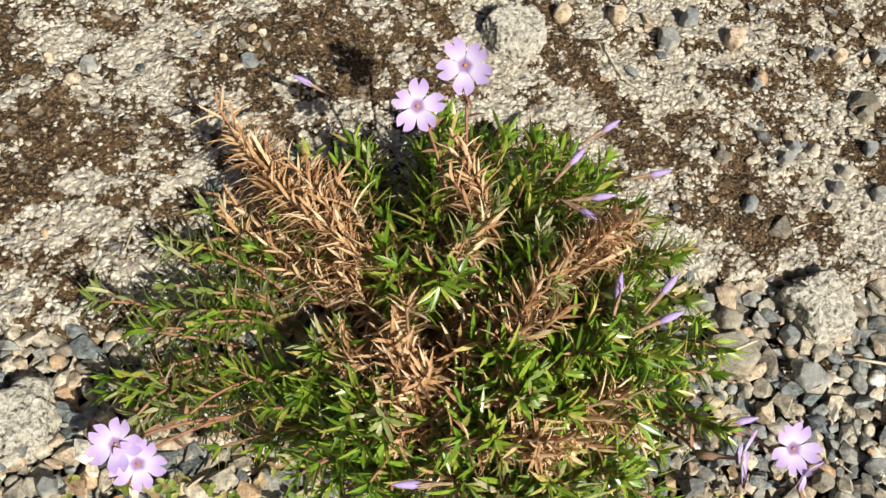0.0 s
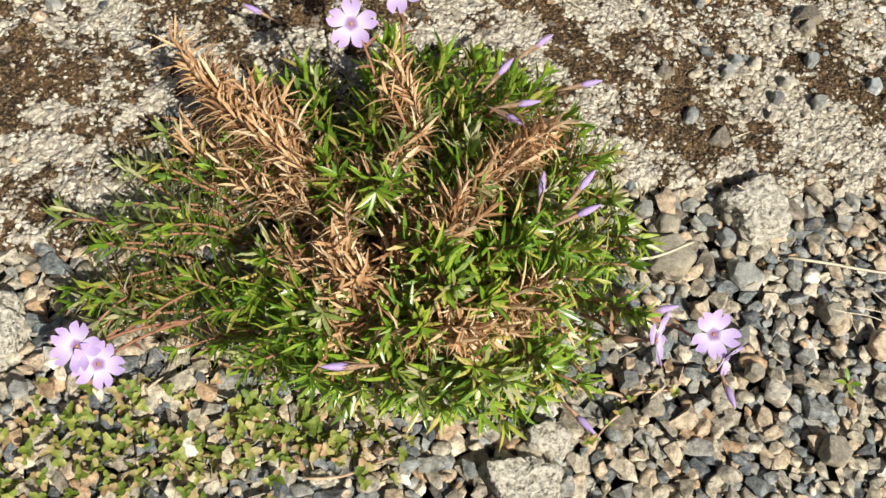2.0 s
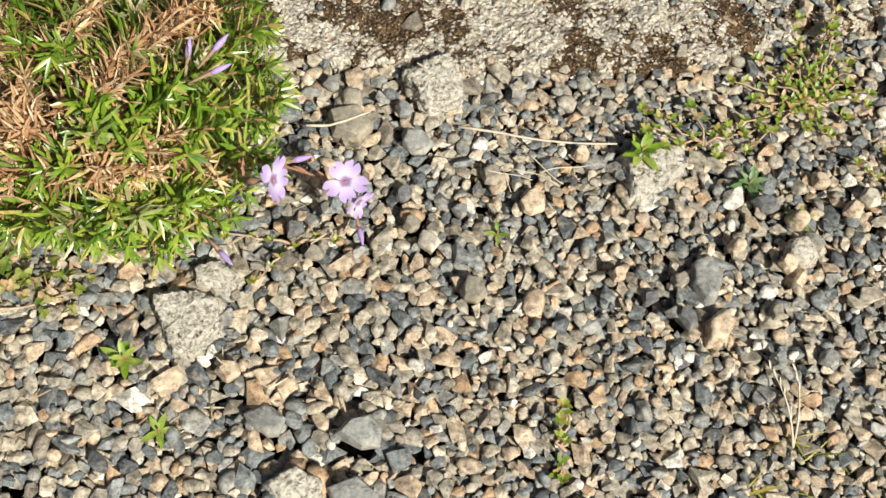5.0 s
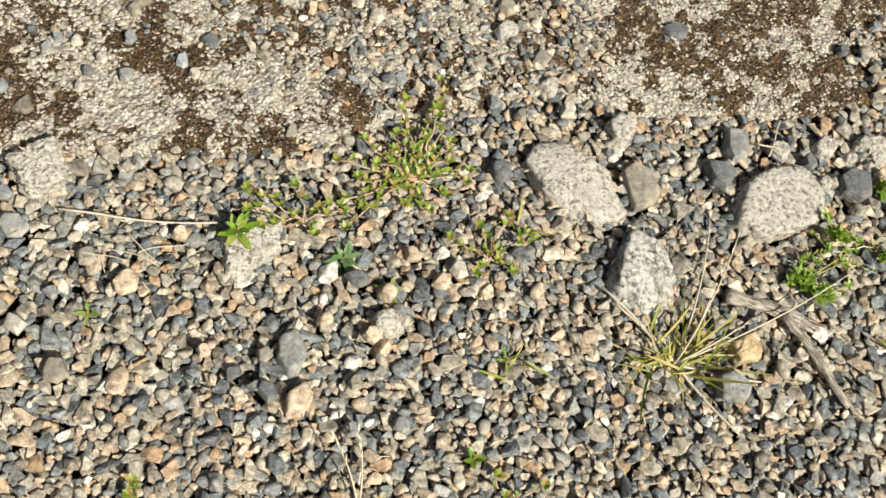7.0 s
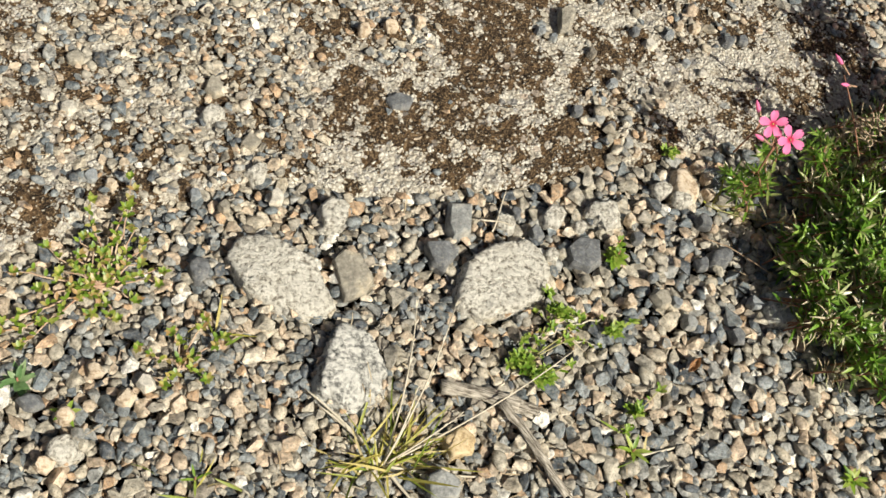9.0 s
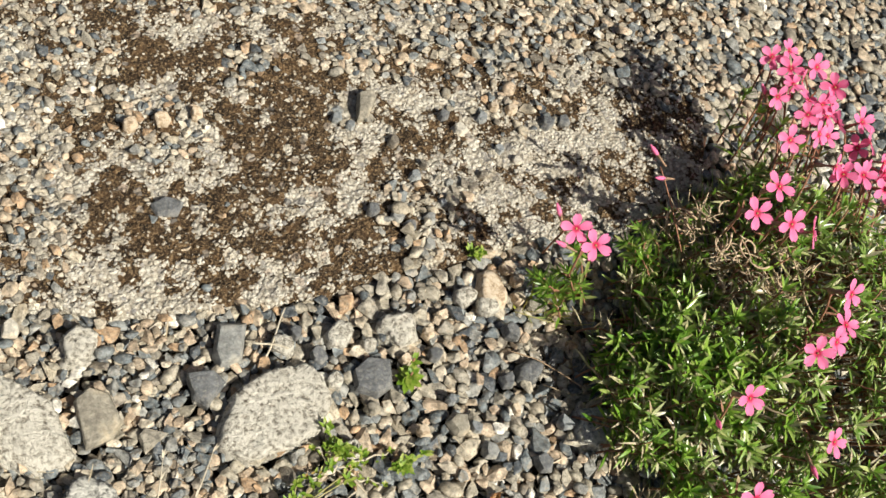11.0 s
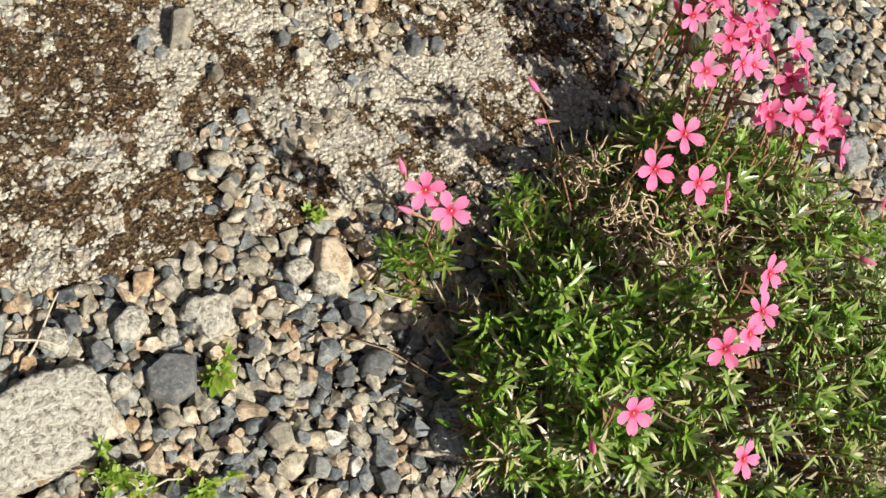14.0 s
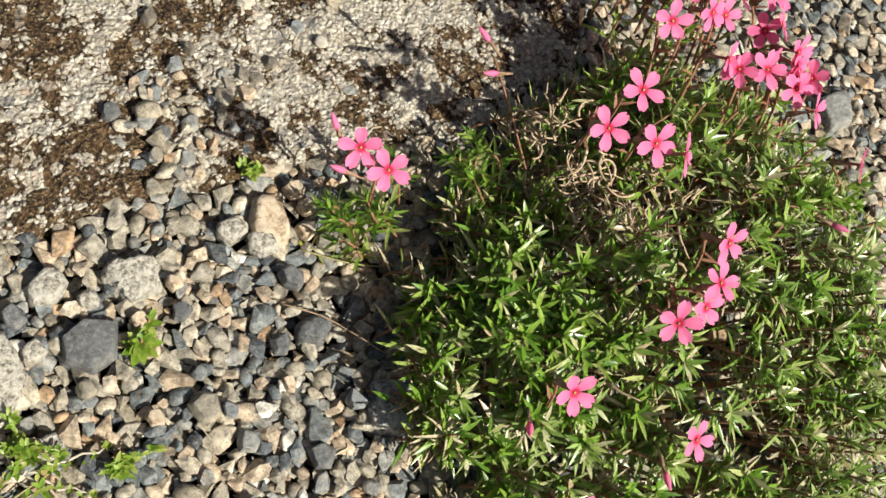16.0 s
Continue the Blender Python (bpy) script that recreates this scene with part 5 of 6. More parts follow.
def bud(plant, where, way, kind, r, length=0.0095):
    """A rolled bud: a hairy calyx and the coloured tip that stands out of it."""
    origin = plant.matrix_basis.translation
    c, d = Vector(where) - origin, Vector(way).normalized()
    bm = bmesh.new()
    tube(bm, [c - d * length * 1.3, c - d * length * 0.8, c - d * length * 0.2], 0.0005, 0.0009, 6)
    for k in range(5):
        side = Vector((r.gauss(0, 1), r.gauss(0, 1), r.gauss(0, 1))).normalized()
        blade(bm, c - d * length * 0.9, d + side * 0.25, side, length * 0.9, 0.0012, 0.0)
    cal = part("bud", bm, CALYX, plant, "closed " + kind + " bud")
    bm = bmesh.new()
    layer = bm.verts.layers.float.new("along")
    tube(bm, [c - d * length * 0.3, c, c + d * length * 0.3, c + d * length * 0.52, c + d * length * 0.66], 0.0015, 0.0004, 7)
    for v in bm.verts:
        f = ((v.co - c).dot(d) / length + 0.3) / 0.9
        axis = c + d * (v.co - c).dot(d)
        v.co = axis + (v.co - axis) * (0.55 + 0.75 * math.sin(math.pi * min(1, max(0.0, f)) * 0.9))
        v[layer] = 0.9
    part("bud_tip", bm, LAVENDER if kind == "lavender" else PINK, cal)


def in_blobs(x, y, blobs):
    return any(((x - cx) / rx) ** 2 + ((y - cy) / ry) ** 2 < 1 for cx, cy, rx, ry in blobs)


def reach_at(angle, spokes):
    """The plant's reach in a direction, between spokes at even angles from +x."""
    u = (angle % math.tau) / math.tau * len(spokes)
    i = int(u)
    f = u - i
    return spokes[i % len(spokes)] * (1 - f) + spokes[(i + 1) % len(spokes)] * f


def smooth01(f):
    f = max(0.0, min(1.0, f))
    return f * f * (3 - 2 * f)


def lavender_phlox():
    r = random.Random(21)
    cx, cy = 0.060, 0.175
    plant = tagged(empty("phlox_plant", cx, cy, 0.0), "low creeping phlox with lavender flowers and many dried brown needles", "flowering plant")
    # reach every 30 degrees from +x, counterclockwise
    spokes = [0.088, 0.085, 0.110, 0.110, 0.108, 0.118, 0.148, 0.085, 0.066, 0.068, 0.080, 0.092]
    dry_blobs = [
        (-0.010, 0.239, 0.024, 0.020), (0.004, 0.210, 0.017, 0.017), (0.009, 0.184, 0.018, 0.015), (0.037, 0.166, 0.021, 0.019), (0.051, 0.146, 0.019, 0.012),
        (0.056, 0.214, 0.007, 0.017), (0.063, 0.189, 0.006, 0.017), (0.045, 0.197, 0.009, 0.008), (0.106, 0.206, 0.012, 0.012), (0.097, 0.187, 0.014, 0.008),
        (0.076, 0.168, 0.015, 0.009), (0.082, 0.126, 0.016, 0.008), (0.044, 0.138, 0.012, 0.008), (0.110, 0.140, 0.010, 0.005), (0.060, 0.122, 0.010, 0.005),
    ]
    made = 0
    while made < 400:
        ang = r.uniform(0, math.tau)
        u = math.sqrt(r.uniform(0.0, 1))
        R = reach_at(ang, spokes)
        x, y = cx + math.cos(ang) * R * u, cy + math.sin(ang) * R * u
        top = 0.023 + 0.044 * smooth01((x + 0.030) / 0.115)
        top *= 1 - 0.45 * smooth01((y - 0.20) / 0.09)
        z = top * (r.uniform(0.80, 1.04) if u < 0.75 else r.uniform(0.35, 0.92))
        z = max(0.010, z)
        dry = in_blobs(x, y, [(a, b, c * 1.08, d * 1.08) for a, b, c, d in dry_blobs]) and r.random() < 0.92
        made += 1
        back = min(0.60, 0.0144 / (R * u + 1e-4) + 0.24)
        base = (x - math.cos(ang) * R * u * back - 0.008 + r.gauss(0, 0.006), y - math.sin(ang) * R * u * back + 0.007 + r.gauss(0, 0.006), max(0.002, z * 0.35 - 0.01))
        if dry:
            shoot(plant, base, (x, y, z - 0.003), DRY, STEM_DRY, r, 0.0122, 0.0016, 0.034, 0.0034, True)
        else:
            west = smooth01((0.020 - x) / 0.05)
            if r.random() < 0.15 * west:
                continue
            faded = r.random() < 0.12 + 0.45 * west
            shoot(plant, base, (x, y, z), LEAF_GREY if faded else LEAF, STEM_RED, r, 0.0138, 0.0021, 0.030, 0.0040, old=0.30)
    # the long dried branch that leans out over the slab
    for k in range(22):
        f = k / 21
        a = Vector((0.012, 0.217, 0.042)).lerp(Vector((-0.030, 0.250, 0.032)), f)
        shoot(plant, (a.x + 0.018, a.y - 0.018, a.z - 0.010), (a.x + r.gauss(-0.002, 0.006), a.y + r.gauss(0.004, 0.007), a.z + r.gauss(0, 0.004)), DRY, STEM_DRY, r, 0.0135, 0.0014, 0.03, 0.0026, True)
    # a dried upright spray under the two high flowers
    for k in range(4):
        shoot(plant, (0.066 + r.gauss(0, 0.003), 0.205, 0.045), (0.055 + r.gauss(0, 0.006), 0.232 + r.gauss(0, 0.004), 0.064 + r.gauss(0, 0.003)), DRY, STEM_RED, r, 0.012, 0.0015, 0.03, 0.003, True)
    # dried arms towards the buds and towards the gravel
    for k in range(12):
        f = k / 11
        a = Vector((0.080, 0.172, 0.066)).lerp(Vector((0.112, 0.210, 0.076)), f)
        shoot(plant, (a.x - 0.016, a.y - 0.014, a.z - 0.012), (a.x + r.gauss(0, 0.004), a.y + r.gauss(0, 0.004), a.z + r.gauss(0, 0.003)), DRY, STEM_DRY, r, 0.0120, 0.0016, 0.024, 0.0032, True)
    for k in range(9):
        f = k / 8
        a = Vector((0.062, 0.118, 0.060)).lerp(Vector((0.108, 0.132, 0.070)), f)
        shoot(plant, (a.x - 0.016, a.y + 0.008, a.z - 0.012), (a.x + r.gauss(0, 0.004), a.y + r.gauss(0, 0.004), a.z + r.gauss(0, 0.003)), DRY, STEM_DRY, r, 0.0120, 0.0016, 0.022, 0.0034, True)
    flower(plant, (0.0365, 0.2465, 0.0755), (-0.05, -0.75, 0.65), 0.0105, "lavender", r, (0.052, 0.222, 0.050))
    flower(plant, (0.054, 0.267, 0.076), (-0.1, -0.7, 0.7), 0.0115, "lavender", r, (0.058, 0.236, 0.050))
    flower(plant, (-0.0575, 0.133, 0.024), (-0.1, -0.45, 0.9), 0.0105, "lavender", r, (-0.02, 0.15, 0.012))
    flower(plant, (-0.0500, 0.128, 0.020), (0.1, -0.55, 0.85), 0.0105, "lavender", r, (-0.02, 0.15, 0.012))
    flower(plant, (0.1730, 0.1365, 0.0445), (0.05, -0.35, 0.93), 0.0105, "lavender", r, (0.13, 0.15, 0.035))
    flower(plant, (0.1440, 0.1235, 0.0660), (0.8, -0.3, 0.5), 0.0105, "lavender", r, (0.125, 0.145, 0.04))
    flower(plant, (0.1790, 0.1300, 0.0390), (0.6, -0.75, 0.15), 0.0080, "lavender", r)
    for x, y, z, w in (
        (-0.004, 0.291, 0.028, (-1, 0.4, 0.2)), (0.095, 0.233, 0.070, (0.7, 0.8, 0.3)), (0.102, 0.216, 0.072, (1, 0.1, 0.2)), (0.097, 0.209, 0.072, (0.8, -0.6, 0.2)),
        (0.133, 0.244, 0.050, (1, 0.2, 0.2)), (0.115, 0.264, 0.050, (0.8, 0.5, 0.3)), (0.120, 0.176, 0.081, (0.6, 0.7, 0.3)), (0.120, 0.166, 0.078, (0.9, 0.35, 0.3)),
        (0.107, 0.180, 0.070, (0.1, 0.8, 0.5)), (0.153, 0.143, 0.050, (1, 0.2, 0.2)), (0.037, 0.107, 0.074, (-1, -0.1, 0.1)), (0.124, 0.105, 0.035, (0.6, -0.7, 0.1)), (0.180, 0.118, 0.034, (0.2, -1, 0.1)),
    ):
        bud(plant, (x, y, z), w, "lavender", r)
    return plant


def pink_phlox():
    r = random.Random(33)
    cx, cy = 0.915, 0.205
    plant = tagged(empty("phlox_plant", cx, cy, 0.0), "dense green creeping phlox with bright pink flowers", "flowering plant")
    spokes = [0.120, 0.128, 0.125, 0.110, 0.088, 0.092, 0.108, 0.118, 0.120, 0.130, 0.140, 0.125]
    holes = [(0.920, 0.164, 0.018, 0.015), (0.928, 0.130, 0.013, 0.012), (0.931, 0.188, 0.009, 0.008), (0.826, 0.249, 0.020, 0.013)]
    dry_blobs = [(0.886, 0.285, 0.022, 0.014), (0.889, 0.258, 0.016, 0.014), (0.913, 0.232, 0.022, 0.014), (0.862, 0.272, 0.010, 0.008)]
    made = 0
    while made < 560:
        ang = r.uniform(0, math.tau)
        u = r.uniform(0.0, 1) ** 0.43
        R = reach_at(ang, spokes)
        x, y = cx + math.cos(ang) * R * u, cy + math.sin(ang) * R * u
        thin = in_blobs(x, y, [(0.880, 0.275, 0.040, 0.042)])
        if in_blobs(x, y, holes) or thin and r.random() < 0.35:
            continue
        made += 1
        top = 0.047 + 0.022 * smooth01((x - 0.79) / 0.17) * (1 - 0.5 * u * u) + 0.010 * smooth01((0.225 - y) / 0.05) * smooth01((0.87 - x) / 0.05)
        z = top * (r.uniform(0.82, 1.05) if u < 0.78 else r.uniform(0.25, 0.85))
        z = max(0.014, z * (1 - 0.22 * smooth01((u - 0.5) / 0.45) * smooth01(-math.cos(ang) / 0.5)))
        dry = in_blobs(x, y, dry_blobs) and r.random() < 0.8 or r.random() < 0.05
        if thin:
            z *= 0.62
        lean = r.uniform(0.004, 0.015)
        base = (x - math.cos(ang) * lean - 0.014 + r.gauss(0, 0.007), y - math.sin(ang) * lean + 0.012 + r.gauss(0, 0.007), max(0.002, z - 0.045))
        if dry:
            shoot(plant, base, (x, y, z - 0.010), DEAD, STEM_DRY, r, 0.0170, 0.0009, 0.022, 0.0062, True)
        else:
            silver = r.random() < 0.22 + 0.40 * smooth01((x - 0.87) / 0.06)
            shoot(plant, base, (x, y, z), LEAF_SILVER if silver else LEAF_B, STEM_RED, r, 0.0142, 0.0023, 0.020, 0.0042, lift=0.2, star=True, old=0.45)
    # a small side clump in front of the slab
    for k in range(10):
        x, y = 0.797 + r.gauss(0, 0.012), 0.266 + r.gauss(0, 0.006)
        shoot(plant, (x + 0.012, y - 0.004, 0.003), (x, y, 0.016 + abs(r.gauss(0, 0.007))), LEAF_B, STEM_RED, r, 0.0115, 0.0020, 0.020, 0.0040, star=True)
    for k in range(9):
        x, y = 0.845 + r.gauss(0, 0.014), 0.279 + r.gauss(0, 0.005)
        shoot(plant, (x + 0.010, y - 0.006, 0.003), (x, y, 0.020 + abs(r.gauss(0, 0.007))), LEAF_B, STEM_RED, r, 0.0115, 0.0021, 0.020, 0.0040, star=True)
    # curled dead stems matted between the living shoots
    origin = plant.matrix_basis.translation
    for cx2, cy2, cz2, spread, many in ((0.882, 0.287, 0.036, 0.010, 34), (0.890, 0.262, 0.046, 0.009, 30), (0.916, 0.243, 0.054, 0.012, 30), (0.905, 0.212, 0.050, 0.010, 14), (0.876, 0.168, 0.048, 0.012, 10)):
        for k in range(many):
            bm = bmesh.new()
            p = Vector((cx2 + r.gauss(0, spread), cy2 + r.gauss(0, spread * 0.7), cz2 + r.gauss(0, 0.006))) - origin
            heading, bend, dip = r.uniform(0, math.tau), r.gauss(0, 0.26), r.gauss(0, 0.25)
            pts = [p]
            for q in range(7):
                heading += bend + r.gauss(0, 0.12)
                pts.append(pts[-1] + Vector((math.cos(heading), math.sin(heading), dip)) * r.uniform(0.0013, 0.0027))
            tube(bm, pts, r.uniform(0.0004, 0.0009), 0.0003, 5)
            part("dead_stem", bm, STEM_PALE, plant, "curled pale dead stem")
    R = 0.0092
    for x, y, z, n in (
        (0.787, 0.270, 0.070, (-0.2, -0.6, 0.75)), (0.797, 0.261, 0.067, (0.0, -0.6, 0.8)),
        (0.875, 0.256, 0.1015, (-0.05, -0.65, 0.75)), (0.893, 0.248, 0.102, (0.05, -0.6, 0.8)), (0.905, 0.243, 0.101, (0.7, -0.4, 0.6)), (0.893, 0.270, 0.104, (0.1, -0.4, 0.9)),
        (0.909, 0.204, 0.105, (0.25, -0.65, 0.7)), (0.908, 0.192, 0.094, (0.3, -0.2, 0.9)), (0.900, 0.184, 0.092, (0.2, -0.6, 0.75)), (0.888, 0.180, 0.090, (-0.35, -0.6, 0.7)),
        (0.838, 0.160, 0.093, (0.0, -0.6, 0.8)), (0.893, 0.139, 0.071, (0.25, -0.55, 0.75)), (0.848, 0.120, 0.056, (0.0, -0.5, 0.85)),
    ):
        flower(plant, (x, y, z), n, R * r.uniform(0.95, 1.08), "pink", r, (x + r.uniform(-0.005, 0.012), y + r.uniform(0.0, 0.016), max(0.012, z - 0.045)))
    # the crowded head of flowers at the back
    for x, y, z in (
        (0.942, 0.372, 0.084), (0.948, 0.360, 0.088), (0.967, 0.361, 0.088), (0.974, 0.346, 0.088), (0.932, 0.341, 0.086), (0.948, 0.328, 0.086), (0.984, 0.322, 0.086),
        (0.948, 0.313, 0.088), (0.930, 0.312, 0.084), (0.949, 0.283, 0.092), (0.964, 0.283, 0.090), (0.986, 0.293, 0.086), (0.983, 0.307, 0.086), (0.969, 0.338, 0.086), (0.956, 0.354, 0.084),
        (0.961, 0.335, 0.086), (0.944, 0.287, 0.094), (0.992, 0.282, 0.082), (0.986, 0.265, 0.084), (1.012, 0.244, 0.070), (1.045, 0.200, 0.060),
    ):
        flower(plant, (x, y, z), (r.gauss(0.35, 0.55), r.gauss(-0.45, 0.45), 0.65), R * r.uniform(0.9, 1.05), "pink", r, (x + r.uniform(-0.012, 0.006), y + r.uniform(-0.025, 0.0), 0.052))
        if r.random() < 0.6:
            tip = (x + r.gauss(-0.006, 0.008), y + r.gauss(-0.010, 0.008), z - r.uniform(0.012, 0.024))
            shoot(plant, (tip[0] - 0.006, tip[1] - 0.012, 0.03), tip, LEAF_B, STEM_RED, r, 0.0135, 0.0023, 0.032, 0.0052, lift=0.2)
    for k in range(12):
        f = k / 11
        x, y = 0.950 + 0.038 * f + r.gauss(0, 0.006), 0.366 - 0.095 * f + r.gauss(0, 0.006)
        flower(plant, (x, y, 0.084 + r.gauss(0, 0.004)), (r.gauss(0.35, 0.5), r.gauss(-0.5, 0.4), 0.65), R * r.uniform(0.85, 1.0), "pink", r, (x - 0.01, y - 0.02, 0.045))
    for x, y, z, w in (
        (0.778, 0.278, 0.074, (-0.3, 0.7, 0.6)), (0.779, 0.263, 0.066, (-0.8, 0.2, 0.4)), (0.850, 0.316, 0.070, (-0.6, 0.7, 0.4)), (0.851, 0.301, 0.066, (-0.9, -0.1, 0.3)),
        (0.822, 0.152, 0.085, (-0.3, -0.6, 0.5)), (0.880, 0.128, 0.065, (-0.1, -0.8, 0.2)), (0.985, 0.215, 0.075, (0.5, -0.6, 0.4)), (1.0, 0.15, 0.06, (0.1, -0.9, 0.2)), (0.93, 0.35, 0.08, (-0.5, 0.5, 0.7)),
    ):
        bud(plant, (x, y, z), w, "pink", r, 0.0082)
    # bare reddish stalks that carry the outlying buds
    bm = bmesh.new()
    origin = plant.matrix_basis.translation
    tube(bm, bezier(Vector((0.872, 0.272, 0.03)) - origin, Vector((0.860, 0.294, 0.055)) - origin, Vector((0.854, 0.310, 0.064)) - origin, 7), 0.0005, 0.0004)
    part("flower_stalk", bm, STEM_RED, plant)
    return plant


lavender_phlox()
pink_phlox()


def rosette(name, x, y, n, length, width, label, category="weed", material=WEED, rise=0.5, seed=1, tiers=1):
    """A small weed: a short stem with tiers of broad leaves around it."""
    r = random.Random(seed)
    z = ground_z(x, y) - 0.002
    plant = tagged(empty(name, x, y, z), label, category, group="seedlings in the gravel")
    bm = bmesh.new()
    tube(bm, [Vector((0, 0, -0.002)), Vector((0, 0, 0.003 * tiers + 0.003))], 0.0008, 0.0005)
    part("stem", bm, STEM_RED, plant)
    for t in range(tiers):
        for k in range(n):
            a = k * math.tau / n + t * 0.7 + r.gauss(0, 0.2)
            f = 1 - 0.22 * t
            bm = bmesh.new()
            blade(bm, (0, 0, 0.002 + 0.003 * t), (math.cos(a), math.sin(a), rise + 0.25 * t + r.gauss(0, 0.12)), (0, 0, 1), length * f * r.uniform(0.75, 1.1), width * f, 0.2, 0.25, 5, broad=True)
            part("leaf", bm, material, plant)
    return plant


def creeping_weed(name, x, y, stems, label, seed, leaf=0.0041, stem_material=RED_STEM, material=STONECROP):
    """Thin creeping stems with pairs of tiny leaves: each stem has a compass angle, a length and a rise."""
    r = random.Random(seed)
    plant = tagged(empty(name, x, y, 0.0), label, "weed", group="creeping weeds")
    for ang, length, rise in stems:
        d = Vector((math.cos(radians(ang)), math.sin(radians(ang)), 0))
        pts = []
        for k in range(7):
            f = k / 6
            p = d * (length * f) + Vector((r.gauss(0, 0.0012), r.gauss(0, 0.0012), 0))
            z = ground_z(x + p.x, y + p.y) + 0.0010 + rise * 0.6 * f
            pts.append(Vector((p.x, p.y, z)))
        bm = bmesh.new()
        tube(bm, pts, 0.0007, 0.0004)
        stem = part("stem", bm, stem_material, plant)
        bm = bmesh.new()
        n = max(2, int(length / 0.0048))
        for k in range(1, n + 1):
            f = k / n * 6
            i = min(5, int(f))
            p = pts[i].lerp(pts[i + 1], f - i)
            spin = r.uniform(0, math.tau)
            p = p + Vector((r.gauss(0, 0.0012), r.gauss(0, 0.0012), r.uniform(0, 0.001)))
            for q in range(r.randint(1, 4) if k < n else 8):
                a = spin + q * 2.4
                way = Vector((math.cos(a), math.sin(a), r.uniform(0.3, 1.3)))
                blade(bm, p, way, (0, 0, 1), leaf * r.uniform(0.7, 1.2), leaf * 0.55, 0.1, 0.2, 3, broad=True)
        part("foliage", bm, material, stem)
    return plant


def grass_tuft(x, y, blades, label, seed, straws=(), dry=()):
    """A tuft: thin blades that lean out and bend, seed stalks to given ends, and dead straws lying flat."""
    r = random.Random(seed)
    z = ground_z(x, y) - 0.003
    plant = tagged(empty("grass_tuft", x, y, z), label, "grass", group="grass tufts")
    for k in range(blades[0]):
        a = r.uniform(0, math.tau) if k % 3 == 0 else r.gauss(0.75, 0.95)
        w = Vector((math.cos(a), math.sin(a), 0.08 + abs(r.gauss(0.15, 0.35))))
        bm = bmesh.new()
        blade(bm, (r.gauss(0, 0.0095), r.gauss(0, 0.005), 0.002), w, (r.gauss(0, 0.9), r.gauss(0, 0.9), 1), blades[1] * r.uniform(0.3, 1.15), 0.0016 * r.uniform(0.6, 1.2), r.uniform(-0.25, 0.6), 0.3, 7)
        part("blade", bm, GRASS, plant)
    for ends, rise, thick in ((straws, 0.010, 0.00062), (dry, 0.002, 0.0010)):
        for dx, dy, dz in ends:
            bm = bmesh.new()
            end = Vector((dx, dy, dz))
            pts = bezier(Vector((0, 0, 0.003)), end * 0.5 + Vector((dy * 0.06, -dx * 0.06, rise)), end, 9)
            tube(bm, pts, thick, thick * 0.55)
            if thick < 0.0009:
                for k in range(5):
                    p = pts[min(8, 5 + k)]
                    blade(bm, p, end.normalized() + Vector((r.gauss(0, 0.2), r.gauss(0, 0.2), r.gauss(0.1, 0.2))), (0, 0, 1), 0.0045, 0.0009, 0.0)
            part("seed_stalk", bm, STRAW, plant, "dry straw-coloured stalk")
    return plant


def clover_mesh(seed):
    bm = bmesh.new()
    r = random.Random(seed)
    h = r.uniform(0.002, 0.007)
    tube(bm, [Vector((r.gauss(0, 0.002), r.gauss(0, 0.002), -0.002)), Vector((0, 0, h))], 0.00035, 0.0003, 4)
    for k in range(3):
        a = k * math.tau / 3 + r.gauss(0, 0.1)
        blade(bm, (0, 0, h), (math.cos(a), math.sin(a), r.uniform(-0.05, 0.45)), (0, 0, 1), 0.0036 * r.uniform(0.75, 1.2), 0.0030, 0.1, 0.55, 4, 0.5, True)
    return mesh_of("clover_leaf", bm, CLOVER)


def clover_patch():
    patch = tagged(empty("clover_patch", -0.02, 0.09, 0.0), "patch of small yellow-green clover leaves growing through the gravel", "clover")
    meshes = [clover_mesh(k) for k in range(8)]
    r = random.Random(5)
    made = 0
    blobs = [(-0.045, 0.112, 0.035, 0.022), (-0.015, 0.085, 0.04, 0.03), (0.012, 0.112, 0.03, 0.018), (0.04, 0.105, 0.02, 0.012), (-0.06, 0.065, 0.04, 0.02), (-0.085, 0.085, 0.02, 0.02)]
    while made < 230:
        cx, cy, rx, ry = blobs[r.randrange(len(blobs))]
        x, y = cx + r.gauss(0, 0.5) * rx, cy + r.gauss(0, 0.5) * ry
        z = ground_z(x, y, 0.002)
        ob = new("clover_leaf", meshes[r.randrange(8)])
        ob.parent = patch
        s = r.uniform(0.7, 1.15)
        ob.matrix_basis = pose(x + 0.02, y - 0.09, z - 0.0005, r.gauss(0, 32), r.gauss(0, 32), r.uniform(0, 360)) @ Matrix.Diagonal((s, s, s, 1))
        made += 1
    return patch


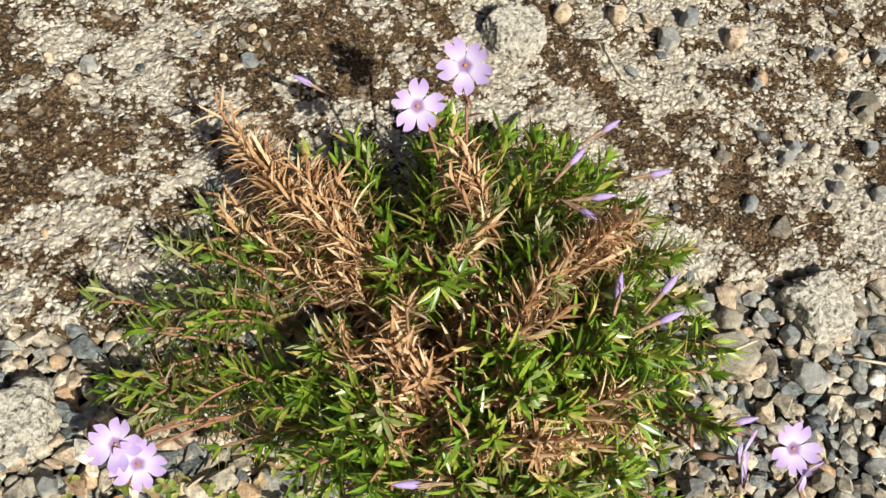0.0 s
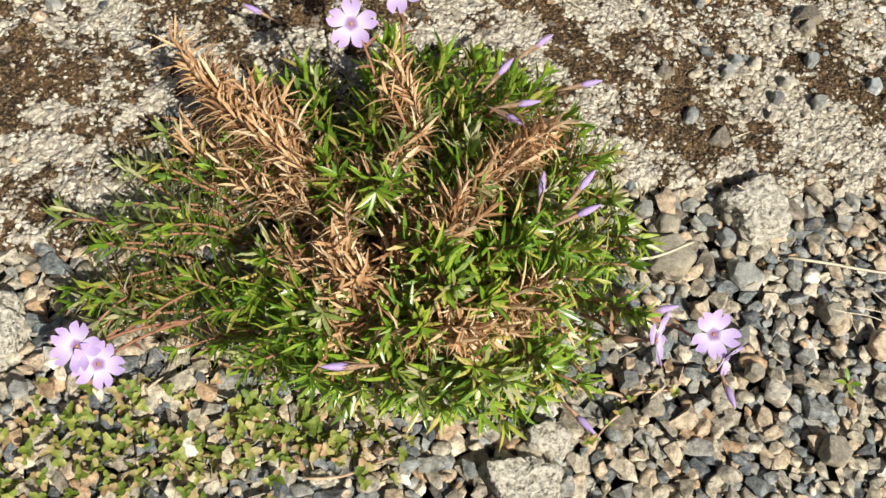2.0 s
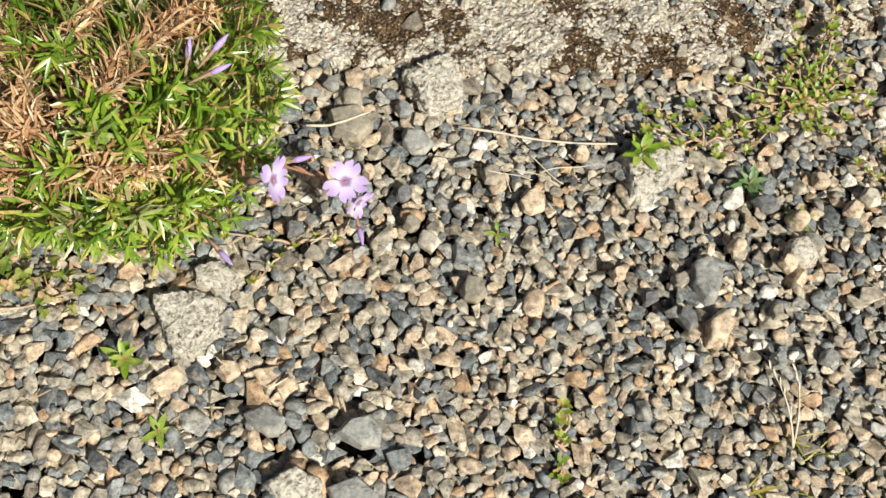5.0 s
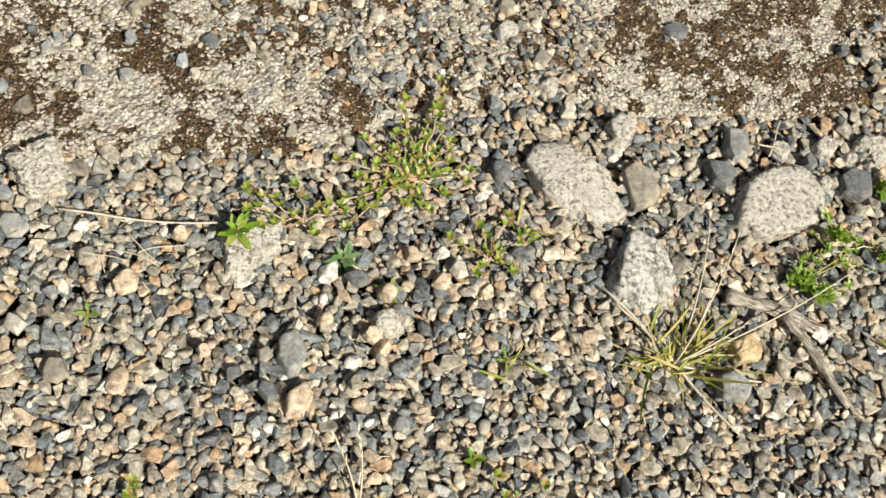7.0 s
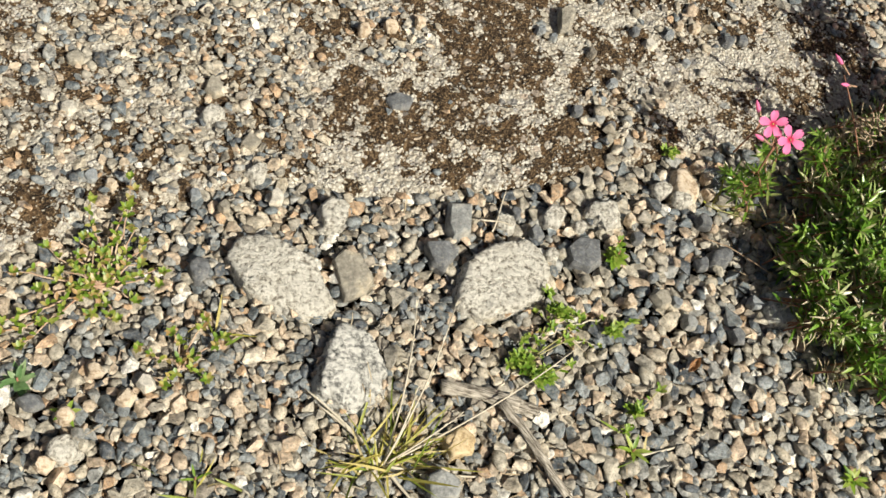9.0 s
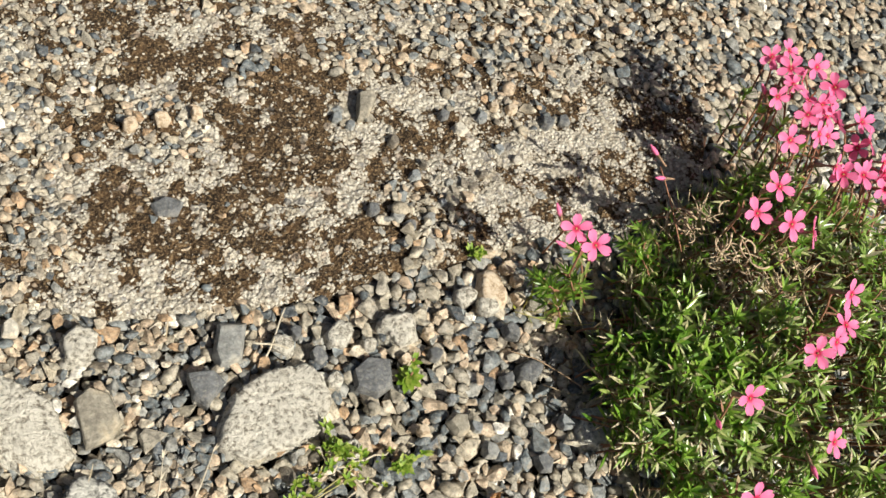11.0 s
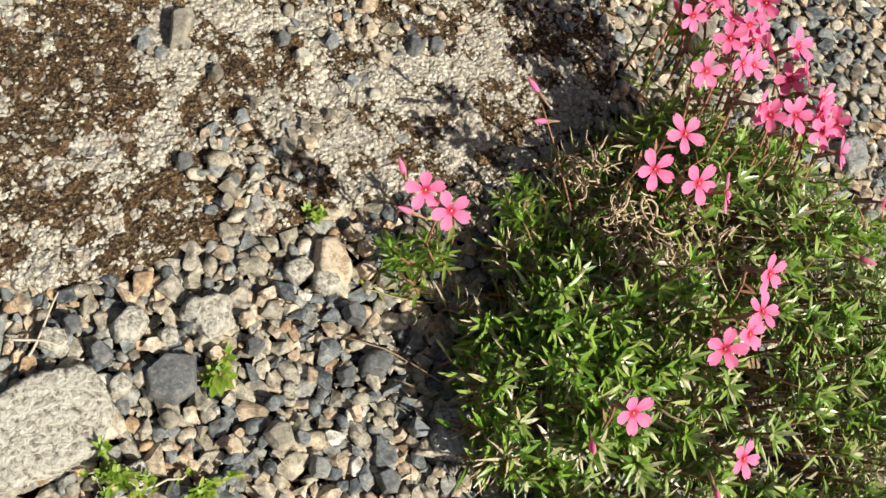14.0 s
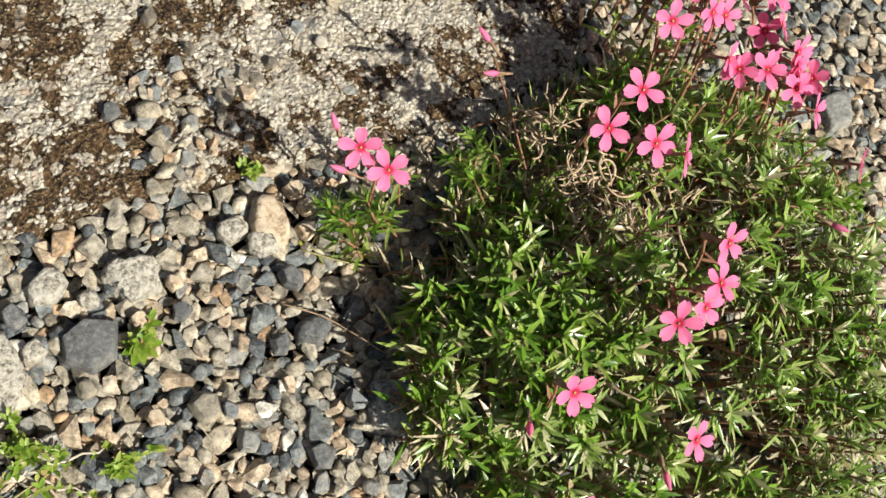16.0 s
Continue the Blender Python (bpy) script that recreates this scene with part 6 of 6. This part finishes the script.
def clover_underlayer(patch):
    """The small clover leaves too many to count, joined."""
    bm = bmesh.new()
    r = random.Random(8)
    blobs = [(-0.045, 0.112, 0.035, 0.022), (-0.015, 0.085, 0.04, 0.03), (0.012, 0.112, 0.03, 0.018), (-0.06, 0.065, 0.04, 0.02), (-0.085, 0.085, 0.02, 0.02), (-0.03, 0.06, 0.03, 0.012)]
    for k in range(170):
        cx, cy, rx, ry = blobs[r.randrange(len(blobs))]
        x, y = cx + r.gauss(0, 0.5) * rx, cy + r.gauss(0, 0.5) * ry
        z = ground_z(x, y, 0.002) + r.uniform(0.0005, 0.004)
        t = r.uniform(0, math.tau)
        for q in range(3):
            a = t + q * math.tau / 3 + r.gauss(0, 0.1)
            blade(bm, (x + 0.02, y - 0.09, z), (math.cos(a), math.sin(a), r.uniform(-0.2, 0.5)), (r.gauss(0, 0.3), r.gauss(0, 0.3), 1), 0.0029 * r.uniform(0.7, 1.2), 0.0024, 0.1, 0.55, 3, 0.45, True)
    tagged(part("clover_undergrowth", bm, CLOVER, patch, "dense tiny clover leaves"), kind="stuff")


clover_underlayer(clover_patch())
rosette("seedling", 0.316, 0.181, 6, 0.0136, 0.0043, "bright green seedling growing over a concrete fragment", seed=1, tiers=2, rise=0.6)
rosette("seedling", 0.371, 0.170, 7, 0.0119, 0.0036, "blue-green seedling in the gravel", seed=2, tiers=2, material=WEED_BLUE)
rosette("seedling", 0.393, 0.152, 5, 0.0093, 0.0025, "small green seedling in the gravel", seed=3)
rosette("seedling", -0.001, 0.074, 7, 0.0119, 0.0050, "bright yellow-green broad-leaved seedling", seed=4, tiers=2)
rosette("seedling", 0.083, 0.072, 5, 0.0110, 0.0036, "bright green seedling beside the pale stone", seed=5, tiers=2)
rosette("seedling", 0.100, 0.041, 5, 0.0085, 0.0029, "small yellow-green seedling in the gravel", seed=6)
rosette("seedling", 0.429, 0.061, 4, 0.0085, 0.0032, "small upright green seedling in the gravel", seed=7, tiers=2, rise=1.0)
rosette("seedling", 0.245, 0.138, 4, 0.0068, 0.0020, "tiny green seedling in the gravel", seed=10)
rosette("seedling", 0.684, 0.106, 6, 0.0110, 0.0025, "narrow-leaved green weed in the gravel", seed=12, rise=0.7)
rosette("seedling", 0.810, 0.076, 7, 0.0102, 0.0029, "green weed in the gravel", seed=13, tiers=2)
rosette("seedling", 0.452, 0.113, 4, 0.0093, 0.0014, "thin green blades in the gravel", seed=14, rise=0.5)
creeping_weed("stonecrop", 0.412, 0.219, [(20, 0.03, 0.004), (60, 0.035, 0.008), (75, 0.06, 0.012), (110, 0.03, 0.006), (140, 0.035, 0.004), (165, 0.045, 0.003), (200, 0.06, 0.002), (215, 0.05, 0.003), (250, 0.02, 0.004), (330, 0.02, 0.004), (95, 0.045, 0.012), (35, 0.02, 0.006), (5, 0.025, 0.004), (45, 0.03, 0.007), (85, 0.02, 0.006), (125, 0.022, 0.005), (180, 0.03, 0.003), (280, 0.02, 0.003), (70, 0.045, 0.014), (155, 0.022, 0.004)], "creeping stonecrop with red stems and tiny green leaves", 41)
creeping_weed("stonecrop", 0.351, 0.192, [(170, 0.03, 0.002), (200, 0.022, 0.002), (20, 0.03, 0.003), (300, 0.015, 0.003), (100, 0.02, 0.004), (150, 0.035, 0.003)], "creeping stonecrop with red stems over the gravel", 42)
creeping_weed("stonecrop", 0.448, 0.172, [(30, 0.03, 0.006), (90, 0.02, 0.006), (150, 0.022, 0.003), (220, 0.015, 0.003), (60, 0.03, 0.008), (330, 0.015, 0.003)], "sparse creeping weed with light green tips", 43)
creeping_weed("creeping_weed", 0.655, 0.178, [(10, 0.030, 0.003), (120, 0.015, 0.003), (-25, 0.026, 0.002), (190, 0.018, 0.002)], "creeping weed with pale dry stems and green tips", 44, 0.0026, STRAW)
creeping_weed("creeping_weed", 0.445, 0.040, [(20, 0.02, 0.004), (110, 0.015, 0.004), (200, 0.015, 0.003), (300, 0.02, 0.003)], "small reddish weed in the gravel", 46)
creeping_weed("creeping_weed", 0.269, 0.035, [(80, 0.02, 0.008), (100, 0.012, 0.006), (260, 0.015, 0.003)], "small light green weed in the gravel", 47)
creeping_weed("creeping_weed", 0.150, 0.128, [(170, 0.03, 0.002), (10, 0.02, 0.003), (230, 0.02, 0.002)], "small creeping weed under the lavender flowers", 51, 0.003)
grass_tuft(0.546, 0.112, (84, 0.040), "yellow-green grass tuft with dry seed stalks", 61, [(0.024, 0.075, 0.030), (0.048, 0.078, 0.022), (0.112, 0.050, 0.014), (0.042, 0.020, 0.010), (0.018, 0.030, 0.022)], [(-0.036, 0.043, 0.007), (0.055, -0.012, 0.004), (-0.030, 0.034, 0.006), (0.028, -0.040, 0.004)])
grass_tuft(0.372, 0.038, (9, 0.03), "small thin tuft of pale grass", 62, [(-0.012, 0.03, 0.02), (0.0, 0.034, 0.018)])
grass_tuft(0.785, 0.252, (14, 0.026), "thin straggling grass at the edge of the pink plant", 66)
grass_tuft(0.688, 0.104, (10, 0.022), "thin green grass in the gravel", 67, (), [(0.030, 0.004, 0.003)])
grass_tuft(0.358, 0.018, (7, 0.022), "small green grass tuft", 63)
grass_tuft(0.466, 0.186, (7, 0.020), "small green grass tuft in the gravel", 64)
grass_tuft(0.456, 0.111, (6, 0.018), "thin grass blades in the gravel", 65)


def straw_piece(x0, y0, x1, y1, r, label, seed, material=STRAW, name="straw"):
    bow = min(0.0022, 0.06 * math.hypot(x1 - x0, y1 - y0))
    pts = []
    for k in range(9):
        f = k / 8
        x, y = x0 + (x1 - x0) * f, y0 + (y1 - y0) * f + bow * math.sin(f * 4.2 + seed)
        pts.append((x, y, ground_z(x, y, 0.003) + r + 0.0008))
    zs = [p[2] for p in pts]
    top = max(zs)
    c = Vector((x0, y0, top))
    bm = bmesh.new()
    tube(bm, [Vector((p[0], p[1], p[2] * 0.12 + top * 0.88)) - c for p in pts], r, r * 0.7, 7)
    ob = new(name, mesh_of(name, bm, material))
    ob.matrix_basis = Matrix.Translation(c)
    return tagged(ob, label, name.replace("_", " "), group="loose straws")


straw_piece(0.228, 0.192, 0.306, 0.189, 0.0007, "long pale straw lying on the gravel", 71)
straw_piece(0.155, 0.188, 0.185, 0.196, 0.0007, "short curved dry straw", 72)
straw_piece(0.628, 0.242, 0.642, 0.266, 0.0006, "thin pale straw by the slab edge", 73)
straw_piece(0.622, 0.250, 0.640, 0.243, 0.0006, "thin pale straw by the slab edge", 74)
straw_piece(0.134, 0.350, 0.142, 0.332, 0.0005, "thin white root on the mossy slab", 78)
straw_piece(0.140, 0.336, 0.150, 0.324, 0.0004, "thin white root on the mossy slab", 79)
straw_piece(0.772, 0.254, 0.818, 0.243, 0.0004, "thin olive grass stalk by the pink plant", 84, STEM_GREEN)
straw_piece(0.026, 0.093, 0.061, 0.100, 0.0006, "thin red creeping stem on the gravel", 85, RED_STEM)
straw_piece(0.240, 0.170, 0.262, 0.163, 0.0003, "thin dry root in the gravel", 86)
straw_piece(0.254, 0.174, 0.276, 0.165, 0.0003, "thin dry root in the gravel", 87)
straw_piece(0.246, 0.178, 0.252, 0.160, 0.0003, "thin dry root in the gravel", 88)
straw_piece(0.760, 0.232, 0.800, 0.205, 0.0004, "thin brown dead stalk", 75, STEM_DRY)
straw_piece(0.267, 0.170, 0.292, 0.178, 0.00035, "thin dry stalk in the gravel", 76)
straw_piece(0.262, 0.180, 0.278, 0.166, 0.00035, "thin dry stalk in the gravel", 77)


def twig(x0, y0, x1, y1, r0, r1, label, seed, prongs=0):
    """A dead twig of grooved wood lying along local x, with split prongs at its far end."""
    rr = random.Random(seed)
    z = max(ground_z(x0 + (x1 - x0) * f, y0 + (y1 - y0) * f, 0.003) for f in (0.2, 0.5, 0.8)) + r0 * 0.35
    long = math.hypot(x1 - x0, y1 - y0)
    bm = bmesh.new()
    for q in range(1 + prongs):
        if q == 0:
            f0, f1, ra, rb, drift = 0.0, 1.0 if not prongs else 0.72, r0, r1, 0.0
        else:
            f0, f1, ra, rb, drift = 0.5, rr.uniform(0.85, 1.02), r1 * 0.62, r1 * 0.3, (q - (prongs + 1) / 2) * 0.0034
        pts = []
        for k in range(13):
            f = f0 + (f1 - f0) * k / 12
            bow = 0.0016 * math.sin(f * 5.0 + seed)
            pts.append(Vector((long * f, bow + drift * (0.45 + 0.55 * k / 12) + rr.gauss(0, 0.0003), 0.0008 * math.sin(f * 4 + seed * 2) - 0.0003 * q)))
        tube(bm, pts, ra, rb, 16)
    for v in bm.verts:
        groove = noise.noise(Vector((v.co.x * 40, v.co.y * 900, v.co.z * 900 + seed)))
        knot = noise.noise(v.co * 160 + Vector((seed, 0, 0)))
        v.co.y += v.co.y * 0.22 * groove + 0.0007 * knot
        v.co.z = v.co.z * (0.72 + 0.25 * groove) + 0.0004 * knot
    ob = new("twig", mesh_of("twig", bm, WOOD))
    ob.matrix_basis = Matrix.Translation((x0, y0, z)) @ Matrix.Rotation(math.atan2(y1 - y0, x1 - x0), 4, "Z")
    return tagged(ob, label, "twig", group="loose twigs")


twig(0.584, 0.1525, 0.640, 0.1300, 0.0042, 0.0040, "thick weathered grey twig with a split end", 81, 3)
twig(0.613, 0.1385, 0.642, 0.0860, 0.0029, 0.0022, "weathered grey twig lying on the gravel", 82)
twig(0.640, 0.0880, 0.648, 0.0790, 0.0013, 0.0009, "thin pale curved twig end", 83)


def feathery_weed(x, y, n, spread, label, seed, arms=()):
    """A low cushion of short shoots with many tiny bright leaves, and thin arms that run out of it."""
    r = random.Random(seed)
    z = ground_z(x, y, 0.003)
    plant = tagged(empty("feathery_weed", x, y, z), label, "weed", group="feathery weeds")
    ends = []
    for k in range(n):
        a, d = r.uniform(0, math.tau), spread * math.sqrt(r.random())
        ends.append(Vector((math.cos(a) * d, math.sin(a) * d * 0.8, 0.003 + 0.006 * (1 - d / spread) * r.uniform(0.6, 1.2))))
    ends += [Vector(e) for e in arms]
    for k, e in enumerate(ends):
        bm = bmesh.new()
        pts = bezier(Vector((e.x * 0.25, e.y * 0.25, -0.001)), e * 0.6 + Vector((0, 0, 0.002)), e, 5)
        tube(bm, pts, 0.0005, 0.0003, 5)
        stem = part("stem", bm, STEM_GREEN, plant)
        bm = bmesh.new()
        for j in range(1, 5):
            for q in range(5 if j < 4 else 9):
                if k >= n and j < 4 and r.random() < 0.7:
                    continue
                a = r.uniform(0, math.tau)
                way = Vector((math.cos(a), math.sin(a), r.uniform(0.1, 1.4)))
                blade(bm, pts[j] + Vector((r.gauss(0, 0.0006), r.gauss(0, 0.0006), 0)), way, (0, 0, 1), 0.0042 * r.uniform(0.6, 1.25), 0.0019, 0.15, 0.3, 3, broad=True)
        part("foliage", bm, WEED, stem)
    return plant


feathery_weed(0.630, 0.160, 12, 0.0075, "cushion of feathery bright green weed by the twig", 91, [(0.012, 0.012, 0.004), (0.022, 0.020, 0.005), (0.030, 0.012, 0.003), (0.016, -0.010, 0.003), (0.004, 0.014, 0.004), (0.035, 0.018, 0.004)])
feathery_weed(0.640, 0.151, 8, 0.006, "small bright green weed beside the twig", 92, [(0.018, 0.006, 0.003)])
rosette("seedling", 0.702, 0.222, 9, 0.0090, 0.0044, "leafy light green weed beside dark slate", seed=15, tiers=3, rise=0.45)
rosette("seedling", 0.706, 0.231, 5, 0.0070, 0.0030, "small light green weed beside dark slate", seed=16, tiers=2)
feathery_weed(0.656, 0.186, 6, 0.006, "small green weed below the blocky fragment", 94, [(0.012, -0.004, 0.003), (-0.004, 0.012, 0.003)])
feathery_weed(0.690, 0.176, 6, 0.006, "thin green weed in the gravel", 95, [(0.012, 0.004, 0.003)])
feathery_weed(0.691, 0.126, 3, 0.006, "bright green weed with narrow shoots", 96, [(0.016, 0.012, 0.006), (-0.008, -0.010, 0.003)])
feathery_weed(0.714, 0.058, 22, 0.013, "low cushion of green weed in the gravel", 97, [(0.02, 0.004, 0.003), (-0.018, 0.006, 0.003)])
feathery_weed(0.757, 0.292, 3, 0.005, "tiny green weed on the slab edge", 98)

def plant_litter():
    """Fallen needles and bits of straw, strewn round the plants and over the gravel."""
    r = random.Random(77)
    bm = bmesh.new()
    made = 0
    while made < 170:
        if made < 90:
            cx, cy, s = ((0.10, 0.12, 0.07), (0.84, 0.21, 0.05), (0.57, 0.12, 0.05))[made % 3]
            x, y = cx + r.gauss(0, s), cy + r.gauss(0, s * 0.6)
        else:
            x, y = r.uniform(-0.1, 1.0), r.uniform(0.03, 0.36)
        if not (Y0 + 0.02 < y < 0.45 and -0.2 < x < 1.1):
            continue
        z = ground_z(x, y, 0.002) + 0.0006
        a = r.uniform(0, math.tau)
        blade(bm, (x - 0.45, y - 0.17, z), (math.cos(a), math.sin(a), r.gauss(0, 0.12)), (r.gauss(0, 0.3), r.gauss(0, 0.3), 1), r.uniform(0.004, 0.013), r.uniform(0.0005, 0.0011), r.uniform(-0.2, 0.3), 0.3)
        made += 1
    ob = new("plant_litter", mesh_of("plant_litter", bm, DEAD))
    ob.matrix_basis = pose(0.45, 0.17, 0)
    tagged(ob, "scattered dry needles and straw bits on the gravel", "plant litter", kind="stuff")


plant_litter()


def dead_leaf(x, y, length, width, turn, label, seed):
    """A curled dry leaf lying on the gravel, with a raised midrib and turned-up edges."""
    r = random.Random(seed)
    bm = bmesh.new()
    rows = []
    for i in range(9):
        f = i / 8
        w = width * 0.5 * math.sin(math.pi * (0.06 + 0.92 * f)) ** 0.8
        row = []
        for j in range(-2, 3):
            q = j / 2
            row.append(bm.verts.new((length * (f - 0.5), q * w + r.gauss(0, 0.0002), 0.0028 * q * q + 0.003 * (f - 0.5) ** 2 + r.gauss(0, 0.0002))))
        rows.append(row)
    for a, b in zip(rows, rows[1:]):
        for j in range(4):
            bm.faces.new((a[j], b[j], b[j + 1], a[j + 1]))
    bmesh.ops.solidify(bm, geom=bm.faces[:], thickness=0.0002)
    ob = new("dead_leaf", mesh_of("dead_leaf", bm, DRY))
    ob.matrix_basis = pose(x, y, ground_z(x, y, 0.004) + 0.001, 0, 0, turn)
    return tagged(ob, label, "leaf", group="dead leaves")


dead_leaf(0.811, 0.265, 0.015, 0.008, -35, "curled brown dead leaf under the pink plant", 1)
dead_leaf(0.733, 0.151, 0.012, 0.005, 40, "small yellow-brown dead leaf on the gravel", 2)
dead_leaf(0.838, 0.243, 0.010, 0.005, 80, "small curled dry leaf beside the pink plant", 3)

# ---- the gravel itself, last: single pebbles in the middle stretch, the rest as one heap ----
bed = tagged(empty("gravel_bed", 0.45, 0.17, 0.0), "bed of mixed grey, tan and dark pebbles", "gravel", kind="stuff")


def pebble_matrix(p):
    x, y, z, a, b, c, turn, ty, tx, _ = p
    return Matrix.Translation((x, y, z)) @ Euler((ty * 0.55, tx * 0.55, turn)).to_matrix().to_4x4() @ Matrix.Diagonal((a, b, c, 1))


singles = [k for k, p in enumerate(PLACED) if 0.22 < p[0] < 0.56 and 0.04 < p[1] < 0.20 and p[2] > -0.0025][:300]
chosen = set(singles)
shared = [raw_mesh("pebble", vs, fs, PEBBLE, sm) for vs, fs, sm in SHAPES]
for k in singles:
    ob = new("pebble", shared[PLACED[k][9]])
    ob.parent = bed
    ob.matrix_basis = Matrix.Translation((-0.45, -0.17, 0)) @ pebble_matrix(PLACED[k])
all_v, all_f, smooth, count = [], [], [], 0
for k, p in enumerate(PLACED):
    if k in chosen:
        continue
    vs, fs, sm = SHAPES[p[9]]
    m = np.array(pebble_matrix(p))
    all_v.append(vs @ m[:3, :3].T + m[:3, 3] - (0.45, 0.17, 0))
    all_f.append(fs + count)
    smooth.append(np.full(len(fs), sm))
    count += len(vs)
heap = new("gravel", raw_mesh("gravel", np.concatenate(all_v), np.concatenate(all_f), GRAVEL, np.concatenate(smooth)))
heap.parent = bed
tagged(heap, "loose mixed pebbles", kind="stuff")
